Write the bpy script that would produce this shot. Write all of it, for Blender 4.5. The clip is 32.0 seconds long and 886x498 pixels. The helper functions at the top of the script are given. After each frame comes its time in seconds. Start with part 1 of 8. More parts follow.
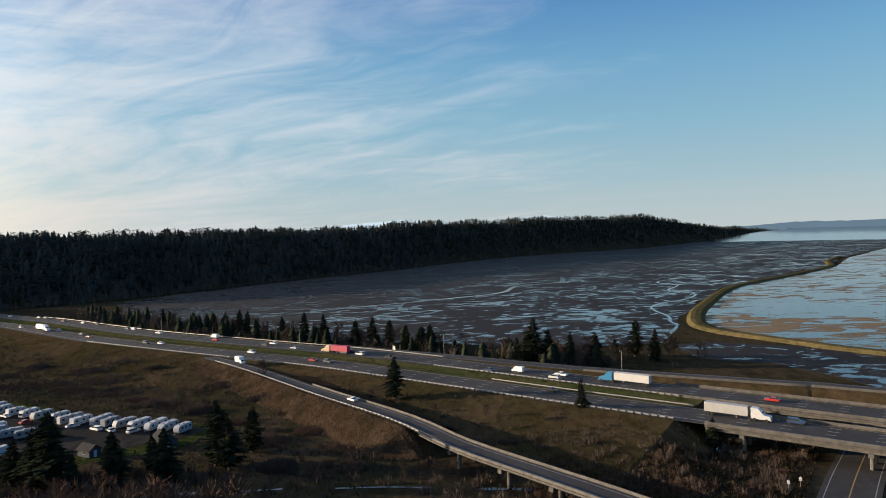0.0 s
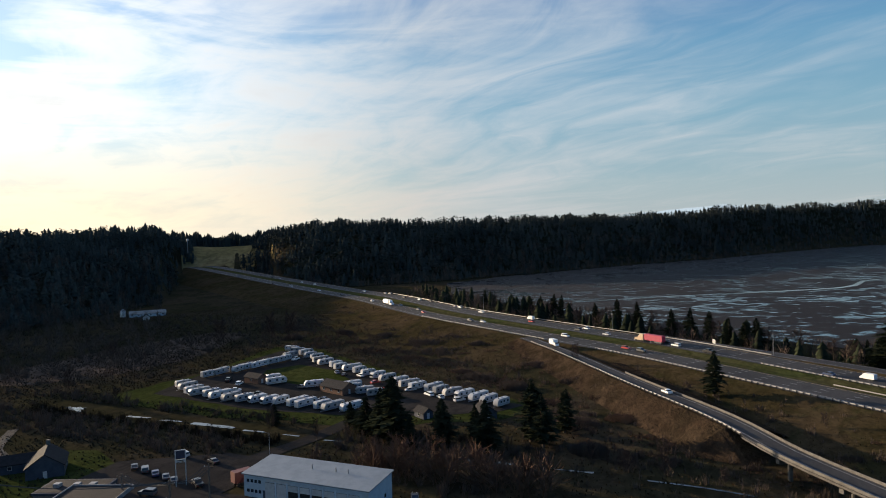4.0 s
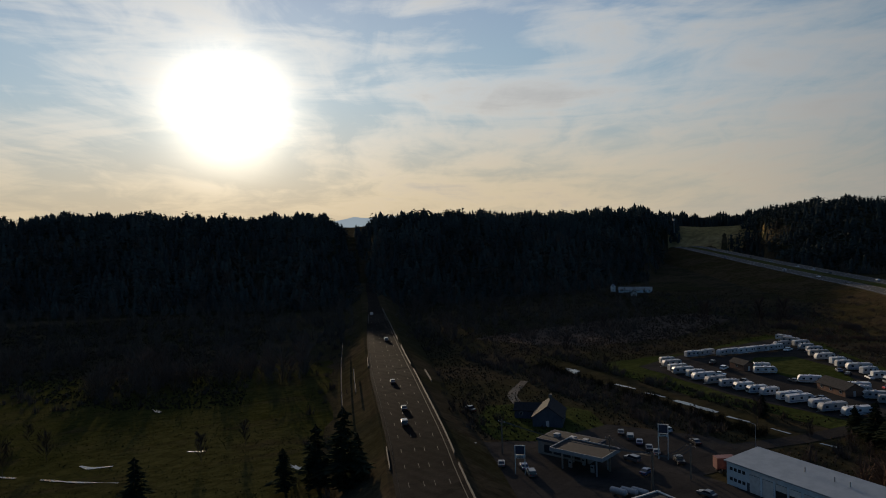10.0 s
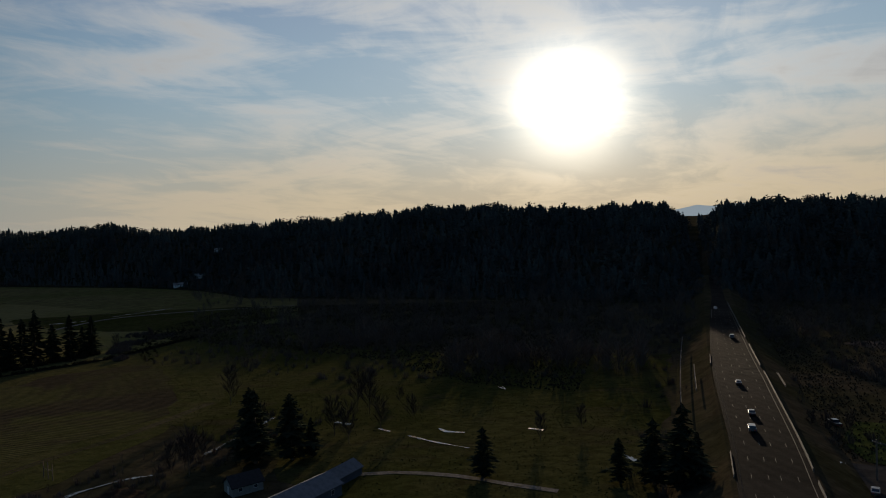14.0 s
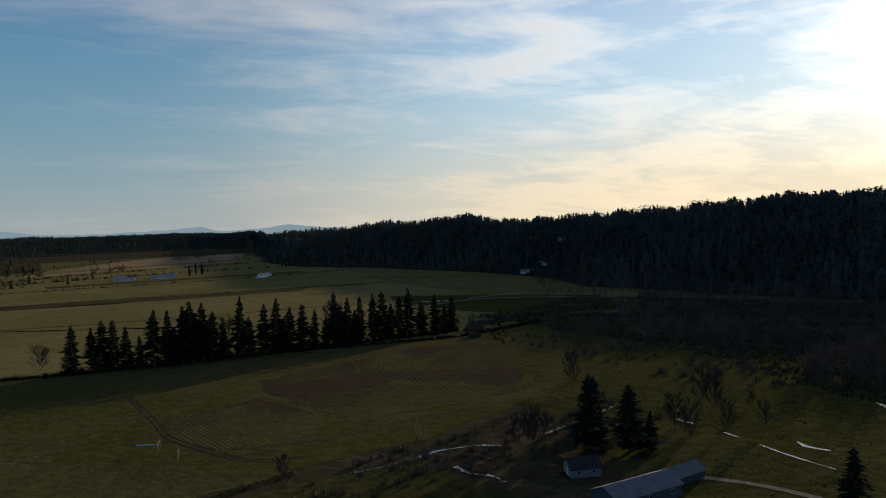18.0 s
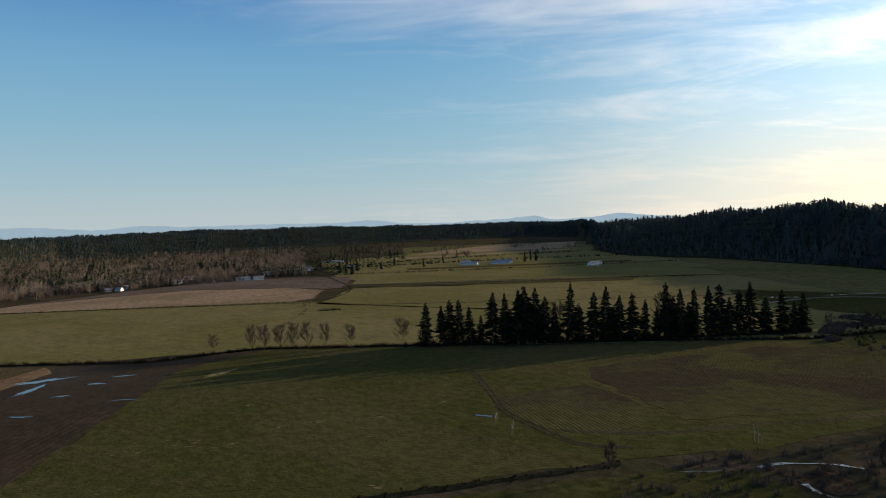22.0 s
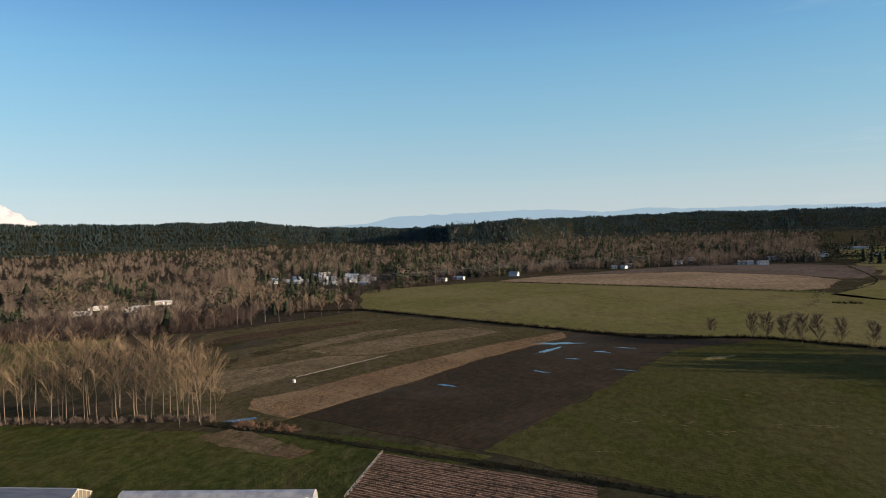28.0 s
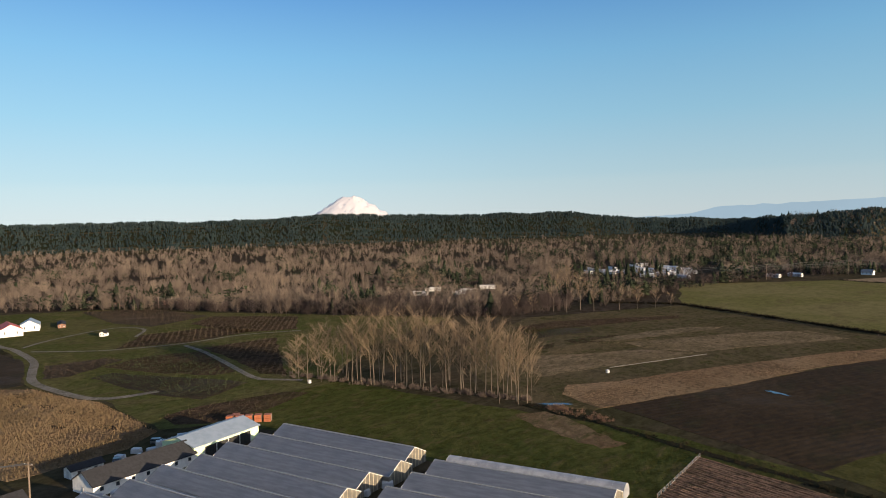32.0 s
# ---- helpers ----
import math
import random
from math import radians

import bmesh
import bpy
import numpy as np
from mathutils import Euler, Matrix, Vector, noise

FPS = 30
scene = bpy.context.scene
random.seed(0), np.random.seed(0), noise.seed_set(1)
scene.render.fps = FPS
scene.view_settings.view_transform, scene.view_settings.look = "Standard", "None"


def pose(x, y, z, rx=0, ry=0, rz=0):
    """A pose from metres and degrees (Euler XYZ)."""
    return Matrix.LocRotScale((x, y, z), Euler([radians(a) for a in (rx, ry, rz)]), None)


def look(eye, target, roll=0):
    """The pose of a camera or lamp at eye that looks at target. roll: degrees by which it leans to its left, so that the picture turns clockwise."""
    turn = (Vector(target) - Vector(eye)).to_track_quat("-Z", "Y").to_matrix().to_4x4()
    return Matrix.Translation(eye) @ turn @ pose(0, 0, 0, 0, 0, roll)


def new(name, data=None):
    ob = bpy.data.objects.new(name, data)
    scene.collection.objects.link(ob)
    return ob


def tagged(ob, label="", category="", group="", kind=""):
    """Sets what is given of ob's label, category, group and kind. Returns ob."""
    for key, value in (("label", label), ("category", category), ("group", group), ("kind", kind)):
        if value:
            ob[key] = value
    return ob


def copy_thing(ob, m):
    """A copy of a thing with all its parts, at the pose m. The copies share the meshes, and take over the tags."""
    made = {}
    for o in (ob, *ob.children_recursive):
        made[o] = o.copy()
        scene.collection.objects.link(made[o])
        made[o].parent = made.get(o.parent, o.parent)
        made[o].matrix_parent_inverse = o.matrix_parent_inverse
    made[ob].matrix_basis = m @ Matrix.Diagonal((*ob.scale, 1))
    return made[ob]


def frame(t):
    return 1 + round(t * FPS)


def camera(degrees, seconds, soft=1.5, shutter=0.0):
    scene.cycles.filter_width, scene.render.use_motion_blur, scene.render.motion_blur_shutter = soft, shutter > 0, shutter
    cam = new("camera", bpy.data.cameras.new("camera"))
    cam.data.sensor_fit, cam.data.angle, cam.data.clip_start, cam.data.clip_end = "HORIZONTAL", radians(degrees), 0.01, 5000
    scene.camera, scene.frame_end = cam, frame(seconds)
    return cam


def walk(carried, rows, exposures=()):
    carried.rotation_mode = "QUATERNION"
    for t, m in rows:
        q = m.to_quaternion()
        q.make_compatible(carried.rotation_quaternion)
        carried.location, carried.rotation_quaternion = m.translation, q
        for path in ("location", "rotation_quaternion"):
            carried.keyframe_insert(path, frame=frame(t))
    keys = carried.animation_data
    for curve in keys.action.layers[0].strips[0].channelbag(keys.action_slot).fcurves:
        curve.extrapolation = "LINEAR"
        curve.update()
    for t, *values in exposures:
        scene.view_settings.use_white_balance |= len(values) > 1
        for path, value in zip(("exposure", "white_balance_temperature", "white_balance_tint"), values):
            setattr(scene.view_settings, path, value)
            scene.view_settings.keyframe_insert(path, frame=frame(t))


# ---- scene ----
cam = camera(65.34, 32.0, soft=1.0)

# ---- camera: a drone hanging 66 m over the valley floor, turning to its left ----
EYE = (0.0, 0.0, 66.0)
TURNS = [  # seconds, heading, tilt, roll in degrees
    (0, 0.04, -1.20, -1.48), (0.5, 3.29, -1.24, -1.47), (1, 6.30, -1.28, -1.45), (1.5, 9.56, -1.32, -1.44), (2, 12.82, -1.38, -1.43),
    (2.5, 16.04, -1.44, -1.45), (3, 19.27, -1.51, -1.47), (3.5, 22.48, -1.59, -1.51), (5.5, 35.00, -1.86, -1.61), (6, 38.15, -1.92, -1.63),
    (6.5, 41.29, -1.96, -1.65), (7, 44.44, -2.00, -1.66), (7.5, 47.58, -2.03, -1.67), (8, 50.75, -2.07, -1.68), (8.5, 53.93, -2.10, -1.69),
    (9, 57.36, -2.13, -1.70), (9.5, 60.98, -2.16, -1.72), (10, 64.45, -2.18, -1.75), (10.5, 67.87, -2.20, -1.78), (11, 71.30, -2.22, -1.82),
    (11.5, 74.72, -2.23, -1.86), (12, 78.14, -2.22, -1.90), (12.5, 81.60, -2.20, -1.96), (13, 85.04, -2.18, -2.03), (13.5, 88.50, -2.15, -2.12),
    (14, 91.95, -2.12, -2.20), (14.5, 95.38, -2.09, -2.27), (16.5, 109.36, -1.98, -2.24), (17, 112.81, -1.95, -2.23), (17.5, 116.28, -1.92, -2.23),
    (18, 119.74, -1.89, -2.25), (18.5, 123.14, -1.87, -2.27), (19, 126.51, -1.85, -2.28), (19.5, 129.87, -1.84, -2.29), (20, 133.23, -1.82, -2.29),
    (20.5, 136.59, -1.80, -2.30), (21, 139.95, -1.79, -2.31), (21.5, 143.31, -1.78, -2.30), (22, 146.69, -1.77, -2.29), (22.5, 150.03, -1.75, -2.25),
    (23, 153.40, -1.74, -2.20), (23.5, 156.79, -1.72, -2.15), (24, 160.16, -1.71, -2.11), (24.5, 163.56, -1.71, -2.08), (25, 166.93, -1.72, -2.04),
    (25.5, 170.31, -1.73, -2.00), (27.5, 183.34, -1.80, -1.87), (28, 186.57, -1.82, -1.83), (28.5, 189.81, -1.83, -1.80), (29, 193.04, -1.86, -1.77),
    (29.5, 196.28, -1.88, -1.74), (30, 199.48, -1.89, -1.72), (30.5, 202.71, -1.90, -1.68), (31, 205.94, -1.90, -1.63), (31.5, 209.16, -1.90, -1.58),
    (32, 212.37, -1.89, -1.52),
]


def gaze(heading, tilt, roll):
    return pose(*EYE, 90 + tilt, 0, heading) @ pose(0, 0, 0, 0, 0, roll)


walk(cam, [(t, gaze(a, b, c)) for t, a, b, c in TURNS],
     exposures=[(0, 1.64), (3, 1.54), (5, 1.39), (6, 1.24), (7.5, 0.94), (9, 0.59), (11, 0.29), (13, 0.19), (14.5, 0.29), (17, 0.79), (19, 1.29), (21, 1.54), (23, 1.69), (25, 1.79), (32, 1.79)])

# ---- sky and sun ----
SUN_HEADING, SUN_HEIGHT = 81.25, 9.05
SUN_WAY = Vector((-math.sin(radians(SUN_HEADING)) * math.cos(radians(SUN_HEIGHT)),
                  math.cos(radians(SUN_HEADING)) * math.cos(radians(SUN_HEIGHT)), math.sin(radians(SUN_HEIGHT))))


class Nodes:
    """Short hand for node trees."""

    def __init__(self, tree):
        self.tree = tree
        tree.nodes.clear()

    def add(self, kind, **sockets):
        n = self.tree.nodes.new(kind)
        for k, v in sockets.items():
            key = int(k[1:]) if k[0] == "i" and k[1:].isdigit() else k.replace("_", " ")
            self.put(n.inputs[key], v)
        return n

    def put(self, socket, v):
        if isinstance(v, bpy.types.NodeSocket):
            self.tree.links.new(v, socket)
        elif isinstance(v, bpy.types.Node):
            self.tree.links.new(v.outputs[0], socket)
        else:
            socket.default_value = v

    def math(self, op, a, b=0.0, clamp=False):
        n = self.add("ShaderNodeMath", i0=a, i1=b)
        n.operation, n.use_clamp = op, clamp
        return n.outputs[0]

    def vmath(self, op, a, b=(0, 0, 0)):
        n = self.add("ShaderNodeVectorMath", i0=a, i1=b)
        n.operation = op
        return n.outputs["Value"] if op in ("DOT_PRODUCT", "LENGTH") else n.outputs[0]

    def mix(self, fac, a, b, blend="MIX"):
        n = self.add("ShaderNodeMix")
        n.data_type, n.blend_type = "RGBA", blend
        self.put(n.inputs[0], fac), self.put(n.inputs[6], a), self.put(n.inputs[7], b)
        return n.outputs[2]

    def ramp(self, fac, lo, hi, smooth=True):
        n = self.add("ShaderNodeMapRange", Value=fac, From_Min=lo, From_Max=hi)
        n.interpolation_type = "SMOOTHSTEP" if smooth else "LINEAR"
        return n.outputs[0]

    def noise(self, vec, scale, detail=4.0, rough=0.55, distort=0.0):
        return self.add("ShaderNodeTexNoise", Vector=vec, Scale=scale, Detail=detail, Roughness=rough,
                        Distortion=distort).outputs[0]

    def scaled(self, vec, loc=(0, 0, 0), rot=(0, 0, 0), scale=(1, 1, 1)):
        return self.add("ShaderNodeMapping", Vector=vec, Location=loc, Rotation=rot, Scale=scale).outputs[0]


def rgb(r, g, b):
    return (r, g, b, 1.0)


def make_world():
    world = bpy.data.worlds.new("sky")
    scene.world = world
    world.use_nodes = True
    n = Nodes(world.node_tree)
    way = n.add("ShaderNodeTexCoord").outputs["Generated"]
    air = n.add("ShaderNodeTexSky")
    air.sky_type, air.sun_disc = "NISHITA", False
    air.sun_elevation, air.sun_rotation = radians(SUN_HEIGHT), radians(360 - SUN_HEADING)
    air.air_density, air.dust_density, air.ozone_density = 1.1, 0.6, 2.2
    sky = air.outputs[0]
    sep = n.add("ShaderNodeSeparateXYZ", Vector=way)
    up = n.math("MAXIMUM", sep.outputs[2], 0.0)
    air_blue = n.mix(n.ramp(up, 0.0, 0.07, False), rgb(0.575, 0.65, 0.67), rgb(0.435, 0.60, 0.67))
    air_blue = n.mix(n.ramp(up, 0.06, 0.15, False), air_blue, rgb(0.285, 0.525, 0.680))
    air_blue = n.mix(n.ramp(up, 0.15, 0.235, False), air_blue, rgb(0.190, 0.435, 0.665))
    air_blue = n.mix(n.ramp(up, 0.235, 0.31, False), air_blue, rgb(0.115, 0.310, 0.600))
    air_blue = n.mix(n.ramp(up, 0.31, 0.75), air_blue, rgb(0.05, 0.16, 0.45))
    base = n.mix(0.90, n.mix(1.0, sky, rgb(0.10, 0.10, 0.12), "MULTIPLY"), air_blue)
    d = n.math("MAXIMUM", n.vmath("DOT_PRODUCT", n.vmath("NORMALIZE", way), tuple(SUN_WAY)), 0.0)
    flat = n.vmath("NORMALIZE", n.vmath("MULTIPLY", way, (1, 1, 0)))
    side = n.vmath("DOT_PRODUCT", flat, tuple(Vector((SUN_WAY.x, SUN_WAY.y, 0)).normalized()))
    # the clear sky is deepest a quarter turn from the sun
    deep = n.math("ADD", 0.89, n.math("MULTIPLY", n.ramp(n.math("MULTIPLY", side, side), 0.0, 0.9), 0.22))
    base = n.mix(1.0, base, n.add("ShaderNodeCombineXYZ", X=deep, Y=deep, Z=deep).outputs[0], "MULTIPLY")
    # high thin cloud in a plane overhead, drawn out in streaks
    lift = n.math("ADD", up, 0.15)
    plane = n.vmath("DIVIDE", way, n.add("ShaderNodeCombineXYZ", X=lift, Y=lift, Z=lift).outputs[0])
    bent = n.add("ShaderNodeTexNoise", Vector=plane, Scale=0.45, Detail=4.0).outputs["Color"]
    plane = n.vmath("ADD", plane, n.vmath("MULTIPLY", n.vmath("SUBTRACT", bent, (0.5, 0.5, 0.5)), (1.1, 1.1, 0)))
    turned = n.scaled(plane, rot=(0, 0, radians(-152)))
    big = n.noise(n.scaled(turned, scale=(0.50, 1.05, 1.0)), 0.75, 6.0, 0.56, 0.5)
    fine = n.noise(n.scaled(turned, scale=(0.75, 1.9, 1.0)), 2.2, 8.0, 0.60, 0.8)
    low_sky = n.vmath("MULTIPLY", n.vmath("NORMALIZE", way), (2.6, 2.6, 15.0))
    layers = n.noise(low_sky, 1.25, 6.0, 0.58, 0.6)
    body = n.math("ADD", n.math("MULTIPLY", big, 0.50), n.math("MULTIPLY", fine, 0.30))
    body = n.math("ADD", body, n.math("MULTIPLY", n.math("SUBTRACT", layers, 0.5), n.math("ADD", 0.15, n.math("MULTIPLY", n.ramp(n.vmath("DOT_PRODUCT", flat, tuple(Vector((SUN_WAY.x, SUN_WAY.y, 0)).normalized())), 0.3, 0.95), 0.62))))
    body = n.math("ADD", body, 0.10)
    drift = n.vmath("DOT_PRODUCT", flat, (-math.sin(radians(74)), math.cos(radians(74)), 0))
    cover = n.ramp(drift, -0.45, 0.80)
    low = n.math("SUBTRACT", 0.66, n.math("MULTIPLY", cover, 0.29))
    veil = n.ramp(body, n.math("SUBTRACT", low, 0.03), n.math("ADD", low, 0.33))
    veil = n.math("MULTIPLY", veil, n.ramp(drift, -0.45, 0.20))
    thin = n.math("MULTIPLY", n.ramp(side, 0.25, 1.0), 0.16)
    veil = n.math("MAXIMUM", veil, thin)
    warm = n.ramp(up, 0.02, 0.20)
    near_sun = n.ramp(side, 0.45, 1.0)
    pale = n.mix(warm, rgb(0.70, 0.685, 0.68), rgb(0.70, 0.74, 0.785))
    gold = n.mix(warm, rgb(0.97, 0.77, 0.49), rgb(0.82, 0.82, 0.80))
    cloud = n.mix(near_sun, pale, gold)
    thick = n.math("MULTIPLY", n.ramp(body, n.math("ADD", low, 0.14), n.math("ADD", low, 0.42)), n.math("ADD", 0.08, n.math("MULTIPLY", near_sun, 0.55)))
    cloud = n.mix(thick, cloud, rgb(0.40, 0.405, 0.42))
    boost = n.math("ADD", 1.0, n.math("MULTIPLY", n.ramp(side, 0.55, 1.0), 0.74))
    cloud = n.mix(1.0, cloud, n.add("ShaderNodeCombineXYZ", X=boost, Y=boost, Z=boost).outputs[0], "MULTIPLY")
    base = n.mix(1.0, base, n.add("ShaderNodeCombineXYZ", X=boost, Y=boost, Z=boost).outputs[0], "MULTIPLY")
    base = n.mix(n.math("MULTIPLY", near_sun, n.math("SUBTRACT", 0.75, n.math("MULTIPLY", warm, 0.42))), base, gold)
    sky_cloud = n.mix(n.math("MULTIPLY", veil, 0.92), base, cloud)
    # the sun's glare through the cloud
    glare = n.math("ADD", n.math("MULTIPLY", n.math("POWER", d, n.math("ADD", 150.0, n.math("MULTIPLY", n.math("ADD", layers, fine), 330.0))), 5.5), n.math("MULTIPLY", n.math("POWER", d, 40.0), 0.55))
    glare = n.math("ADD", glare, n.math("MULTIPLY", n.math("POWER", d, 7.0), 0.08))
    glare = n.math("MULTIPLY", glare, n.math("ADD", n.math("ADD", n.math("MULTIPLY", veil, 0.60), 0.30), n.math("MULTIPLY", fine, 0.40)))
    glare = n.math("MULTIPLY", glare, n.ramp(up, -0.05, 0.10))
    tint = n.mix(1.0, rgb(1.0, 0.90, 0.72), n.add("ShaderNodeCombineXYZ", X=glare, Y=glare, Z=glare).outputs[0], "MULTIPLY")
    total = n.mix(1.0, sky_cloud, tint, "ADD")
    bg = n.add("ShaderNodeBackground", Color=total, Strength=0.34)
    n.add("ShaderNodeOutputWorld", Surface=bg)


make_world()
sun = new("sun", bpy.data.lights.new("sun", "SUN"))
sun.data.energy, sun.data.angle, sun.data.color = 3.9, radians(0.55), (1.0, 0.78, 0.54)
sun.matrix_world = look(SUN_WAY * 900, (0, 0, 0))


# ---- materials ----
def material(name, build):
    m = bpy.data.materials.new(name)
    m.use_nodes = True
    n = Nodes(m.node_tree)
    bsdf = n.add("ShaderNodeBsdfPrincipled")
    n.add("ShaderNodeOutputMaterial", Surface=bsdf)
    build(n, bsdf)
    return m


def plain(name, c1, c2, scale=2.0, rough=0.7, metal=0.0, bump=0.1, spread=0.12, coat=0.0):
    """Painted or worn surface: two tones by noise, a shift by object, fine relief."""
    def build(n, b):
        co = n.add("ShaderNodeTexCoord").outputs["Object"]
        a = n.noise(co, scale, 6.0, 0.6)
        fine = n.noise(co, scale * 9, 3.0, 0.6)
        col = n.mix(n.ramp(a, 0.35, 0.68), rgb(*c1), rgb(*c2))
        rnd = n.add("ShaderNodeObjectInfo").outputs["Random"]
        val = n.math("ADD", n.math("MULTIPLY", rnd, 2 * spread), 1 - spread)
        col = n.mix(1.0, col, n.add("ShaderNodeCombineXYZ", X=val, Y=val, Z=val).outputs[0], "MULTIPLY")
        n.put(b.inputs["Base Color"], col)
        n.put(b.inputs["Roughness"], n.math("ADD", n.math("MULTIPLY", fine, 0.2), rough - 0.1))
        b.inputs["Metallic"].default_value = metal
        b.inputs["Specular IOR Level"].default_value = 0.12 if rough > 0.75 else 0.45
        b.inputs["Coat Weight"].default_value = coat
        if bump:
            n.put(b.inputs["Normal"], n.add("ShaderNodeBump", Strength=bump, Distance=0.05, Height=fine).outputs[0])
    return material(name, build)


def soil(name, c1, c2, c3, big=0.02, mid=0.15, fine=1.4, rough=0.95, bump=0.22, rows=None, gloss=0.0, mixed=(0.42, 0.60), sheen=0.0, mottle=1.0):
    """Ground cover in world metres: broad patches, tufts and grain; rows: heading, spacing, strength of drilled lines."""
    def build(n, b):
        co = n.add("ShaderNodeTexCoord").outputs["Object"]
        a = n.noise(co, big, 6.0, 0.62, 0.6)
        m = n.noise(n.scaled(co, rot=(0, 0, 0.7), scale=(1, 0.45, 1)), mid, 7.0, 0.66, 0.3)
        g = n.noise(co, fine, 5.0, 0.7)
        col = n.mix(n.ramp(a, *mixed), rgb(*c1), rgb(*c2))
        col = n.mix(n.math("MULTIPLY", n.ramp(m, 0.50, 0.66), 0.8), col, rgb(*c3))
        height = n.math("ADD", n.math("MULTIPLY", m, 0.9), n.math("MULTIPLY", g, 0.5))
        if rows:
            turn, gap, force = rows
            w = n.add("ShaderNodeTexWave", Vector=n.scaled(co, rot=(0, 0, radians(turn))), Scale=0.314 / gap, Distortion=2.2, Detail=4.0, Detail_Scale=0.25)
            dark = n.mix(1.0, col, rgb(0.55, 0.52, 0.50), "MULTIPLY")
            col = n.mix(n.math("MULTIPLY", w.outputs[1], force), col, dark)
            height = n.math("SUBTRACT", height, n.math("MULTIPLY", w.outputs[1], force * 0.8))
        fleck = n.noise(n.scaled(co, rot=(0, 0, 0.4), scale=(1, 0.6, 1)), fine * 0.32, 4.0, 0.7, 0.4)
        val = n.math("MULTIPLY", n.math("ADD", n.math("MULTIPLY", g, 0.9), 0.55), n.math("ADD", n.math("MULTIPLY", n.ramp(fleck, 0.32, 0.68), 0.55 * mottle), 1 - 0.28 * mottle))
        col = n.mix(1.0, col, n.add("ShaderNodeCombineXYZ", X=val, Y=val, Z=val).outputs[0], "MULTIPLY")
        n.put(b.inputs["Base Color"], col)
        height = n.math("ADD", height, n.math("MULTIPLY", fleck, 0.5 * mottle))
        if gloss:
            n.put(b.inputs["Roughness"], n.math("SUBTRACT", rough, n.math("MULTIPLY", n.ramp(a, 0.5, 0.7), gloss)))
        else:
            b.inputs["Roughness"].default_value = rough
        b.inputs["Specular IOR Level"].default_value = sheen
        n.put(b.inputs["Normal"], n.add("ShaderNodeBump", Strength=bump, Distance=1.2, Height=height).outputs[0])
    return material(name, build)


def wet(name, mud1, mud2, level, scale, stretch, turn, grass=None, deep=(0.01, 0.013, 0.016)):
    """Flats where water stands in the hollows: the height decides between open water and mud."""
    def build(n, b):
        co = n.add("ShaderNodeTexCoord").outputs["Object"]
        s = n.scaled(co, rot=(0, 0, radians(turn)), scale=(1, stretch, 1))
        a = n.noise(s, scale, 8.0, 0.60, 0.9)
        broad = n.noise(co, scale * 0.20, 5.0, 0.6, 0.8)
        h = n.math("ADD", n.math("MULTIPLY", a, 0.62), n.math("MULTIPLY", broad, 0.38))
        land = n.ramp(h, level - 0.008, level + 0.012)
        col = n.mix(n.ramp(n.noise(co, scale * 5, 7.0, 0.7), 0.40, 0.60), rgb(*mud1), rgb(*mud2))
        if grass:
            col = n.mix(n.ramp(h, level + 0.035, level + 0.06), col, rgb(*grass))
        col = n.mix(land, rgb(*deep), col)
        n.put(b.inputs["Base Color"], col)
        n.put(b.inputs["Roughness"], n.math("ADD", n.math("MULTIPLY", land, 0.62), 0.10))
        n.put(b.inputs["Specular IOR Level"], n.math("SUBTRACT", 0.62, n.math("MULTIPLY", land, 0.55)))
        fine = n.noise(co, 0.9, 4.0, 0.6)
        n.put(b.inputs["Normal"], n.add("ShaderNodeBump", Strength=n.math("ADD", n.math("MULTIPLY", land, 0.34), 0.16), Distance=0.4, Height=fine).outputs[0])
    return material(name, build)


def water_look(name, ripple=0.05, colour=(0.012, 0.016, 0.018)):
    def build(n, b):
        co = n.add("ShaderNodeTexCoord").outputs["Object"]
        b.inputs["Base Color"].default_value = rgb(*colour)
        b.inputs["Roughness"].default_value = 0.08
        b.inputs["Specular IOR Level"].default_value = 0.6
        n.put(b.inputs["Normal"], n.add("ShaderNodeBump", Strength=ripple, Distance=0.2, Height=n.noise(co, 0.7, 4.0)).outputs[0])
    return material(name, build)


def leafy(name, c1, c2, rough=0.85):
    """Foliage or twigs: tone by island and by object."""
    def build(n, b):
        rnd = n.add("ShaderNodeNewGeometry").outputs["Random Per Island"]
        ob = n.add("ShaderNodeObjectInfo").outputs["Random"]
        spot = n.noise(n.add("ShaderNodeTexCoord").outputs["Object"], 0.09, 3.0, 0.6)
        k = n.math("ADD", n.math("MULTIPLY", rnd, 0.35), n.math("MULTIPLY", ob, 0.25))
        k = n.math("ADD", k, n.math("MULTIPLY", n.ramp(spot, 0.3, 0.7), 0.4))
        broad = n.noise(n.add("ShaderNodeTexCoord").outputs["Object"], 0.011, 4.0, 0.6)
        k = n.math("ADD", n.math("MULTIPLY", k, 0.5), n.math("MULTIPLY", n.ramp(broad, 0.36, 0.62), 0.5))
        n.put(b.inputs["Base Color"], n.mix(k, rgb(*c1), rgb(*c2)))
        b.inputs["Roughness"].default_value = rough
        b.inputs["Specular IOR Level"].default_value = 0.0
    return material(name, build)


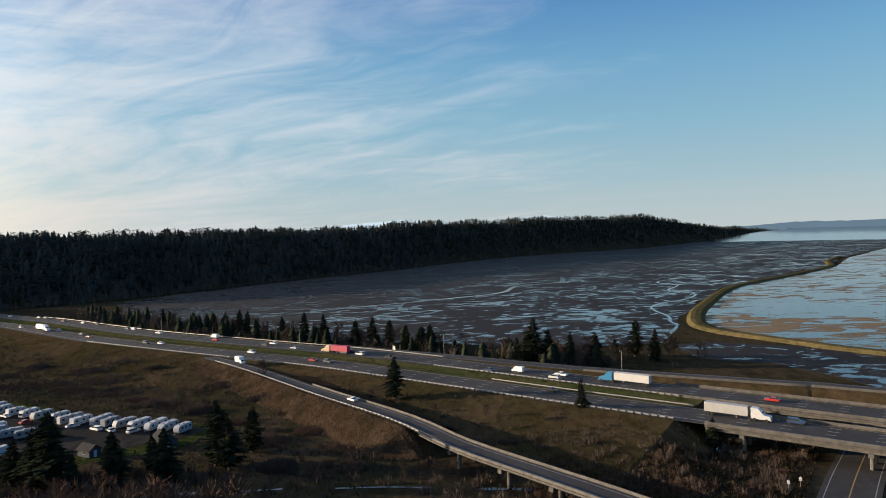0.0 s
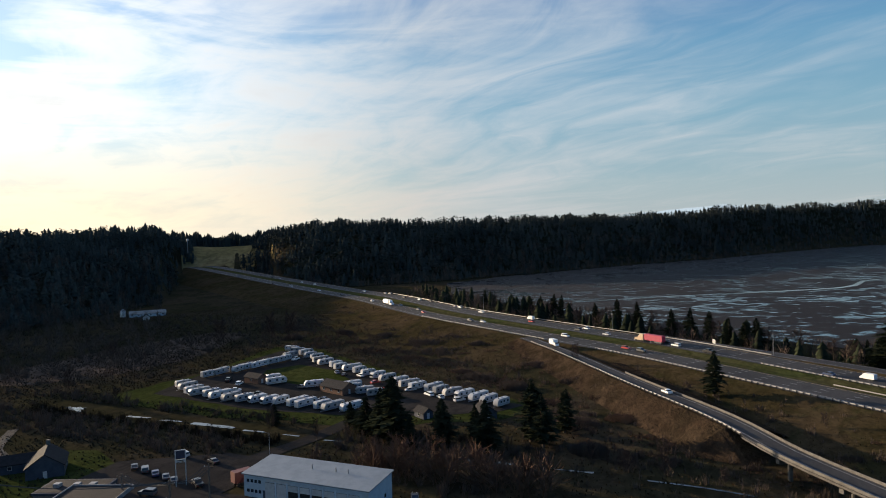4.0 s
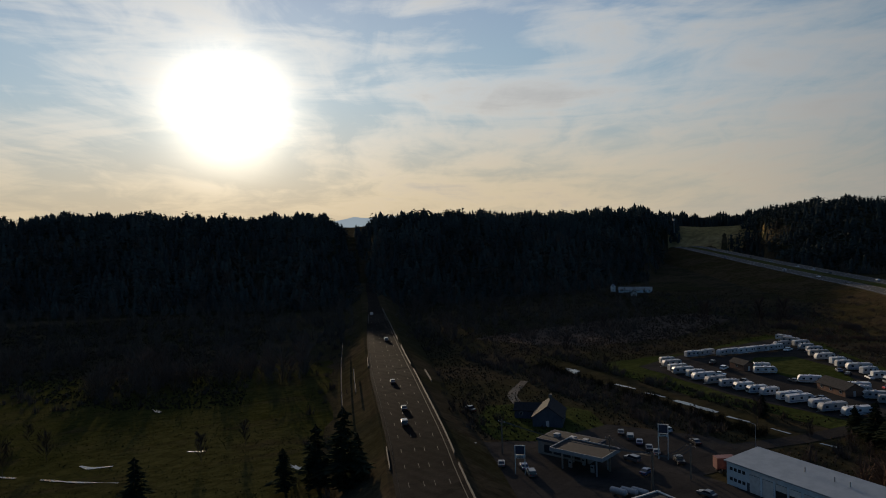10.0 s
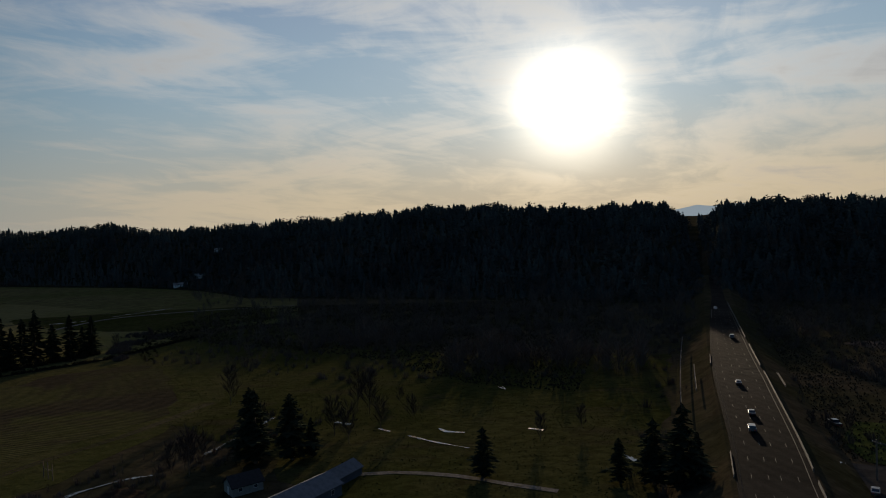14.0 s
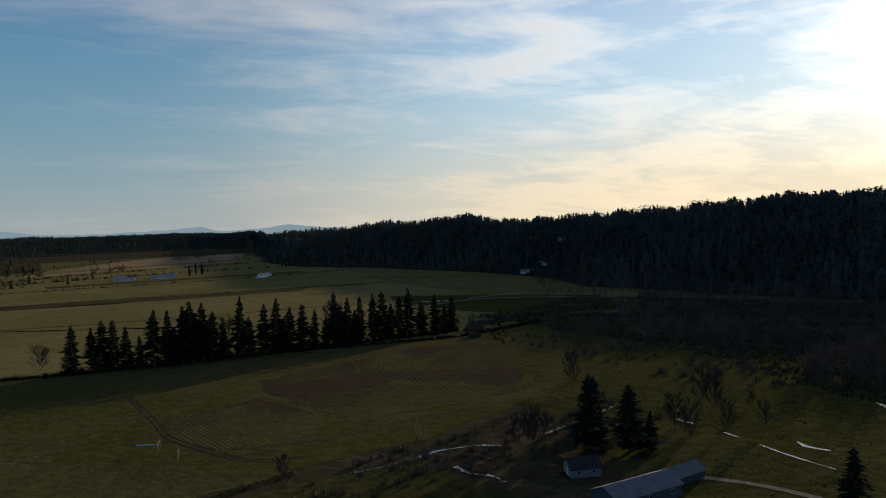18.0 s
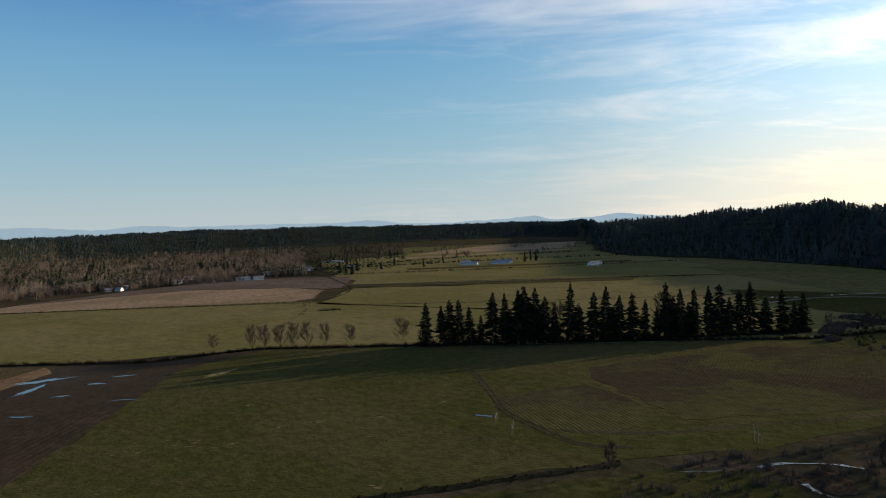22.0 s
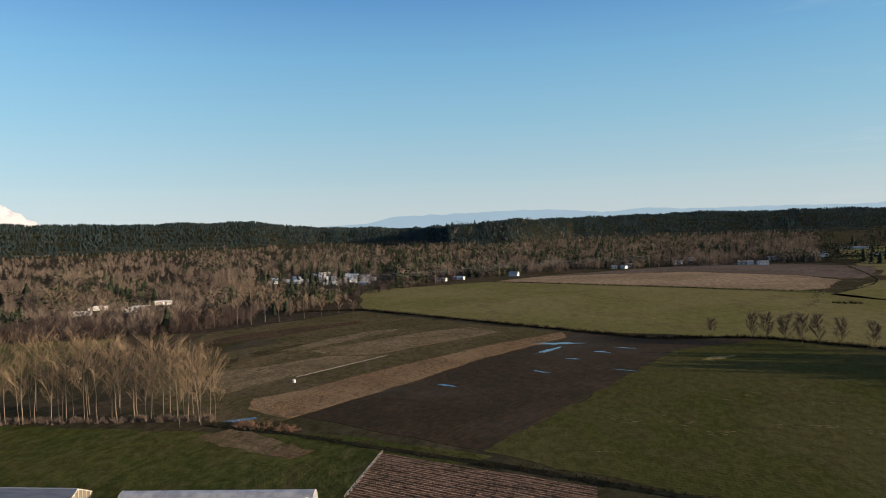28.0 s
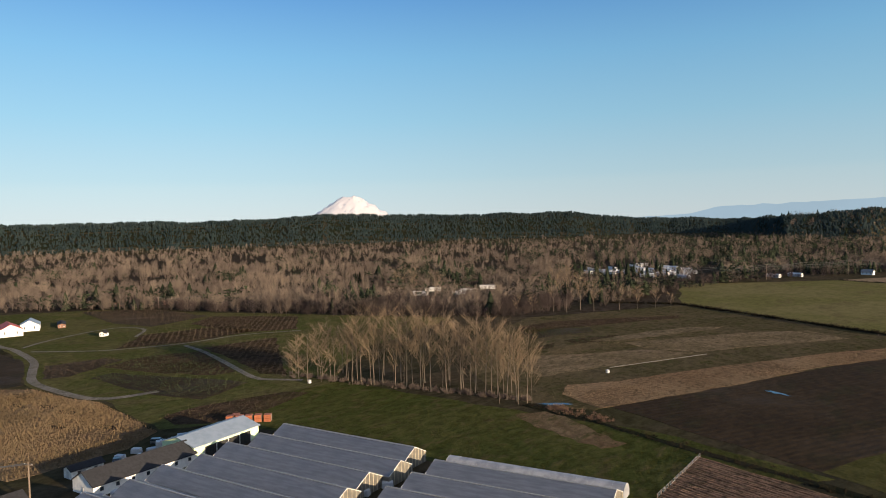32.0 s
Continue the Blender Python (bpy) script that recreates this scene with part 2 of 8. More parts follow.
M = {
    "meadow": soil("rough_meadow", (0.028, 0.025, 0.013), (0.041, 0.032, 0.020), (0.020, 0.019, 0.012), 0.015, 0.06, 0.8),
    "bank": soil("bank_grass", (0.036, 0.028, 0.013), (0.050, 0.036, 0.020), (0.029, 0.027, 0.012), 0.02, 0.10, 0.9),
    "weedy": soil("weedy_field", (0.046, 0.038, 0.019), (0.060, 0.047, 0.026), (0.034, 0.033, 0.013), 0.03, 0.15, 1.0),
    "verge": soil("verge_grass", (0.045, 0.051, 0.018), (0.060, 0.055, 0.024), (0.030, 0.035, 0.012), 0.03, 0.2, 1.2),
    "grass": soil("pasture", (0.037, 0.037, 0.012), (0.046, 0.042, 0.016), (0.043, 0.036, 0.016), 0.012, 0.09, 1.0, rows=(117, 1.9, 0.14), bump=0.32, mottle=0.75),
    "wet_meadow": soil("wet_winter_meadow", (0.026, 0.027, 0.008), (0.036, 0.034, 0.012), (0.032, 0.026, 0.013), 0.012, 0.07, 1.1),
    # Far pasture's colours cut by a third: the hill's shadow is painted in.
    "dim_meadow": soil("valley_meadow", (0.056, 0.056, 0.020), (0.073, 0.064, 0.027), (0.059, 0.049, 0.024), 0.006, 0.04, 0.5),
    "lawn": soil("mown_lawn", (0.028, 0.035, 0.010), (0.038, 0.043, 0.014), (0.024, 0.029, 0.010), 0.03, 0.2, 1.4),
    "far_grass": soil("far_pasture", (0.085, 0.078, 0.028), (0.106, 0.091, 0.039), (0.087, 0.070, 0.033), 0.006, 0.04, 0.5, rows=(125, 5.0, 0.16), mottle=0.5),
    "mud": soil("bare_wet_field", (0.023, 0.0145, 0.007), (0.030, 0.0195, 0.0095), (0.020, 0.016, 0.0065), 0.015, 0.08, 1.0, rows=(35, 3.0, 0.22), rough=0.9, gloss=0.2, sheen=0.04),
    "tilled": soil("tilled_field", (0.034, 0.027, 0.017), (0.046, 0.043, 0.017), (0.040, 0.032, 0.018), 0.018, 0.06, 1.0, rows=(20, 1.5, 0.30), mottle=0.6),
    "stubble": soil("dry_stubble", (0.108, 0.073, 0.042), (0.140, 0.100, 0.059), (0.070, 0.050, 0.027), 0.02, 0.25, 1.8, rows=(35, 2.4, 0.35)),
    "straw": soil("pale_straw", (0.125, 0.093, 0.057), (0.085, 0.066, 0.037), (0.050, 0.043, 0.022), 0.05, 0.30, 1.6, rows=(35, 2.2, 0.45), mixed=(0.35, 0.65)),
    "tan": soil("tan_field", (0.165, 0.118, 0.075), (0.122, 0.089, 0.054), (0.143, 0.108, 0.064), 0.01, 0.05, 0.7),
    "brush": soil("dead_brush", (0.038, 0.026, 0.017), (0.027, 0.020, 0.013), (0.048, 0.034, 0.022), 0.03, 0.15, 0.9, bump=1.0),
    "hill_grass": soil("sunny_hill_grass", (0.17, 0.128, 0.052), (0.21, 0.155, 0.07), (0.12, 0.095, 0.04), 0.01, 0.05, 0.5),
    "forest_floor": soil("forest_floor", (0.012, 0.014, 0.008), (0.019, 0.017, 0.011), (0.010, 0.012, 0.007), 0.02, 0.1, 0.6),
    # Brown floor, darkened so that the shade under the trees is in its colour.
    "wood_floor": soil("brown_woodland_floor", (0.030, 0.023, 0.017), (0.024, 0.021, 0.014), (0.038, 0.029, 0.021), 0.01, 0.06, 0.6),
    "gravel": soil("gravel", (0.13, 0.115, 0.095), (0.10, 0.088, 0.07), (0.075, 0.066, 0.05), 0.08, 0.5, 4.0, bump=0.3),
    "yard": soil("worn_asphalt_yard", (0.027, 0.025, 0.023), (0.035, 0.032, 0.029), (0.020, 0.019, 0.018), 0.05, 0.25, 3.0, rough=0.75, bump=0.12, mottle=0.35),
    "mudflat": wet("tidal_flat", (0.027, 0.021, 0.018), (0.015, 0.013, 0.012), 0.455, 0.070, 1.6, -52),
    "marsh": wet("flooded_marsh", (0.13, 0.095, 0.055), (0.15, 0.105, 0.06), 0.530, 0.034, 2.0, -40, (0.17, 0.12, 0.065)),
    "stream_bed": wet("stream_bed", (0.020, 0.017, 0.010), (0.030, 0.025, 0.014), 0.50, 0.8, 1.0, 0),
    "far_soil": soil("brown_ploughed_land", (0.070, 0.053, 0.041), (0.086, 0.066, 0.052), (0.058, 0.046, 0.034), 0.01, 0.05, 0.7, rows=(140, 4.0, 0.2)),
    "nursery_grass": soil("nursery_grass", (0.029, 0.034, 0.010), (0.039, 0.040, 0.013), (0.048, 0.038, 0.018), 0.03, 0.22, 0.9, bump=0.35, mottle=1.2),
    "worn_turf": soil("worn_turf", (0.075, 0.050, 0.028), (0.092, 0.064, 0.037), (0.034, 0.034, 0.013), 0.05, 0.25, 1.1, bump=0.3),
    "nursery_turf": soil("nursery_turf", (0.044, 0.046, 0.015), (0.062, 0.056, 0.022), (0.050, 0.042, 0.020), 0.03, 0.15, 1.2),
    "dike": soil("dike_grass", (0.070, 0.060, 0.026), (0.095, 0.075, 0.036), (0.048, 0.046, 0.019), 0.03, 0.2, 1.2),
    "water": water_look("open_water"),
}
# ---- building helpers ----
def part(name, bm, mat, parent=None, label=""):
    """Links a bmesh as one mesh object, under a thing or a part."""
    me = bpy.data.meshes.new(name)
    bm.to_mesh(me)
    bm.free()
    me.materials.append(mat)
    ob = new(name, me)
    if parent:
        ob.parent = parent
    if label:
        ob["label"] = label
    return ob


def shared(name, me, parent, m=None):
    ob = new(name, me)
    ob.parent = parent
    if m is not None:
        ob.matrix_basis = m
    return ob


def anchor(name, label, category, group="", kind=""):
    return tagged(new(name), label, category, group, kind)


def box(bm, x0, y0, z0, x1, y1, z1, bevel=0.0, taper=(1.0, 1.0)):
    cx, cy = (x0 + x1) / 2, (y0 + y1) / 2
    vs = []
    for z, k in ((z0, (1, 1)), (z1, taper)):
        for x, y in ((x0, y0), (x1, y0), (x1, y1), (x0, y1)):
            vs.append(bm.verts.new((cx + (x - cx) * k[0], cy + (y - cy) * k[1], z)))
    fs = [bm.faces.new([vs[i] for i in q]) for q in
          ((3, 2, 1, 0), (4, 5, 6, 7), (0, 1, 5, 4), (1, 2, 6, 5), (2, 3, 7, 6), (3, 0, 4, 7))]
    if bevel:
        edges = {e for f in fs for e in f.edges}
        bmesh.ops.bevel(bm, geom=list(edges), offset=bevel, segments=2, profile=0.6, affect="EDGES")
    return bm


def prism(bm, outline, x0, x1):
    """An outline in (y, z), drawn out from x0 to x1."""
    a = [bm.verts.new((x0, y, z)) for y, z in outline]
    b = [bm.verts.new((x1, y, z)) for y, z in outline]
    k = len(outline)
    bm.faces.new(a[::-1]), bm.faces.new(b)
    for i in range(k):
        j = (i + 1) % k
        bm.faces.new((a[i], a[j], b[j], b[i]))
    return bm


def tube(bm, p, q, r0, r1=None, sides=6):
    p, q = Vector(p), Vector(q)
    r1 = r0 if r1 is None else r1
    turn = (q - p).to_track_quat("Z", "Y").to_matrix()
    rings = []
    for c, r in ((p, r0), (q, r1)):
        rings.append([bm.verts.new(c + turn @ Vector((r * math.cos(2 * math.pi * i / sides), r * math.sin(2 * math.pi * i / sides), 0)))
                      for i in range(sides)])
    for i in range(sides):
        j = (i + 1) % sides
        bm.faces.new((rings[0][i], rings[0][j], rings[1][j], rings[1][i]))
    bm.faces.new(rings[0][::-1]), bm.faces.new(rings[1])
    return bm


def fresh():
    return bmesh.new()


def mesh_arrays(name, verts, tris, mat):
    """A mesh from numpy arrays of points and triangles."""
    me = bpy.data.meshes.new(name)
    me.vertices.add(len(verts)), me.loops.add(3 * len(tris)), me.polygons.add(len(tris))
    me.vertices.foreach_set("co", np.ascontiguousarray(verts, dtype=np.float32).ravel())
    me.loops.foreach_set("vertex_index", np.ascontiguousarray(tris, dtype=np.int32).ravel())
    me.polygons.foreach_set("loop_start", np.arange(0, 3 * len(tris), 3, dtype=np.int32))
    me.update(calc_edges=True)
    me.materials.append(mat)
    return me


# ---- the lie of the land ----
# heading, distance of the foot and crest of the wooded heights, height of the crest's ground
HILLS = [(-60, 4600, 4800, 20), (-27, 4600, 4850, 20), (-25, 4300, 4700, 32), (-20.8, 3200, 3600, 62), (-16, 2550, 2900, 104),
         (-8, 2050, 2400, 92), (-5, 1880, 2250, 88), (4, 1340, 1640, 74), (12, 1130, 1420, 66), (18, 1000, 1300, 63), (25, 900, 1180, 61),
         (33, 850, 1120, 57), (38, 900, 1130, 55), (39, 960, 1180, 52), (39.7, 1080, 1330, 39), (42.2, 1150, 1330, 37), (46.2, 1170, 1330, 35), (47.2, 900, 1250, 44), (48, 760, 1080, 54), (55, 640, 960, 52),
         (62, 590, 900, 52), (70, 575, 880, 50), (71.2, 575, 1100, 40), (72.6, 575, 1100, 40), (74, 575, 860, 57), (80, 590, 880, 59), (86, 610, 900, 60),
         (93, 640, 930, 64), (99, 670, 960, 62), (108, 740, 1060, 52), (111.3, 860, 1120, 50), (114.8, 950, 1230, 48), (117, 1000, 1280, 63), (121, 1090, 1500, 64),
         (124.6, 1190, 1750, 64), (126, 1230, 1850, 58), (128.2, 1270, 2000, 50), (131.6, 1370, 2150, 44), (134, 1600, 2400, 40), (135.2, 3000, 3600, 56), (140, 3300, 3900, 56), (150, 3200, 3900, 66),
         (158, 3000, 3700, 76), (168, 2900, 3600, 78), (176, 2700, 3300, 66), (181, 2300, 2700, 62), (186, 2300, 2650, 50), (189, 3200, 3800, 44),
         (197, 3300, 3900, 64), (202, 3100, 3700, 98), (213, 3000, 3600, 102), (222, 2900, 3500, 118), (228, 2900, 3500, 96), (236, 2900, 3500, 96),
         (260, 2900, 3500, 96), (300, 4600, 4800, 20)]
H_AZ, H_FOOT, H_CREST, H_TOP = (np.array(c, dtype=float) for c in zip(*HILLS))


def land(x, y):
    """Height of the ground."""
    x, y = np.asarray(x, dtype=float), np.asarray(y, dtype=float)
    az = (np.degrees(np.arctan2(-x, y)) + 60) % 360 - 60
    r = np.hypot(x, y)
    foot, crest, top = np.interp(az, H_AZ, H_FOOT), np.interp(az, H_AZ, H_CREST), np.interp(az, H_AZ, H_TOP) + np.interp(az, [38, 44, 48, 116, 120, 132], [10, 7, 12, 12, 7, 16])
    k = np.clip((r - foot) / (crest - foot), 0, 1)
    wave = np.sin(x * 0.011 + 1.3 * np.sin(y * 0.006)) * np.cos(y * 0.009 + np.sin(x * 0.008))
    rise = np.sin(k * math.pi / 2) ** 1.2
    e = (x - 111) * -0.585 - (y - 192) * 0.81
    bank = np.interp(e, [2, 8, 30, 62], [0.0, 5.6, 2.9, 0.0]) * np.clip((74 - x) / 12, 0, 1) * np.clip((x + 460) / 60, 0, 1) * (y > 60)
    return np.maximum(rise * (top + 5 * wave), bank) + np.clip((r - 2500) / 2400, 0, 1) * 26 * (1 - rise)


def make_ground():
    radii = np.concatenate([[0.001], np.linspace(30, 110, 6), np.arange(120, 530, 8.0), np.geomspace(540, 1800, 60), np.geomspace(1850, 4920, 44)])
    az = np.radians(np.arange(0, 360, 0.6))
    rr, aa = np.meshgrid(radii, az, indexing="ij")
    x, y = -np.sin(aa) * rr, np.cos(aa) * rr
    z = land(x, y)
    n_r, n_a = rr.shape
    idx = np.arange(n_r * n_a).reshape(n_r, n_a)
    a, b = idx[:-1], idx[1:]
    c, d = np.roll(b, -1, 1), np.roll(a, -1, 1)
    tris = np.concatenate([np.stack([a, c, b], -1).reshape(-1, 3), np.stack([a, d, c], -1).reshape(-1, 3)])
    me = mesh_arrays("ground", np.stack([x, y, z], -1).reshape(-1, 3), tris, M["meadow"])
    me.polygons.foreach_set("use_smooth", [True] * len(tris))
    tagged(new("ground", me), "rough brown and green valley meadow rising to wooded hills", "ground", kind="structure")


make_ground()


def patch(name, pts, z, mat, label, category="field", rough=2.0, step=8.0, seed=0, kind="structure"):
    """A piece of land cover with an uneven edge, thin as turf, over the ground."""
    rng = random.Random(seed + len(pts) * 7 + int(abs(pts[0][0])))
    bm = fresh()
    ring = []
    for i, p in enumerate(pts):
        q = pts[(i + 1) % len(pts)]
        p, q = Vector(p), Vector(q)
        k = max(1, min(60, int((q - p).length / step)))
        side = Vector((-(q - p).y, (q - p).x)).normalized() if (q - p).length else Vector((0, 0))
        for j in range(k):
            w = p.lerp(q, j / k)
            if j:
                w = w + side * rng.uniform(-rough, rough)
            ring.append(bm.verts.new((w.x, w.y, z)))
    top = bm.faces.new(ring)
    if top.normal.z < 0 or sum((a.co.x * b.co.y - b.co.x * a.co.y) for a, b in zip(ring, ring[1:] + ring[:1])) < 0:
        top.normal_flip()
    ext = bmesh.ops.extrude_edge_only(bm, edges=list(top.edges))
    for v in ext["geom"]:
        if isinstance(v, bmesh.types.BMVert):
            v.co.z = -0.3
    bmesh.ops.triangulate(bm, faces=[f for f in bm.faces if len(f.verts) > 4])
    ob = part(name, bm, mat)
    return tagged(ob, label, category, kind=kind)


def along(pts, step=10.0, ends=False):
    """Smooth samples of a line of (x, y, z): Catmull-Rom."""
    P = [Vector(p) for p in pts]
    P = [2 * P[0] - P[1]] + P + [2 * P[-1] - P[-2]]
    out = []
    for i in range(1, len(P) - 2):
        k = max(1, int((P[i + 1] - P[i]).length / step))
        for j in range(k):
            t = j / k
            a, b, c, d = P[i - 1], P[i], P[i + 1], P[i + 2]
            out.append(0.5 * ((2 * b) + (c - a) * t + (2 * a - 5 * b + 4 * c - d) * t * t + (3 * b - a - 3 * c + d) * t ** 3))
    out.append(P[-2].copy())
    return out


def frames_of(line):
    """Points with their way and their right-hand side."""
    out = []
    for i, p in enumerate(line):
        a, b = line[max(0, i - 1)], line[min(len(line) - 1, i + 1)]
        w = (b - a).normalized()
        out.append((p, w, Vector((w.y, -w.x, 0)).normalized()))
    return out


def sweep(name, line, outline, mat, closed=False, parent=None):
    """Carries an outline of (offset to the right, height over the line; 'g' for the ground) along a line."""
    bm = fresh()
    rows = []
    for p, w, s in frames_of(line):
        row = []
        for off, dz in outline:
            q = p + s * off
            z = float(land(q.x, q.y)) - 0.2 if dz == "g" else p.z + dz
            row.append(bm.verts.new((q.x, q.y, z)))
        rows.append(row)
    k = len(outline)
    for a, b in zip(rows, rows[1:]):
        for i in range(k if closed else k - 1):
            j = (i + 1) % k
            bm.faces.new((a[i], b[i], b[j], a[j]))
    if closed:
        bm.faces.new(rows[0]), bm.faces.new(rows[-1][::-1])
    bmesh.ops.recalc_face_normals(bm, faces=bm.faces)
    return part(name, bm, mat, parent)


# ---- fields, flats and water ----
patch("tidal_mudflat", [(-300, 640), (-160, 520), (-60, 432), (40, 398), (125, 398), (160, 470), (215, 590), (310, 765), (455, 925), (600, 1090),
                        (780, 1360), (1500, 2250), (1330, 2400), (1100, 2480), (960, 2600), (596, 2316), (177, 1890), (-94, 1332), (-241, 1106), (-301, 950), (-360, 760)],
      0.06, M["mudflat"], "brown tidal mudflat with bands of shallow water", "mudflat", 6, 30)
patch("flooded_marsh", [(180, 452), (186, 505), (230, 600), (324, 760), (470, 912), (610, 1075), (790, 1350), (1450, 2180), (2000, 1500), (1600, 900), (600, 300), (300, 262), (225, 350), (198, 396)],
      0.08, M["marsh"], "flooded marsh with tan grass islets inside a dike", "marsh", 2, 20)
patch("wet_flat", [(130, 392), (154, 398), (196, 372), (240, 318), (225, 280), (174, 276), (160, 328), (128, 350)], 0.1, M["mudflat"], "wet mud with a thin film of water", "mudflat")

# rough ground and brush between the freeway and the trailer park
patch("brown_grass_strip", [(-342, 182), (-349, 224), (-355, 291), (-344, 351), (-314, 354), (-283, 274), (-286, 226), (-309, 198)], 0.05, M["far_soil"], "brown grass strip in the dark valley", "grass")
patch("trailer_park_verge", [(-250, 190), (-248, 250), (-262, 318), (-228, 318), (-150, 270), (-74, 240), (-84, 222), (-125, 196), (-190, 188)], 0.05, M["lawn"], "mown grass round the trailer park", "lawn")
patch("trailer_park_lot", [(-236, 207), (-246, 246), (-250, 308), (-230, 311), (-179, 284), (-146, 262), (-84, 241), (-90, 229), (-108, 217), (-136, 207), (-180, 201)],
      0.1, M["yard"], "grey asphalt lot of the trailer park", "pavement", 0.6)
patch("trailer_park_lawn", [(-213, 246), (-222, 262), (-214, 278), (-190, 272), (-172, 258), (-168, 247), (-182, 240)], 0.14, M["lawn"], "green lawn in the trailer park", "lawn", 0.5)
patch("station_yard", [(-185, 88), (-172, 112), (-175, 140), (-150, 158), (-120, 160), (-128, 140), (-128, 132), (-70, 140), (-60, 130), (-70, 95), (-140, 76)],
      0.1, M["yard"], "worn asphalt yard round the filling station", "pavement", 0.8)
patch("house_lawn", [(-215, 118), (-208, 138), (-190, 145), (-165, 134), (-172, 112), (-180, 102), (-198, 105)], 0.09, M["lawn"], "green lawn round the grey house", "lawn", 1.0)

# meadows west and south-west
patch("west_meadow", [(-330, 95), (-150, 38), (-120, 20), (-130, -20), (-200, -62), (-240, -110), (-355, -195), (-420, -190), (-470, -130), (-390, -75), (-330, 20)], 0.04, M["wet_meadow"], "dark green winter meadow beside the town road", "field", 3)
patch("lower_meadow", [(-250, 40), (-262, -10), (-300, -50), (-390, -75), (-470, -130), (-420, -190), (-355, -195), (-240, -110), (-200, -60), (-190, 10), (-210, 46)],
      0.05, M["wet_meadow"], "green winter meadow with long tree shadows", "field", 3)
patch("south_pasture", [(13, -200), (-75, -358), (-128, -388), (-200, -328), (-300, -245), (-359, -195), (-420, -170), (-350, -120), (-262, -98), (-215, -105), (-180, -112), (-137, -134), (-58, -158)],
      0.06, M["grass"], "green winter pasture with worn brown flecks", "field", 2)
patch("tilled_field", [(-224, -225), (-280, -212), (-325, -199), (-345, -172), (-328, -149), (-285, -126), (-248, -111), (-218, -127), (-187, -146), (-193, -158), (-206, -200)],
      0.09, M["tilled"], "brown tilled field with furrow lines", "field", 2.5)
patch("tilled_field", [(-160, -212), (-182, -207), (-200, -203), (-196, -178), (-186, -156), (-170, -150), (-154, -150), (-147, -170), (-150, -190)],
      0.09, M["tilled"], "small brown tilled plot with furrow lines", "field", 2.0)
patch("bare_field", [(85, -240), (13, -200), (-75, -358), (-128, -390), (-8, -430), (40, -360)], 0.07, M["mud"], "dark bare field with standing water", "field", 0.8, 9.0)
patch("strip_field", [(112, -230), (85, -232), (-11, -395), (-30, -424), (20, -452), (130, -545), (210, -440), (195, -330), (150, -260)], 0.08, M["weedy"], "green and brown field in strips", "field", 2)
patch("stubble_strip", [(104, -247), (84, -234), (48, -292), (22, -341), (-24, -402), (-22, -422), (21, -378), (54, -333), (73, -307), (91, -278), (108, -262)], 0.12, M["stubble"], "strip of reddish dry stubble", "field", 0.7, 5.0)
patch("straw_strip", [(124, -272), (105, -305), (88, -330), (78, -352), (104, -352), (122, -332), (148, -313), (140, -285)], 0.12, M["straw"], "pale straw strip with dark rows", "field", 1.0, 5.0)
patch("straw_strip", [(104, -356), (76, -356), (48, -391), (14, -426), (36, -448), (62, -432), (92, -398), (118, -368)], 0.12, M["straw"], "pale straw strip beyond the pipe", "field", 1.0, 5.0)
patch("straw_strip", [(137, -366), (122, -374), (86, -430), (80, -448), (100, -436), (118, -410)], 0.12, M["straw"], "narrow pale straw strip", "field", 1.0, 5.0)
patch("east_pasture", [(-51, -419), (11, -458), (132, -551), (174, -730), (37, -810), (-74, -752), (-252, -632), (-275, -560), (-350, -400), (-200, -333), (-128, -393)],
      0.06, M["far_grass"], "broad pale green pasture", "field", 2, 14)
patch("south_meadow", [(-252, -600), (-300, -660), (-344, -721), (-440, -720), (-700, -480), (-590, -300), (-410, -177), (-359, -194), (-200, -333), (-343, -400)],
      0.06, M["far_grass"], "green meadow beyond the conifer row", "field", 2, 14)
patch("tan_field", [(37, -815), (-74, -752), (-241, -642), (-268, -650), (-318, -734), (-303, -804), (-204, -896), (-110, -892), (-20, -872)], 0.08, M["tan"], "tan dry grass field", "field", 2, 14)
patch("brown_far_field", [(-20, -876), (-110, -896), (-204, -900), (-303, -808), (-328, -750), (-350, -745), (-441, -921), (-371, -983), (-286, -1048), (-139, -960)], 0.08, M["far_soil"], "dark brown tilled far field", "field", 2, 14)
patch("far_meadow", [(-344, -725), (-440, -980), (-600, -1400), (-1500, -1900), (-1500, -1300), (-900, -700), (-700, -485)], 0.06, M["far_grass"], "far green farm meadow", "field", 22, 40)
patch("far_tan_meadow", [(-900, -1500), (-1150, -1720), (-1500, -1900), (-1700, -1750), (-1300, -1350)], 0.1, M["tan"], "far tan meadow", "field", 3, 24)
patch("nursery_field", [(200, -225), (60, -215), (10, -196), (44, -160), (60, -150), (110, -160), (160, -165), (190, -155), (205, -190)], 0.06, M["nursery_grass"], "green field behind the greenhouses", "field", 1.5)
# The darker grass colour puts the hill's shade on this field.
patch("shaded_field", [(-556, -381), (-588, -262), (-591, -171), (-515, -144), (-465, -183), (-467, -251), (-510, -336)], 0.10, M["wet_meadow"], "dark green field at the foot of the hill", "field", 3)
patch("reed_bed", [(324, -148), (310, -155), (278, -153), (261, -155), (204, -141), (196, -125), (200, -92), (330, -92), (380, -140)], 0.07, M["stubble"], "bed of dry tan reeds", "reed bed", 1.5)
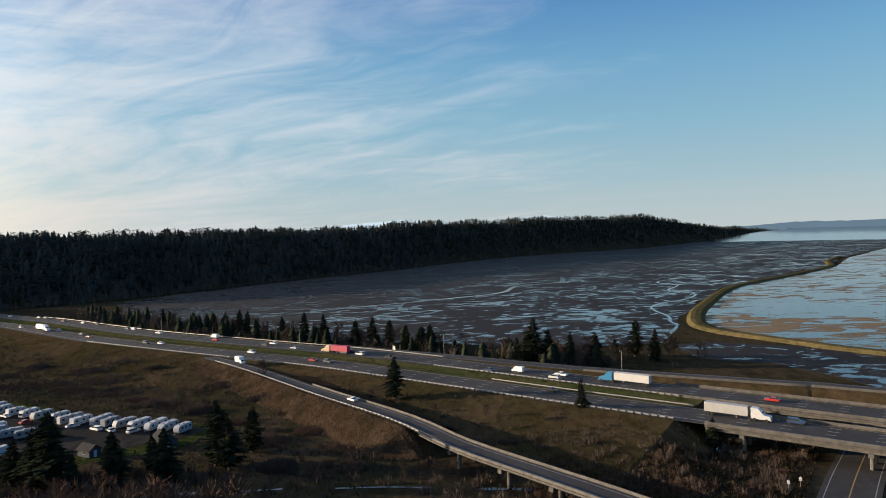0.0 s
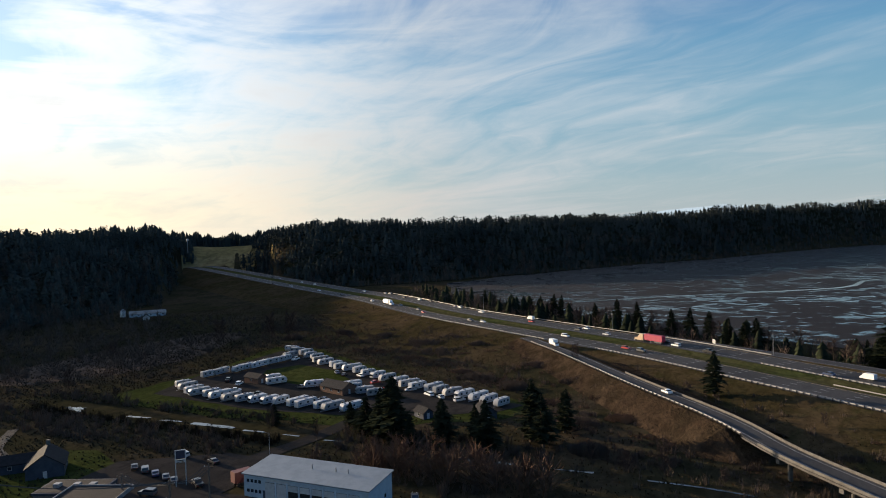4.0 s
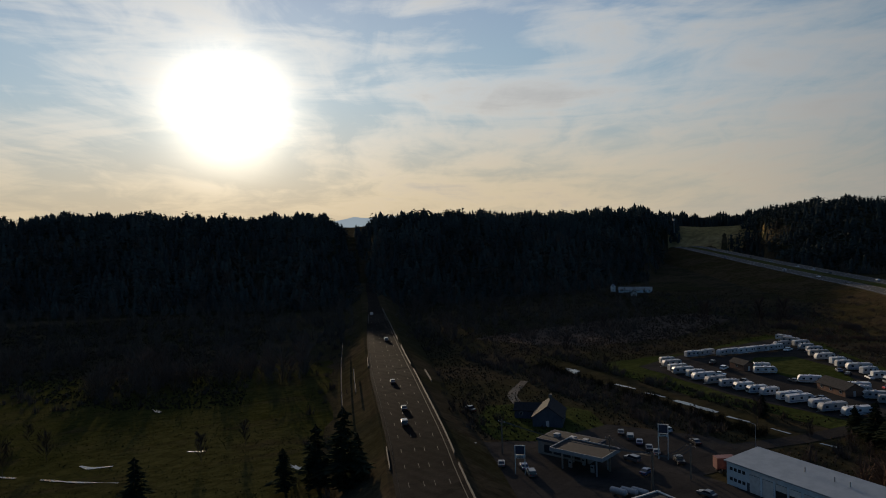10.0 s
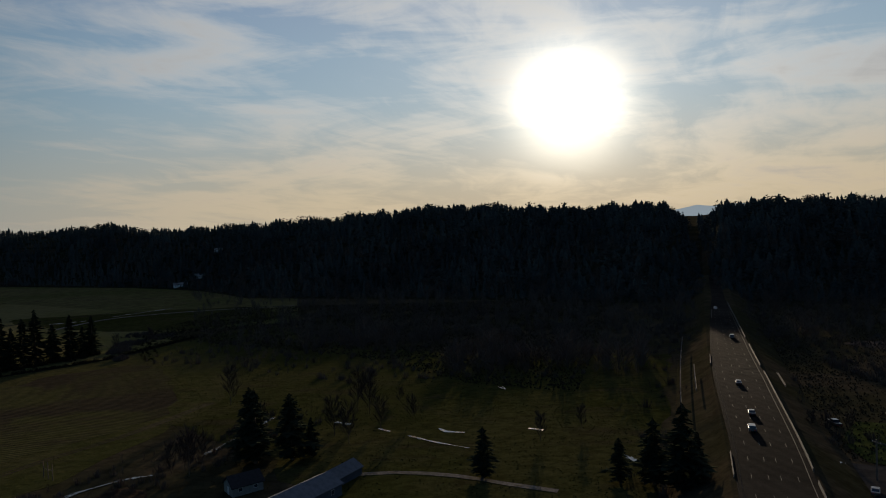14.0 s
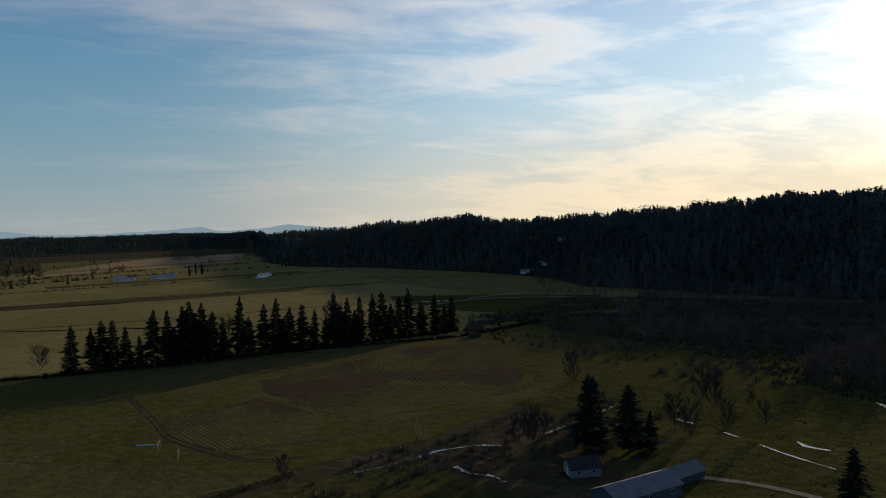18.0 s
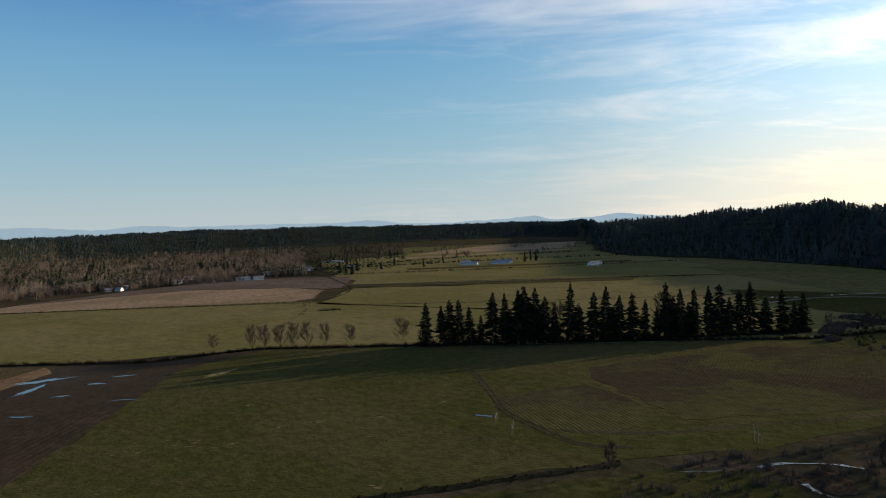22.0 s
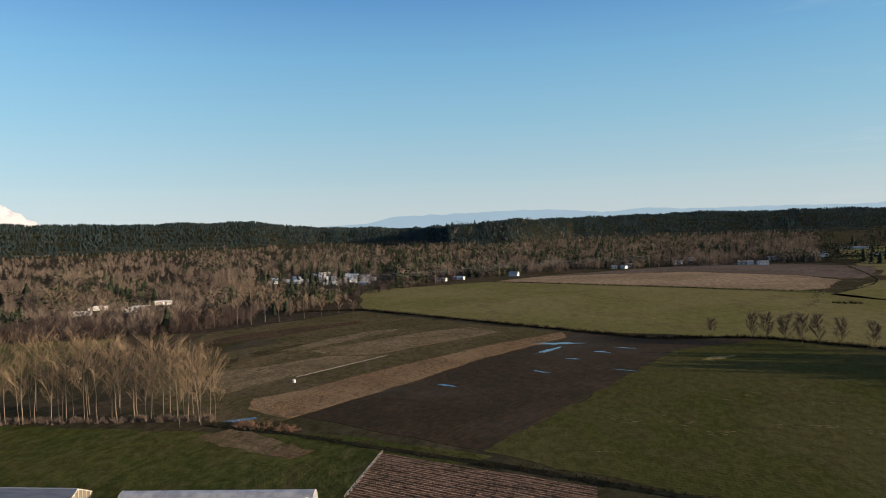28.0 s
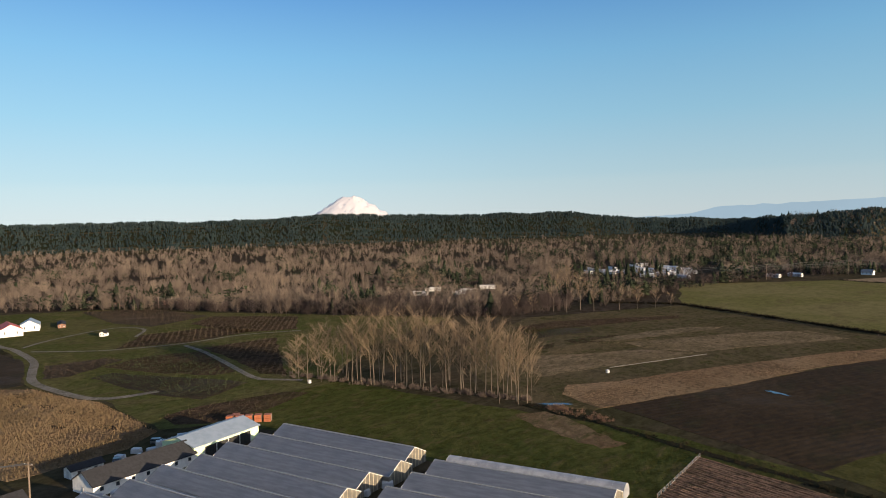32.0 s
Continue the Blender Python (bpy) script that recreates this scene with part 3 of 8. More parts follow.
patch("nursery_ground", [(430, -200), (385, -186), (318, -157), (262, -158), (206, -143), (198, -150), (184, -172), (200, -222), (240, -290), (260, -420), (400, -392), (580, -350), (640, -290), (520, -220)], 0.05, M["nursery_turf"], "green and brown nursery ground between beds", "field", 2)
for i, (x, y, a) in enumerate(((300, -146, 9), (273, -142, 8), (258, -141, 7), (225, -136, 8), (286, -137, 6), (240, -128, 6))):
    wob = random.Random(i + 70)
    patch("bare_patch", [(x + a * wob.uniform(0.6, 1.1) * math.cos(k * 0.57), y + 0.3 * a * wob.uniform(0.6, 1.1) * math.sin(k * 0.57)) for k in range(11)], 0.10, M["mud"], "bare dark patch among the reeds", "ground", 0.3, 3)
patch("worn_brown_turf", [(108, -214), (100, -222), (88, -216), (78, -209), (64, -200), (69, -192), (84, -198), (98, -206)], 0.09, M["worn_turf"], "worn brown patch in the green field", "field", 1.4, 4)
patch("red_field", [(428, -196), (385, -188), (322, -157), (326, -147), (390, -160), (450, -185)], 0.08, M["mud"], "bare reddish field beside the lane", "field", 1.0)
BEDS = [[(309, -180), (254, -173), (227, -177), (234, -207), (256, -204), (311, -192)], [(330, -198), (335, -229), (318, -253), (257, -220), (261, -210), (294, -201)], [(329, -258), (316, -303), (229, -226), (243, -222), (279, -240)],
        [(328, -168), (360, -186), (351, -213), (338, -216), (322, -178)], [(374, -233), (408, -274), (393, -314), (352, -322), (350, -303), (354, -266)], [(218, -153), (219, -170), (206, -202), (196, -205), (192, -177), (196, -156), (206, -149)],
        [(584, -335), (545, -375), (448, -359), (438, -301), (485, -301)], [(444, -359), (377, -384), (329, -335), (353, -309), (422, -322)],
        [(197, -394), (186, -430), (151, -462), (118, -488), (114, -474), (145, -436), (171, -400), (178, -375)], [(191, -387), (155, -414), (147, -400), (170, -360)], [(151, -363), (131, -393), (122, -380), (141, -354)], [(158, -336), (152, -352), (147, -339), (153, -329)]]
for i, ring in enumerate(BEDS):
    patch("planting_bed", ring, 0.10, M["brush"] if i % 3 else M["mud"], "brown planting bed with rows of shrubs", "planting bed", 1.2, seed=i)
patch("woodland_floor", [(660, -300), (575, -360), (400, -396), (265, -430), (200, -445), (135, -545), (174, -735), (60, -900), (-40, -1040), (-300, -1080), (-420, -1500), (-300, -2300), (600, -2800), (2200, -2300), (2800, -700), (900, -200)],
      0.05, M["wood_floor"], "brown floor of the bare riverside woods", "ground", 5, 40)
for i, (x, y, a, b, turn) in enumerate([(-18, -382, 14, 3.2, 178), (-12, -362, 11, 2.2, 55), (-38, -356, 5, 1.5, 150), (-23, -338, 4, 1.0, 160), (-7, -309, 5, 1.2, 140), (33, -284, 5, 1.6, 150), (-52, -366, 6, 0.9, 160), (-44, -311, 6, 0.6, 150), (-141, -192, 4.5, 0.9, 120), 
                                        (-760, -746, 15, 5, 110), (-187, 43, 3, 1.0, 20), (-245, 178, 4, 2, 10), (100, -233, 6, 2, 30), (-272, 12, 3, 1, 20)]):
    c, s = math.cos(radians(turn)), math.sin(radians(turn))
    torn = random.Random(i + 40)
    ring = []
    for k in range(22):
        f = torn.uniform(0.45, 1.35)
        u, v = f * a * math.cos(k * 0.2856), f * b * math.sin(k * 0.2856)
        ring.append((x + c * u - s * v, y + s * u + c * v))
    patch("puddle", ring, 0.15, M["water"], "shallow puddle standing in the field", "puddle", 0.2, 3, i)
# ---- woods ----
def cone_tree(rng, tiers=5, sides=7, jag=1.0):
    """A far conifer of unit height: jagged skirts one over another."""
    v, t = [], []
    for k in range(tiers):
        z0, z1 = 0.06 + 0.90 * k / tiers, min(1.0, 0.06 + 0.90 * (k + 1.75) / tiers)
        r = 0.17 * (1 - k / tiers) ** 0.8 + 0.02
        base = len(v)
        v.append((rng.uniform(-.01, .01), rng.uniform(-.01, .01), z1))
        turn = rng.uniform(0, 6)
        for i in range(2 * sides):
            q = r * (rng.uniform(0.8, 1.2) if i % 2 else rng.uniform(0.35, 0.6) * jag + 0.9 * (1 - jag))
            a = turn + math.pi * i / sides
            v.append((q * math.cos(a), q * math.sin(a), z0 + rng.uniform(-0.03, 0.03) + (0.03 if i % 2 == 0 else 0)))
        for i in range(2 * sides):
            t.append((base, base + 1 + i, base + 1 + (i + 1) % (2 * sides)))
    return np.array(v), np.array(t)


def twig_tree(rng, twigs=64, spread=0.22):
    """A far leafless tree of unit height: a forked stem under a rounded haze of fine rising twigs."""
    v, t = [], []

    def blade(p, q, w):
        p, q = np.array(p), np.array(q)
        s = np.cross(q - p, [rng.uniform(-1, 1), rng.uniform(-1, 1), 0.3])
        s = s / (np.linalg.norm(s) + 1e-9) * w
        b = len(v)
        v.extend([p - s, p + s, q])
        t.append((b, b + 1, b + 2))
    for k in range(3):
        blade((0, 0, 0), (rng.uniform(-.07, .07), rng.uniform(-.07, .07), 0.85), 0.011)
    for k in range(twigs):
        a, u = rng.uniform(0, 6.283), rng.uniform(-0.8, 1.0)
        r = spread * math.sqrt(1 - u * u) * rng.uniform(0.45, 1.1)
        z = 0.60 + 0.40 * u * rng.uniform(0.75, 1.0)
        blade((0.35 * r * math.cos(a), 0.35 * r * math.sin(a), max(0.05, z - rng.uniform(0.16, 0.34))), (r * math.cos(a), r * math.sin(a), z), rng.uniform(0.006, 0.011))
    return np.array(v), np.array(t)


def puff_tree(rng, leaves=70):
    """A far round evergreen or shrub of unit height: a crown of many small clumps."""
    v, t = [], []
    for k in range(leaves):
        a, b = rng.uniform(0, 6.283), math.acos(rng.uniform(-1, 1))
        r = rng.uniform(0.6, 1.0)
        c = np.array([0.36 * r * math.sin(b) * math.cos(a), 0.36 * r * math.sin(b) * math.sin(a), 0.55 + 0.42 * r * math.cos(b)])
        base = len(v)
        for j in range(3):
            v.append(c + np.array([rng.uniform(-.1, .1), rng.uniform(-.1, .1), rng.uniform(-.08, .08)]))
        t.append((base, base + 1, base + 2))
    return np.array(v), np.array(t)


def woods(name, spots, kinds, mat, label, category="woods", fat=1.0):
    """spots: rows of x, y, height. One mesh of many trees."""
    rng = np.random.default_rng(len(spots))
    spots = np.asarray(spots)
    pick = rng.integers(0, len(kinds), len(spots))
    turn = rng.uniform(0, 6.283, len(spots))
    wide = rng.uniform(0.8, 1.25, len(spots)) * fat
    vs, ts, base = [], [], 0
    z = land(spots[:, 0], spots[:, 1])
    for k, (v, t) in enumerate(kinds):
        s = pick == k
        if not s.any():
            continue
        h, c, sn, w = spots[s, 2], np.cos(turn[s]), np.sin(turn[s]), wide[s]
        x = (v[None, :, 0] * c[:, None] - v[None, :, 1] * sn[:, None]) * (h * w)[:, None] + spots[s, 0][:, None]
        y = (v[None, :, 0] * sn[:, None] + v[None, :, 1] * c[:, None]) * (h * w)[:, None] + spots[s, 1][:, None]
        zz = v[None, :, 2] * h[:, None] + z[s][:, None] - 0.4
        n = int(s.sum())
        vs.append(np.stack([x, y, zz], -1).reshape(-1, 3))
        ts.append((t[None] + (np.arange(n) * len(v))[:, None, None] + base).reshape(-1, 3))
        base += n * len(v)
    ob = new(name, mesh_arrays(name, np.concatenate(vs), np.concatenate(ts), mat))
    return tagged(ob, label, category, kind="stuff")


RNG = random.Random(5)
CONES = [cone_tree(RNG, 4, 6) for _ in range(6)]
HILL_CONES = [cone_tree(RNG, 4, 5, 0.4) for _ in range(6)]
FAR_CONES = [cone_tree(RNG, 3, 3, 0.15) for _ in range(5)]
BRUSH = [twig_tree(RNG, 34) for _ in range(5)]
SHRUBS = [puff_tree(RNG, 22) for _ in range(3)]


def bush(rng, twigs=44):
    """A low leafless bush of unit height: a dome of fine upright twigs."""
    v, t = [], []
    for k in range(twigs):
        a, lean = rng.uniform(0, 6.283), rng.uniform(0.0, 0.75)
        h = rng.uniform(0.6, 1.0) * math.cos(lean * 0.9)
        p = np.array([0.35 * lean * math.cos(a), 0.35 * lean * math.sin(a), 0.0])
        q = np.array([0.75 * lean * math.cos(a + 0.3), 0.75 * lean * math.sin(a + 0.3), h])
        s = np.array([math.cos(a * 3), math.sin(a * 3), 0.0]) * 0.022
        b = len(v)
        v += [p - s, p + s, q]
        t.append((b, b + 1, b + 2))
    return np.array(v), np.array(t)


BUSHES = [bush(RNG) for _ in range(4)]
TWIGS = [twig_tree(RNG, 66, w) for w in (0.27, 0.34, 0.40, 0.48, 0.36, 0.44)]
PUFFS = [puff_tree(RNG, 48) for _ in range(3)]
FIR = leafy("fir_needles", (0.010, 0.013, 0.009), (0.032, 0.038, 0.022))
# Far needles greyed and blued: the haze of distance is in both colours.
HAZED_FIR = leafy("far_fir_needles", (0.019, 0.024, 0.023), (0.050, 0.056, 0.048))
HAZED_RIDGE_FIR = leafy("ridge_fir_needles", (0.012, 0.019, 0.019), (0.027, 0.037, 0.035))
BARE = leafy("bare_twigs", (0.048, 0.038, 0.034), (0.148, 0.117, 0.093))
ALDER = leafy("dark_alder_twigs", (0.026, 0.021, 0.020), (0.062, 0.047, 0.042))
BARE_DARK = leafy("dark_bare_twigs", (0.050, 0.039, 0.033), (0.105, 0.080, 0.064))
RUST = leafy("rusty_brush", (0.062, 0.039, 0.029), (0.112, 0.073, 0.052))
BARK = plain("bark", (0.10, 0.075, 0.055), (0.06, 0.048, 0.038), 3.0, 0.95, bump=0.5)
COTTON = leafy("cottonwood_twigs", (0.098, 0.072, 0.049), (0.190, 0.142, 0.096))
PALE_BARK = plain("pale_bark", (0.125, 0.102, 0.078), (0.07, 0.058, 0.045), 2.0, 0.9, bump=0.4)


def scatter(n, az0, az1, r0, r1, h0, h1, seed, keep=None):
    """Random places between two headings and distances (numbers or functions of the heading), nearer ones denser."""
    rng = np.random.default_rng(seed)
    az = rng.uniform(az0, az1, n)
    a = r0(az) if callable(r0) else np.full(n, float(r0))
    b = r1(az) if callable(r1) else np.full(n, float(r1))
    r = a + (b - a) * rng.uniform(0, 1, n)
    size = h0 + (h1 - h0) * rng.uniform(0, 1, n) ** 1.3
    size = size * np.interp((r - a) / (b - a), [0, 0.15], [0.55, 1]) * (1 + 0.14 * np.sin(az * 2.1 + 1.2 * np.sin(az * 0.9)) + 0.09 * np.sin(az * 6.7))
    s = np.stack([-np.sin(np.radians(az)) * r, np.cos(np.radians(az)) * r, size], -1)
    if keep is not None:
        s = s[keep(s[:, 0], s[:, 1], az, r)]
    return s


def foot(az):
    return np.interp((az + 60) % 360 - 60, H_AZ, H_FOOT)


def crest(az):
    return np.interp((az + 60) % 360 - 60, H_AZ, H_CREST)


def off_roads(x, y, az, r):
    """Clear of the freeway's cutting and the road's lane through the wooded hill."""
    wob = 0.25 * np.sin(r * 0.07) + 0.15 * np.sin(r * 0.19)
    cut = (az > np.interp(r, [1160, 1345], [42.3, 39.7]) + wob) & (az < 45.4 + wob) & (r < 1345 + 14 * np.sin(az * 9)) & (r > 1100)
    lane = (az > 71.6) & (az < 72.5) & (r > 800)
    ok = ~cut & ~lane
    for (ax, ay), (bx, by), gap in (((-400, 145), (-470, 168), 12), ((-470, 168), (-1060, 338), 5), ((-417, 570), (-680, 735), 50), ((-680, 735), (-813, 813), 44), ((-813, 813), (-845, 828), 30)):
        dx, dy = bx - ax, by - ay
        k = np.clip(((x - ax) * dx + (y - ay) * dy) / (dx * dx + dy * dy), 0, 1)
        ok &= np.hypot(x - ax - k * dx, y - ay - k * dy) > gap
    return ok


woods("north_ridge_firs", scatter(9500, -26, 42, lambda a: foot(a) - 20, lambda a: crest(a) + 60, 6, 17, 1, off_roads), HILL_CONES + PUFFS + PUFFS, HAZED_FIR, "dark fir forest on the long north ridge", "forest", 1.45)
woods("clearing_firs", scatter(520, 39, 47, 1345, 1480, 18, 27, 9), CONES, HAZED_FIR, "tall firs above the hillside clearing", "forest")
woods("west_hill_firs", scatter(14000, 45.5, 134.6, lambda a: foot(a) - 25, lambda a: crest(a) + 60, 6, 16, 2, off_roads), HILL_CONES + PUFFS, HAZED_FIR, "dark fir forest on the western hill", "forest", 1.4)
woods("south_hill_firs", scatter(14000, 134, 190, lambda a: foot(a) - 60, lambda a: crest(a) + 80, 6, 12, 3), FAR_CONES, HAZED_RIDGE_FIR, "far wooded hills to the south", "forest", 2.0)
woods("east_ridge_firs", scatter(15000, 188, 256, lambda a: foot(a) - 60, lambda a: crest(a) + 80, 8, 14, 4), FAR_CONES, HAZED_RIDGE_FIR, "dark fir forest on the far eastern ridge", "forest", 2.0)
WOOD_EDGE = np.array([(160, 1060), (170, 1010), (180, 930), (187, 800), (193, 700), (199, 560), (208, 500), (217, 520), (226, 560), (236, 650), (245, 720), (256, 760)], dtype=float)


def wood_edge(az):
    return np.interp(az, WOOD_EDGE[:, 0], WOOD_EDGE[:, 1])


def farther(az0, az1, n, seed, h0, h1, far=2900.0):
    """Trees of the flat woods, thinning with distance."""
    rng = np.random.default_rng(seed)
    az = rng.uniform(az0, az1, n)
    a = wood_edge(az)
    r = a * (far / a) ** (rng.uniform(0, 1, n) ** 1.15)
    s = np.stack([-np.sin(np.radians(az)) * r, np.cos(np.radians(az)) * r, rng.uniform(h0, h1, n)], -1)
    village = (az > 190.5) & (az < 202) & (r > 660) & (r < 1020)
    homes = np.hypot(s[:, 0] - 352, s[:, 1] + 575) < 55
    s[:, 2] *= 1 + 0.28 * np.sin(s[:, 0] * 0.019 + 2 * np.sin(s[:, 1] * 0.011)) * np.sin(s[:, 1] * 0.023 + s[:, 0] * 0.007)
    return s[~((village | homes) & (rng.uniform(0, 1, n) < 0.8))]


def thinned(s, az0, keep):
    """Takes out most trees past a bearing."""
    az = np.degrees(np.arctan2(-s[:, 0], s[:, 1])) % 360
    return s[(az < az0) | (np.random.default_rng(3).uniform(0, 1, len(s)) < keep)]


def clumped(s, low=0.15, slip=0.0):
    """Keeps the trees of scattered groves."""
    k = np.sin((s[:, 0] + slip) * 0.021 + 2.2 * np.sin(s[:, 1] * 0.013)) + np.sin(s[:, 1] * 0.027 + 1.7 * np.sin(s[:, 0] * 0.017))
    return s[k > low]


woods("riverside_bare_woods", clumped(farther(158, 256, 13500, 11, 8, 19), -0.95, 40.0), TWIGS, BARE, "leafless brown riverside woods", "woods")
woods("riverside_conifers", thinned(np.concatenate([clumped(farther(150, 256, 9000, 12, 8, 19), 0.95), farther(150, 256, 700, 17, 9, 20)]), 216, 0.3), CONES[:3] + PUFFS + PUFFS, FIR, "scattered dark conifers among bare trees", "woods", 1.5)
woods("village_conifers", np.concatenate([clumped(farther(170, 191, 1500, 31, 9, 20), 0.1, 15.0), farther(188, 200, 420, 32, 8, 17)]), CONES[:3] + PUFFS, FIR, "dark conifers about the mobile homes", "woods", 1.4)
# Added row of dark twigs that stands in for the wood edge's own shade.
woods("shaded_wood_edge", np.array([(600 - 2.6 * k + 5 * math.sin(k * 5.3), -372 - 0.0045 * max(0, k - 30) ** 2.05 * 2.2 - 9 * abs(math.sin(k * 2.9)), 7 + 6 * abs(math.sin(k * 1.7))) for k in range(96)]), TWIGS, ALDER, "dark twig trees that stand in for shade along the wood's edge", "woods", 1.2)
woods("valley_bare_trees", scatter(1500, 48, 112, 360, lambda a: foot(a), 5, 11, 13, off_roads), TWIGS, BARE_DARK, "dark leafless trees at the foot of the hill", "woods")
woods("hill_bare_trees", scatter(1500, 47, 118, lambda a: foot(a) - 30, lambda a: foot(a) + 160, 8, 17, 14, off_roads), TWIGS, BARE_DARK, "dark leafless trees on the lower hillside", "woods")
woods("ridge_foot_trees", scatter(900, -10, 41, lambda a: foot(a) - 40, lambda a: foot(a) + 120, 7, 15, 15, off_roads), TWIGS, BARE_DARK, "leafless trees along the ridge's foot", "woods")

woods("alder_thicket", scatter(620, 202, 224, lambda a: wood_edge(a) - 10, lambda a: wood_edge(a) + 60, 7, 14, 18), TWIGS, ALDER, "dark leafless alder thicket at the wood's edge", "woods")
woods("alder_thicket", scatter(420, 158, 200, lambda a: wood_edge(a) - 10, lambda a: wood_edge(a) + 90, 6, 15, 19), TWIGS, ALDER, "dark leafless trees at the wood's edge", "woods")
woods("edge_evergreens", clumped(scatter(1700, 160, 240, lambda a: wood_edge(a), lambda a: wood_edge(a) + 420, 8, 19, 20), 0.75, 300.0), CONES + PUFFS, FIR, "dark evergreens near the wood's edge", "woods", 1.5)
woods("rusty_grove", np.array([(-104 + 5.1 * (k % 11) + 2.2 * math.sin(k * 7.1), 157 + 2.9 * (k // 11) + 1.7 * math.cos(k * 3.7) + 0.1 * (k % 11), 6.5 + 4.5 * abs(math.sin(k * 2.3))) for k in range(44)]), TWIGS, RUST, "dense rust-brown leafless thicket behind the workshop", "woods", 1.5)
woods("meadow_edge_trees", np.concatenate([scatter(150, 76, 92, 296, 350, 7, 16, 21), scatter(70, 92, 104, 372, 420, 7, 15, 22)]), TWIGS, BARE_DARK, "dark trees along the wet meadow's western edge", "woods")

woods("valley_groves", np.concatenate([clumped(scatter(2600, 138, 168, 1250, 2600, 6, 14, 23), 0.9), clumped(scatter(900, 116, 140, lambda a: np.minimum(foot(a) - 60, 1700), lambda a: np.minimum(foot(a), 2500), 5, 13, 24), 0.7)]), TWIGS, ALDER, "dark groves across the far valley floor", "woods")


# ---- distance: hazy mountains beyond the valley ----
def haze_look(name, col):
    """Distance: a plain glowing backdrop, its colour that of far hills with the air's haze painted in."""
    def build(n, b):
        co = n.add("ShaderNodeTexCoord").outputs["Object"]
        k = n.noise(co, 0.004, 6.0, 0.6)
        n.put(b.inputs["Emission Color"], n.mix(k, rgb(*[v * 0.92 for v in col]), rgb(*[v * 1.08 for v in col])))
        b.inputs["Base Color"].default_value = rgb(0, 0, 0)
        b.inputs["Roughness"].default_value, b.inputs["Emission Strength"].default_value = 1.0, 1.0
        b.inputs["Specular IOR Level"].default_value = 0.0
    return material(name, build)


def far_range(name, crest_line, r, mat, label, jag=4.0, seed=1):
    """Mountains on the skyline: heading and height in degrees, smoothed and roughened."""
    az = np.arange(crest_line[0][0], crest_line[-1][0], 0.12)
    el = np.interp(az, [c[0] for c in crest_line], [c[1] for c in crest_line])
    el = np.convolve(np.pad(el, 4, mode="edge"), np.ones(9) / 9, "valid")
    rng = np.random.default_rng(seed)
    n1 = np.interp(np.arange(len(az)), np.arange(0, len(az) + 8, 4), rng.normal(0, 1, len(np.arange(0, len(az) + 8, 4))))
    z = 66 + r * np.tan(np.radians(el)) + jag * n1
    a = np.radians(az)
    vs, ts = [], []
    for k, (rr, f) in enumerate(((r - 120, 0.0), (r - 60, 0.55), (r, 1.0), (r + 30, 0.0))):
        vs.append(np.stack([-np.sin(a) * rr, np.cos(a) * rr, z * f - 10 * (f == 0) + (rng.normal(0, jag, len(a)) if k == 1 else 0)], -1))
    m = len(a)
    for k in range(3):
        i = np.arange(m - 1) + k * m
        ts += [np.stack([i, i + 1, i + m + 1], -1), np.stack([i, i + m + 1, i + m], -1)]
    ob = new(name, mesh_arrays(name, np.concatenate(vs), np.concatenate(ts), mat))
    return tagged(ob, label, "mountains", kind="structure")


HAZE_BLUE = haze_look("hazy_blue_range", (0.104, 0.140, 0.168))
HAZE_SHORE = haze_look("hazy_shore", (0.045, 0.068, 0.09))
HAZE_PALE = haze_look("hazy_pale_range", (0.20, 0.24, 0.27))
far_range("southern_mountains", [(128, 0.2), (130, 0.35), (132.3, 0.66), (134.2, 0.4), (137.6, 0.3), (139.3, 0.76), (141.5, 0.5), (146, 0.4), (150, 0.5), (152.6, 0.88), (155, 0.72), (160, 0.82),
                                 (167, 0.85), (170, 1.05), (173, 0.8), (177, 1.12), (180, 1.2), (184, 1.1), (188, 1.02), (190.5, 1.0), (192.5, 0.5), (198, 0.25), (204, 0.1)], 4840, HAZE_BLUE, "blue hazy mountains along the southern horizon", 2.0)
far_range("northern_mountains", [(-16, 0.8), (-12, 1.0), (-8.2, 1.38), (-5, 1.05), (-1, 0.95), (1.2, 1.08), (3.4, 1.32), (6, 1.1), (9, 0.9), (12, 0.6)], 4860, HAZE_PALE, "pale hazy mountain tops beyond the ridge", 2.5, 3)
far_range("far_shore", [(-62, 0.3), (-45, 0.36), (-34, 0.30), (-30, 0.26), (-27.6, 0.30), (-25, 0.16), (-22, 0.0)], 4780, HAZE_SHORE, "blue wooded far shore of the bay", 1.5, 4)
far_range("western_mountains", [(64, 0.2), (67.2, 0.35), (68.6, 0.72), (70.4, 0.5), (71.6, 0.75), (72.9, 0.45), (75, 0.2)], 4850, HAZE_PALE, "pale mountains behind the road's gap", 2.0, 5)


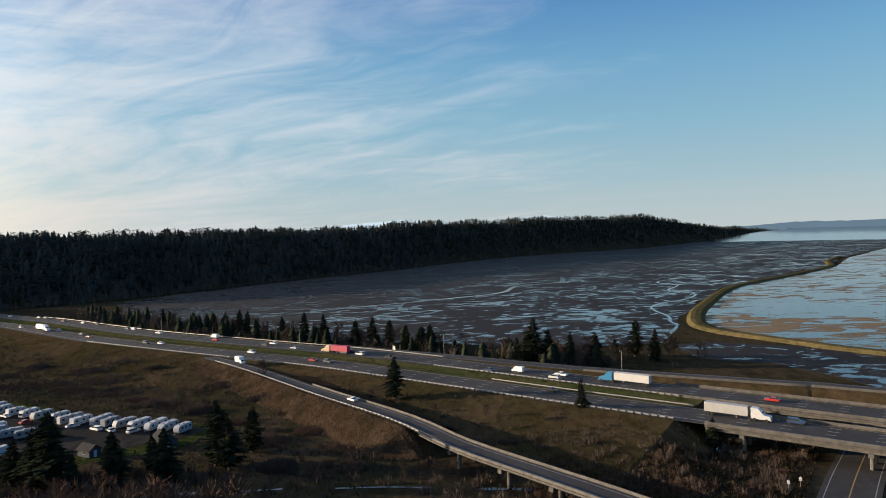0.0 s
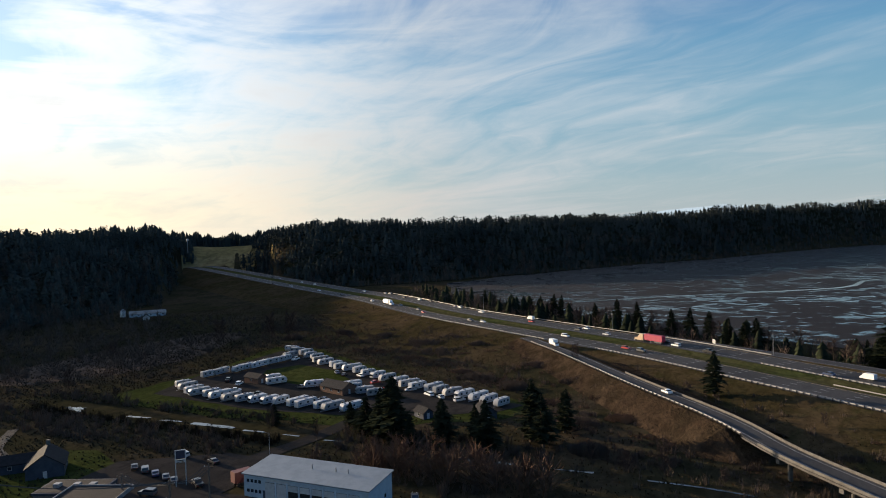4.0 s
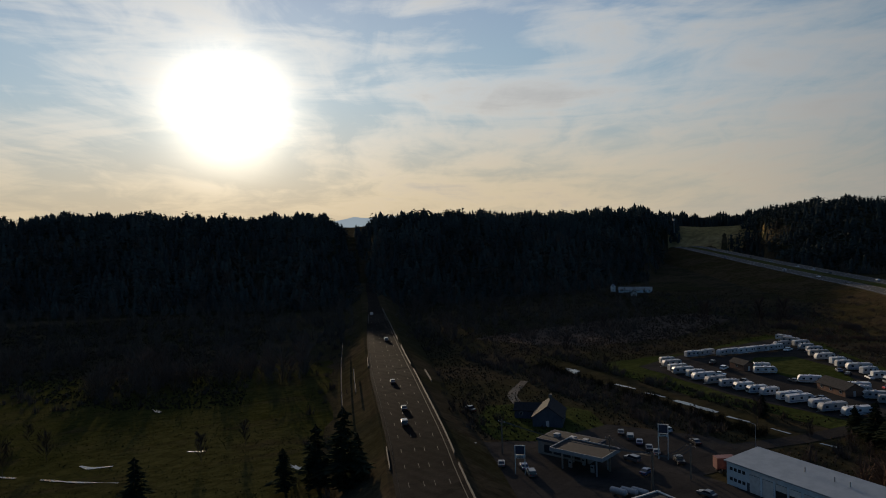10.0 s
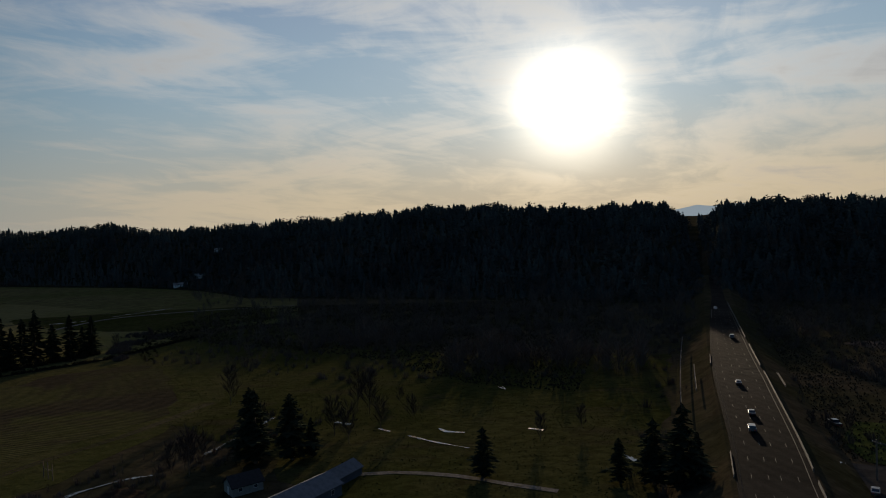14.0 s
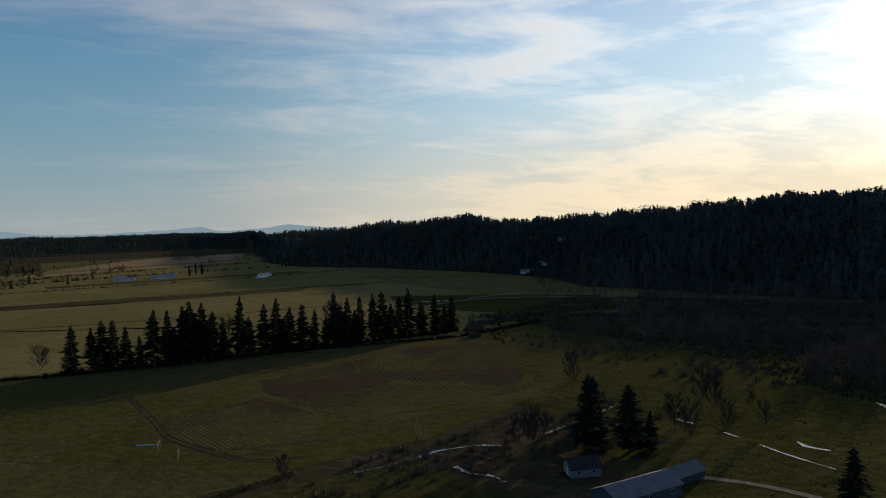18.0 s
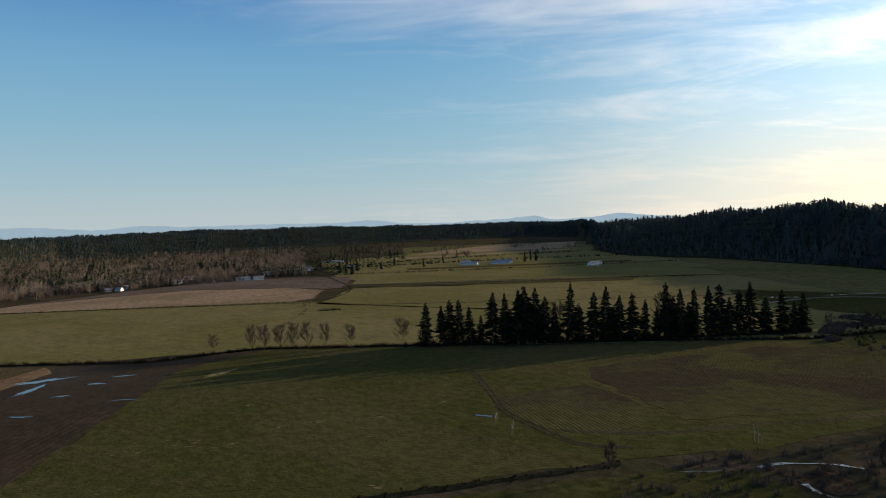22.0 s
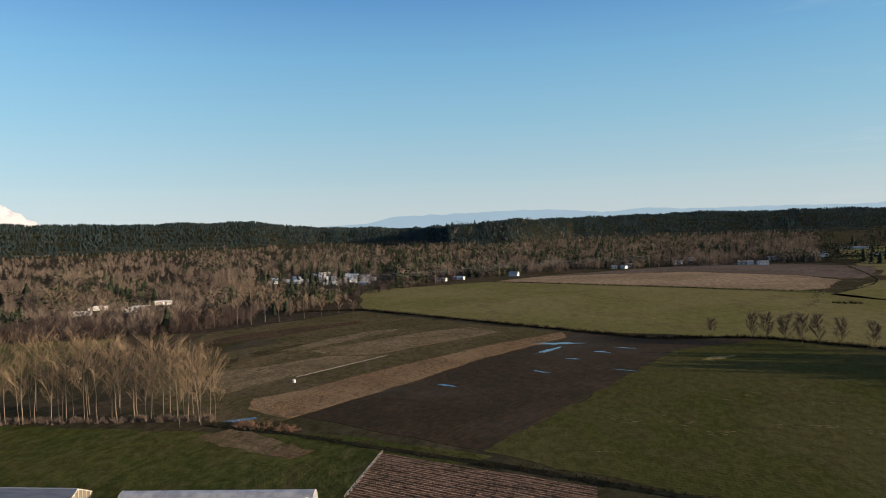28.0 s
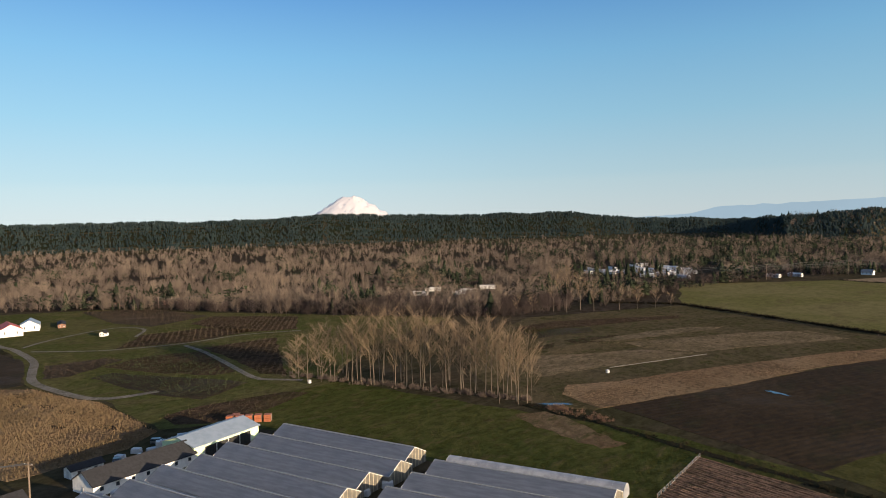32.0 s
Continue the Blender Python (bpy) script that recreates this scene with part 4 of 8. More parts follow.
def snow_peak():
    """The snow-covered volcano: one broad dome with ribs and a notched top."""
    c = Vector((-math.sin(radians(219.9)) * 4700, math.cos(radians(219.9)) * 4700))
    right = Vector((math.cos(radians(219.9)), math.sin(radians(219.9))))
    back = Vector((-right.y, right.x))
    k = 70
    vs, ts = [], []
    for i in range(k + 1):
        for j in range(k + 1):
            u, v = (i / k - 0.5) * 900, (j / k - 0.5) * 460
            d = math.hypot(u, v * 1.7)
            h = 300 - 46 * (d / 100) ** 1.25 if d > 55 else 278 + 2 * math.sin(u * 0.12) - 0.02 * abs(u)
            h += 16 * noise.fractal(Vector((u * 0.014, v * 0.006, 3.0)), 0.8, 2.0, 6) + 6 * noise.noise(Vector((u * 0.05, v * 0.05, 1)))
            p = c + right * u + back * v
            vs.append((p.x, p.y, max(h, -20)))
    for i in range(k):
        for j in range(k):
            a = i * (k + 1) + j
            ts += [(a, a + 1, a + k + 2), (a, a + k + 2, a + k + 1)]
    def build(n, b):
        co = n.add("ShaderNodeTexCoord").outputs["Object"]
        rock = n.ramp(n.noise(co, 0.03, 6.0, 0.65), 0.57, 0.66)
        # Snow greyed and given a faint bluish glow, as through distant air.
        c1 = n.mix(rock, rgb(0.27, 0.25, 0.25), rgb(0.15, 0.15, 0.18))
        n.put(b.inputs["Base Color"], c1), n.put(b.inputs["Emission Color"], rgb(0.62, 0.66, 0.74))
        b.inputs["Emission Strength"].default_value, b.inputs["Roughness"].default_value = 0.08, 0.9
    ob = new("snow_mountain", mesh_arrays("snow_mountain", np.array(vs), np.array(ts), material("far_snow", build)))
    tagged(ob, "snow-covered volcano on the eastern horizon", "mountain", kind="structure")


snow_peak()


# ---- wooded slopes' floor and the clearing beside the freeway ----
def drape(name, az0, az1, r0, r1, mat, label, lift=0.1, na=200, nr=14, climb=0.0):
    az = np.linspace(az0, az1, na)
    a = r0(az) if callable(r0) else np.full(na, float(r0))
    b = r1(az) if callable(r1) else np.full(na, float(r1))
    k = np.linspace(0, 1, nr)[:, None]
    r = a[None] + (b - a)[None] * k
    x, y = -np.sin(np.radians(az))[None] * r, np.cos(np.radians(az))[None] * r
    v = np.stack([x, y, land(x, y) + lift + climb * (r - 3050) / 1590], -1).reshape(-1, 3)
    i = (np.arange(nr - 1)[:, None] * na + np.arange(na - 1)[None]).ravel()
    t = np.concatenate([np.stack([i, i + 1, i + na + 1], -1), np.stack([i, i + na + 1, i + na], -1)])
    return tagged(new(name, mesh_arrays(name, v, t, mat)), label, "ground", kind="structure")


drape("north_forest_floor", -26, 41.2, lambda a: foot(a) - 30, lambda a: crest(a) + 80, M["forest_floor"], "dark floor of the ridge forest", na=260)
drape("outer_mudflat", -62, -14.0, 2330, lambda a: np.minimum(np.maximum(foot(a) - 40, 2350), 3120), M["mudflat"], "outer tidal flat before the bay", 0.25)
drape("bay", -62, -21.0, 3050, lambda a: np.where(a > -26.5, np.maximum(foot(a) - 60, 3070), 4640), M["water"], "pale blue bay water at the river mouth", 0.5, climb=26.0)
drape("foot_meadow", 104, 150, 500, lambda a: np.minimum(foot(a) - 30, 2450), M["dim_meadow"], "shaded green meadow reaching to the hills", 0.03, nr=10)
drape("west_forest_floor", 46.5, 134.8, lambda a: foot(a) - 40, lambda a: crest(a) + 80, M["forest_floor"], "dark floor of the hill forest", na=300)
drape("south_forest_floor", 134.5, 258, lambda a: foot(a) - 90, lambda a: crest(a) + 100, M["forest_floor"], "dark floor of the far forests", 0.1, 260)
drape("hill_clearing", 39.4, 46.4, 1165, 1345, M["hill_grass"], "sunlit tan grass clearing on the hillside", 0.25, 50)

# ---- roads ----
ASPHALT = soil("asphalt", (0.040, 0.039, 0.039), (0.050, 0.048, 0.047), (0.033, 0.032, 0.032), 0.03, 0.2, 2.5, rough=0.8, bump=0.10, sheen=0.08, mottle=0.35)
OLD_ASPHALT = soil("old_road_asphalt", (0.011, 0.010, 0.009), (0.018, 0.016, 0.014), (0.007, 0.007, 0.007), 0.03, 0.15, 2.0, rough=0.93, bump=0.14, rows=(72, 3.6, 0.3), sheen=0.005, mottle=0.5)
CONCRETE = plain("concrete", (0.100, 0.094, 0.086), (0.064, 0.060, 0.055), 0.6, 0.85, bump=0.2)
PAINT = plain("road_paint", (0.27, 0.27, 0.26), (0.15, 0.15, 0.145), 1.5, 0.6)
YELLOW = plain("yellow_road_paint", (0.30, 0.20, 0.05), (0.20, 0.14, 0.05), 1.5, 0.6)
STEEL = plain("galvanised_steel", (0.26, 0.265, 0.27), (0.19, 0.195, 0.20), 3.0, 0.6, metal=0.3)
RAIL_STEEL = plain("weathered_rail_steel", (0.22, 0.215, 0.21), (0.15, 0.147, 0.142), 3.0, 0.6)
POST_TIMBER = plain("dark_post_timber", (0.045, 0.036, 0.03), (0.03, 0.025, 0.021), 4.0, 0.9, bump=0.4)
TIMBER = plain("weathered_timber", (0.17, 0.13, 0.10), (0.11, 0.085, 0.065), 4.0, 0.9, bump=0.4)


def raised(pts, lift=0.35, spread=26):
    """Lets a road's line run over the ground where the ground is higher."""
    out = []
    for p in along(pts, 9.0):
        top = max(float(land(p.x + dx, p.y + dy)) for dx in (-spread, 0, spread) for dy in (-spread, 0, spread))
        out.append(Vector((p.x, p.y, max(p.z, top + lift))))
    return out


def shifted(line, off, dz=0.0):
    return [p + s * off + Vector((0, 0, dz)) for p, w, s in frames_of(line)]


def strip(name, line, half, mat, label, category="road", dz=0.0, depth=0.18):
    ob = sweep(name, line, [(-half, dz - depth), (-half, dz), (half, dz), (half, dz - depth)], mat)
    return tagged(ob, label, category, kind="structure")


def marks(name, line, off, mat, dash=3.0, gap=9.0, width=0.16, dz=0.012, label="white lane dashes"):
    """Painted dashes or, with no gap, an edge line."""
    bm = fresh()
    fr = frames_of(line)
    dist, pos = 0.0, []
    for (p, w, s), (q, _, _) in zip(fr, fr[1:]):
        seg = (q - p).length
        if gap == 0:
            a, b = p + s * off, q + s * off
            pos.append((a, b, s))
        else:
            u = (-dist) % (dash + gap)
            while u < seg:
                a = p + w * u + s * off
                pos.append((a, a + w * dash, s))
                u += dash + gap
        dist += seg
    for a, b, s in pos:
        for_z = Vector((0, 0, dz))
        bm.faces.new([bm.verts.new(c + for_z) for c in (a - s * width, a + s * width, b + s * width, b - s * width)])
    return tagged(part(name, bm, mat), label, "road marking", kind="structure")


NEAR = raised([(400, -20, 7), (250, 86, 7), (111, 192, 7), (45, 242.6, 7), (3, 276, 7), (-57, 322.6, 7), (-114, 358.6, 7), (-218, 426, 7), (-317, 505, 7), (-417, 570, 7.5),
               (-560, 660, 9), (-680, 735, 11), (-813, 813, 14), (-850, 830, 15)], 0.35, 4)
FAR = shifted(NEAR, 30)
RAMP = along([(95, 70, 7), (60, 120, 7), (37, 151, 7), (21.5, 170, 7), (3, 193, 7), (-15, 222, 7), (-47, 261, 7), (-88, 313, 7.02), (-120, 349, 7.02)], 8)
SIDE = along([(330, 130, 6.5), (155, 244, 6.8), (129, 258, 7), (93, 277, 7), (51, 300, 7), (0, 335, 7.02), (-60, 374, 7.03)], 9)
LOW = along([(20, 40, 0.3), (60, 112, 0.3), (94, 162, 0.3), (119, 196, 0.3), (170, 262, 0.3), (240, 330, 0.3)], 8)
TOWN = raised([(-60, 37, 7), (-140, 62, 7), (-180, 75, 7), (-278, 105, 7), (-400, 145, 7), (-525, 187, 7.2), (-590, 208, 9)], 0.3, 9)

EDGE = 78.0   # east of here the freeway runs on bridges


def with_ends(name, line, outline, mat, reach=13.0):
    """An embankment with its end sloping down to the ground."""
    first, second = line[0], line[1]
    w = (first - second).normalized()
    ob = sweep(name, line, outline, mat)
    bm = fresh()
    f = frames_of(line)[0]
    top, low = [], []
    for off, dz in outline:
        q = f[0] + f[2] * off
        z = -0.2 if dz == "g" else f[0].z + dz
        top.append(bm.verts.new((q.x, q.y, z)))
        r = q + w * (reach if dz != "g" else reach * 0.4)
        low.append(bm.verts.new((r.x, r.y, -0.25)))
    for i in range(len(top) - 1):
        bm.faces.new((top[i], low[i], low[i + 1], top[i + 1]))
    bmesh.ops.recalc_face_normals(bm, faces=bm.faces)
    end = part("bank_end", bm, mat, ob)
    return ob


def west_of(line, x):
    return [p for p in line if p.x <= x]


def east_of(line, x):
    out = [p for p in line if p.x >= x]
    return out


tagged(with_ends("freeway_embankment", west_of(NEAR, EDGE), [(-64, "g"), (-46, -5.0), (-30, -3.4), (-13, -0.7), (-9.6, -0.10), (9, -0.12), (15, -0.5), (21, -0.12), (39.6, -0.10), (43, -1.2), (56, "g")], M["bank"]),
       "grassy embankment under the freeway", "embankment", kind="structure")
tagged(sweep("median_strip", west_of(NEAR, EDGE), [(8.6, 0.02), (11, 0.0), (15, -0.35), (19, 0.0), (21.4, 0.02)], M["verge"]), "green grass median of the freeway", "median", kind="structure")
tagged(with_ends("ramp_embankment", [p for p in RAMP if p.x < -6], [(-17, "g"), (-6.5, -1.0), (-4.8, -0.12), (4.8, -0.12), (7, -1.0), (17, "g")], M["brush"]), "brushy embankment under the ramp", "embankment", kind="structure")
tagged(sweep("side_road_embankment", SIDE, [(-14, "g"), (-6.5, -0.8), (-5, -0.12), (5, -0.12), (6.5, -0.8), (17, "g")], M["bank"]), "grassy bank under the side road", "embankment", kind="structure")
tagged(sweep("causeway", TOWN, [(-22, "g"), (-11, -1.6), (-9.2, -0.15), (9.2, -0.15), (11, -1.6), (22, "g")], M["meadow"]), "overgrown bank under the town road", "embankment", kind="structure")
for nm, line, half, mat, text in (("freeway_near_lanes", NEAR, 8.6, ASPHALT, "grey asphalt freeway lanes heading uphill"), ("freeway_far_lanes", FAR, 8.6, ASPHALT, "grey asphalt freeway lanes beyond the median"),
                                  ("ramp_road", RAMP, 3.7, ASPHALT, "single-lane asphalt freeway ramp"), ("side_road", SIDE, 4.4, ASPHALT, "asphalt road beyond the freeway"),
                                  ("underpass_road", LOW, 6.5, ASPHALT, "dark asphalt road passing under the freeway")):
    strip(nm, line, half, mat, text)
TOWN_HALF = ([-1100, -480, -400, -320, -250, -150], [3.4, 4.2, 6.2, 7.6, 8.6, 7.9])


def town_side(f):
    """A line that keeps its share of the town road's changing width."""
    return [p + s * (f * float(np.interp(p.x, *TOWN_HALF))) for p, w, s in frames_of(TOWN)]


def town_surface():
    bm = fresh()
    rows = [[bm.verts.new(p + Vector((0, 0, dz))) for p, dz in ((a, -0.18), (a, 0), (b, 0), (b, -0.18))] for a, b in zip(town_side(-1.0), town_side(1.0))]
    for a, b in zip(rows, rows[1:]):
        for i in range(3):
            bm.faces.new((a[i], a[i + 1], b[i + 1], b[i]))
    bmesh.ops.recalc_face_normals(bm, faces=bm.faces)
    tagged(part("town_road", bm, OLD_ASPHALT), "worn grey asphalt road running into the hill", "road", kind="structure")


town_surface()
for line in (NEAR, FAR):
    for off in (-2.0, 1.7, 5.2):
        marks("lane_dashes", line, off, PAINT)
    marks("edge_line", line, -5.7, PAINT, gap=0, label="white edge line")
    marks("edge_line", line, 7.6, YELLOW, gap=0, label="yellow edge line")
for line, half in ((RAMP, 2.4), (SIDE, 3.4), (LOW, 5.2)):
    marks("edge_line", line, -half, PAINT, gap=0, width=0.1, label="white edge line")
    marks("edge_line", line, half, PAINT, gap=0, width=0.1, label="white edge line")
marks("centre_line", LOW, 0.0, YELLOW, gap=0, label="yellow centre line")
WORN_PAINT = plain("worn_road_paint", (0.12, 0.115, 0.10), (0.05, 0.047, 0.044), 1.5, 0.9)
for f in (-0.60, -0.16, 0.16, 0.60):
    marks("lane_dashes", [p for p in town_side(f) if p.x > -430], 0.0, WORN_PAINT, 3.0, 9.0, 0.07)
for f in (-0.90, 0.90):
    marks("edge_line", [p for p in town_side(f) if p.x > -430], 0.0, WORN_PAINT, gap=0, width=0.09, label="worn white edge line")


def cut(line, a, b):
    """The stretch of a line between two values of x."""
    return [p for p in line if min(a, b) <= p.x <= max(a, b)]


def guardrail(line, off, label):
    """Steel W-beam on posts."""
    top = anchor("guardrail", label, "guardrail", "road guardrails", "")
    me = bpy.data.meshes.new("post")
    bm = box(fresh(), -0.13, -0.13, -0.4, 0.13, 0.13, 0.86)
    bm.to_mesh(me), bm.free()
    me.materials.append(POST_TIMBER)
    sh = shifted(line, off)
    sweep("rail", sh, [(-0.06, 0.40), (0.0, 0.46), (-0.04, 0.6), (0.0, 0.74), (-0.06, 0.82), (-0.12, 0.6)], RAIL_STEEL, True, top)
    sh = shifted(line, off + (0.3 if off > 0 else -0.3))
    nxt = 0.0
    for p, q in zip(sh, sh[1:]):
        seg = (q - p).length
        while nxt < seg:
            r = p.lerp(q, nxt / seg)
            shared("post", me, top, pose(r.x, r.y, r.z))
            nxt += 2.6
        nxt -= seg
    return top


guardrail(cut(NEAR, -215, -96), -9.1, "grey steel guardrail along the freeway shoulder")
guardrail(cut(NEAR, -75, EDGE), -9.1, "grey steel guardrail along the freeway shoulder")
guardrail(cut(RAMP, -110, -4), -4.1, "grey steel guardrail along the ramp")
guardrail(cut(NEAR, 8, EDGE), 9.6, "grey steel guardrail along the median")
guardrail(cut(FAR, 0, EDGE + 14), -9.4, "grey steel guardrail beside the far lanes")
guardrail(cut(FAR, -330, -5), 9.3, "grey steel guardrail beyond the far lanes")


def barrier(name, line, off, height, width, label, mat=CONCRETE):
    """Concrete wall along a road."""
    ob = sweep(name, shifted(line, off), [(-width, -0.1), (-width, 0.25), (-width * 0.4, height), (width * 0.4, height), (width, 0.25), (width, -0.1)], mat, True)
    return tagged(ob, label, "barrier")


barrier("concrete_barrier", cut(RAMP, -62, 90), 3.9, 0.7, 0.22, "pale concrete barrier along the ramp")
barrier("concrete_barrier", cut(RAMP, -4, 90), -3.9, 0.6, 0.22, "pale concrete barrier on the ramp bridge")
for ln, off in ((NEAR, -9.3), (NEAR, 9.0), (FAR, -9.0), (FAR, 9.3)):
    barrier("concrete_barrier", east_of(ln, EDGE), off, 0.95, 0.32, "pale concrete barrier along the freeway bridge")
barrier("concrete_barrier", cut(SIDE, 60, 330), -4.8, 0.8, 0.25, "pale concrete barrier beside the side road")
for a, b in ((-455, -318), (-312, -262), (-260, -152), (-150, -60)):
    barrier("concrete_parapet", cut(town_side(1.06), a, b), 0.0, 0.8, 0.16, "sunlit concrete parapet of the town road")
for a, b in ((-292, -262), (-180, -148)):
    barrier("concrete_parapet", cut(town_side(-1.06), a, b), 0.0, 0.7, 0.16, "concrete parapet on the town road's far side")
for a, b, off in ((-268, -225, -15.0), (-330, -170, -20.0), (-262, -235, 13.5)):
    barrier("low_wall", cut(TOWN, a, b), off, -0.6 if off < 0 else -0.4, 0.2, "low pale wall on the bank beside the town road")
for f in (-0.96, 0.98):
    tagged(sweep("sidewalk", cut(town_side(f), -400, -60), [(-0.5, -0.1), (-0.5, 0.12), (0.5, 0.12), (0.5, -0.1)], OLD_ASPHALT), "narrow concrete walk beside the town road", "sidewalk", kind="structure")


def bridge(line, half, label, piers, group, deep=1.1):
    """Girder bridge: deck, girders and piers with caps."""
    top = anchor("bridge", label, "bridge", group)
    sweep("deck", line, [(-half, -0.2), (half, -0.2), (half, -0.65), (-half, -0.65)], CONCRETE, True, top)
    for k in range(4):
        off = -half + 1.2 + (2 * half - 2.4) * k / 3
        sweep("girder", line, [(off - 0.3, -0.65), (off + 0.3, -0.65), (off + 0.3, -0.65 - deep), (off - 0.3, -0.65 - deep)], CONCRETE, True, top)
    for at in piers:
        p, w, s = min(frames_of(line), key=lambda f: abs(f[0].x - at))
        ang = math.degrees(math.atan2(s.y, s.x))
        bm = box(fresh(), -half + 0.6, -0.7, -1.1, half - 0.6, 0.7, 0.0, 0.08)
        cap = part("pier_cap", bm, CONCRETE, top)
        cap.matrix_basis = pose(p.x, p.y, p.z - 0.65 - deep, 0, 0, ang)
        n = 3 if half > 6 else 1
        for k in range(n):
            off = 0 if n == 1 else -half * 0.62 + half * 1.24 * k / (n - 1)
            c = p + s * off
            col = part("column", tube(fresh(), (0, 0, float(land(c.x, c.y)) - 0.5), (0, 0, p.z - 1.7 - deep), 0.62, sides=12), CONCRETE, top)
            col.matrix_basis = pose(c.x, c.y, 0)
    return top


bridge(east_of(NEAR, EDGE), 9.6, "concrete freeway bridge on round columns", (92, 117, 150, 190), "freeway bridges")
bridge(east_of(FAR, EDGE + 12), 9.6, "concrete freeway bridge beyond the median", (104, 130, 165), "freeway bridges")
bridge(cut(RAMP, -8, 90), 4.2, "narrow concrete ramp bridge on single columns", (4, 15, 27, 40, 55), "ramp bridge", 0.55)
bridge(cut(SIDE, 112, 165), 5.0, "short concrete bridge of the side road", (125, 140, 152), "side road bridge")

# the dike and its creek
tagged(sweep("dike", along([(800, 1400, 0), (690, 1240, 0), (605, 1085, 0), (459, 916, 0), (319, 761, 0), (225, 596, 0), (182, 503, 0), (170, 444, 0), (195, 389, 0), (222, 344, 0), (300, 255, 0), (420, 170, 0)], 14),
             [(-8, -0.2), (-4, 1.7), (0, 2.0), (3, 1.8), (6, -0.2)], M["dike"]), "grass-topped dike curving round the marsh", "dike", kind="structure")


def ribbon(name, pts, half, mat, label, category, z=0.14, step=6.0, vary=0.35, seed=3):
    """A winding strip of uneven width on flat ground."""
    rng = random.Random(seed)
    bm = fresh()
    prev = None
    for p, w, s in frames_of(along([(x, y, z) for x, y in pts], step)):
        k = half * (1 + rng.uniform(-vary, vary))
        row = (bm.verts.new(p - s * k), bm.verts.new(p + s * k))
        if prev:
            bm.faces.new((prev[0], row[0], row[1], prev[1]))
        prev = row
    bmesh.ops.recalc_face_normals(bm, faces=bm.faces)
    for f in bm.faces:
        if f.normal.z < 0:
            f.normal_flip()
    return tagged(part(name, bm, mat), label, category, kind="structure")


ribbon("creek", [(141, 432), (158, 470), (160, 490), (168, 520), (172, 575), (192, 612), (222, 640), (250, 690), (240, 740), (270, 800), (262, 850), (296, 895), (360, 920)], 1.2, M["water"], "pale winding creek in the mudflat", "creek")
ribbon("tidal_channel", [(-180, 560), (-90, 640), (-20, 690), (60, 760), (90, 850), (150, 900), (170, 1000)], 3.0, M["water"], "tidal channel across the mudflat", "creek", seed=4)
for k, (pts, half) in enumerate((([(-253, 169.5), (-248, 170.5)], 1.6), ([(-251, 178.5), (-245, 177.5), (-239, 175)], 1.3), ([(-216, 177), (-211, 177.6), (-206, 178.4)], 1.1), ([(-199.5, 177.4), (-195, 178.4), (-190.5, 178.8)], 0.9),
                                 ([(-185.5, 178.6), (-176, 179), (-166.8, 179.2)], 1.9), ([(-162, 178.2), (-158, 178.6), (-154, 179.2)], 1.1), ([(-146, 179.2), (-139.5, 179.4)], 0.6), ([(-129.5, 178.8), (-124, 179.8)], 1.0))):
    ribbon("drainage_channel", pts, half * 0.62, M["water"], "still drainage channel reflecting the sky", "channel", 0.12, 2.5, 0.3, 21 + k)
ribbon("near_creek", [(-80, 177.5), (-74, 178.5), (-66, 179.2)], 0.7, M["water"], "thin gleam of a creek under bare brush", "creek", 0.14, 3, 0.6, 5)
ribbon("near_creek", [(-58, 179), (-50, 180), (-44, 180.5)], 0.5, M["water"], "thin gleam of a creek under bare brush", "creek", 0.14, 3, 0.7, 15)
ribbon("near_creek", [(-30, 180), (-16, 180), (-4, 178.5)], 0.5, M["water"], "thin gleam of a creek under bare brush", "creek", 0.14, 3, 0.7, 16)
ribbon("near_creek", [(6, 177), (18, 176), (30, 173)], 0.6, M["water"], "thin gleam of a creek under bare brush", "creek", 0.14, 3, 0.7, 17)
ribbon("slough", [(30, 176), (60, 190), (84, 205), (96, 222), (110, 245), (120, 300)], 5.0, M["water"], "slough passing under the bridges", "creek", seed=6)
GRAVEL = M["gravel"]
ribbon("park_lane", [(-133, 206), (-134, 182), (-137, 164), (-142, 140)], 3.2, M["yard"], "asphalt lane into the trailer park", "lane", 0.13, vary=0.04)
ribbon("house_drive", [(-205, 128), (-222, 133), (-240, 150)], 1.8, GRAVEL, "gravel drive beside the house", "lane", 0.12, vary=0.1)
ribbon("farm_lane", [(470, -212), (450, -207), (430, -205), (381, -191), (352, -176), (326, -163), (297, -158), (270, -157), (260, -165), (256, -178)], 2.0, GRAVEL, "pale gravel lane through the nursery", "lane", 0.14, vary=0.08)
ribbon("farm_path", [(413, -206), (390, -218), (372, -231), (352, -264), (345, -301), (322, -331)], 1.2, GRAVEL, "pale gravel path between planting beds", "lane", 0.13, vary=0.1)
ribbon("farm_path", [(345, -259), (318, -250), (290, -238), (242, -216), (234, -214), (215, -221)], 1.5, GRAVEL, "pale gravel path between planting beds", "lane", 0.13, vary=0.1)
ribbon("farm_path", [(432, -211), (446, -234), (458, -271), (455, -291), (431, -291), (405, -267)], 1.2, GRAVEL, "pale gravel loop round a lawn", "lane", 0.13, vary=0.1)
# Pale gravel colour stands in for sky glints off a wet ditch.
ribbon("hill_foot_lane", [(-480, -300), (-540, -285), (-570, -236), (-590, -150)], 2.2, GRAVEL, "pale strip for the glints of a wet ditch at the hill's foot", "lane", 0.13, vary=0.1)
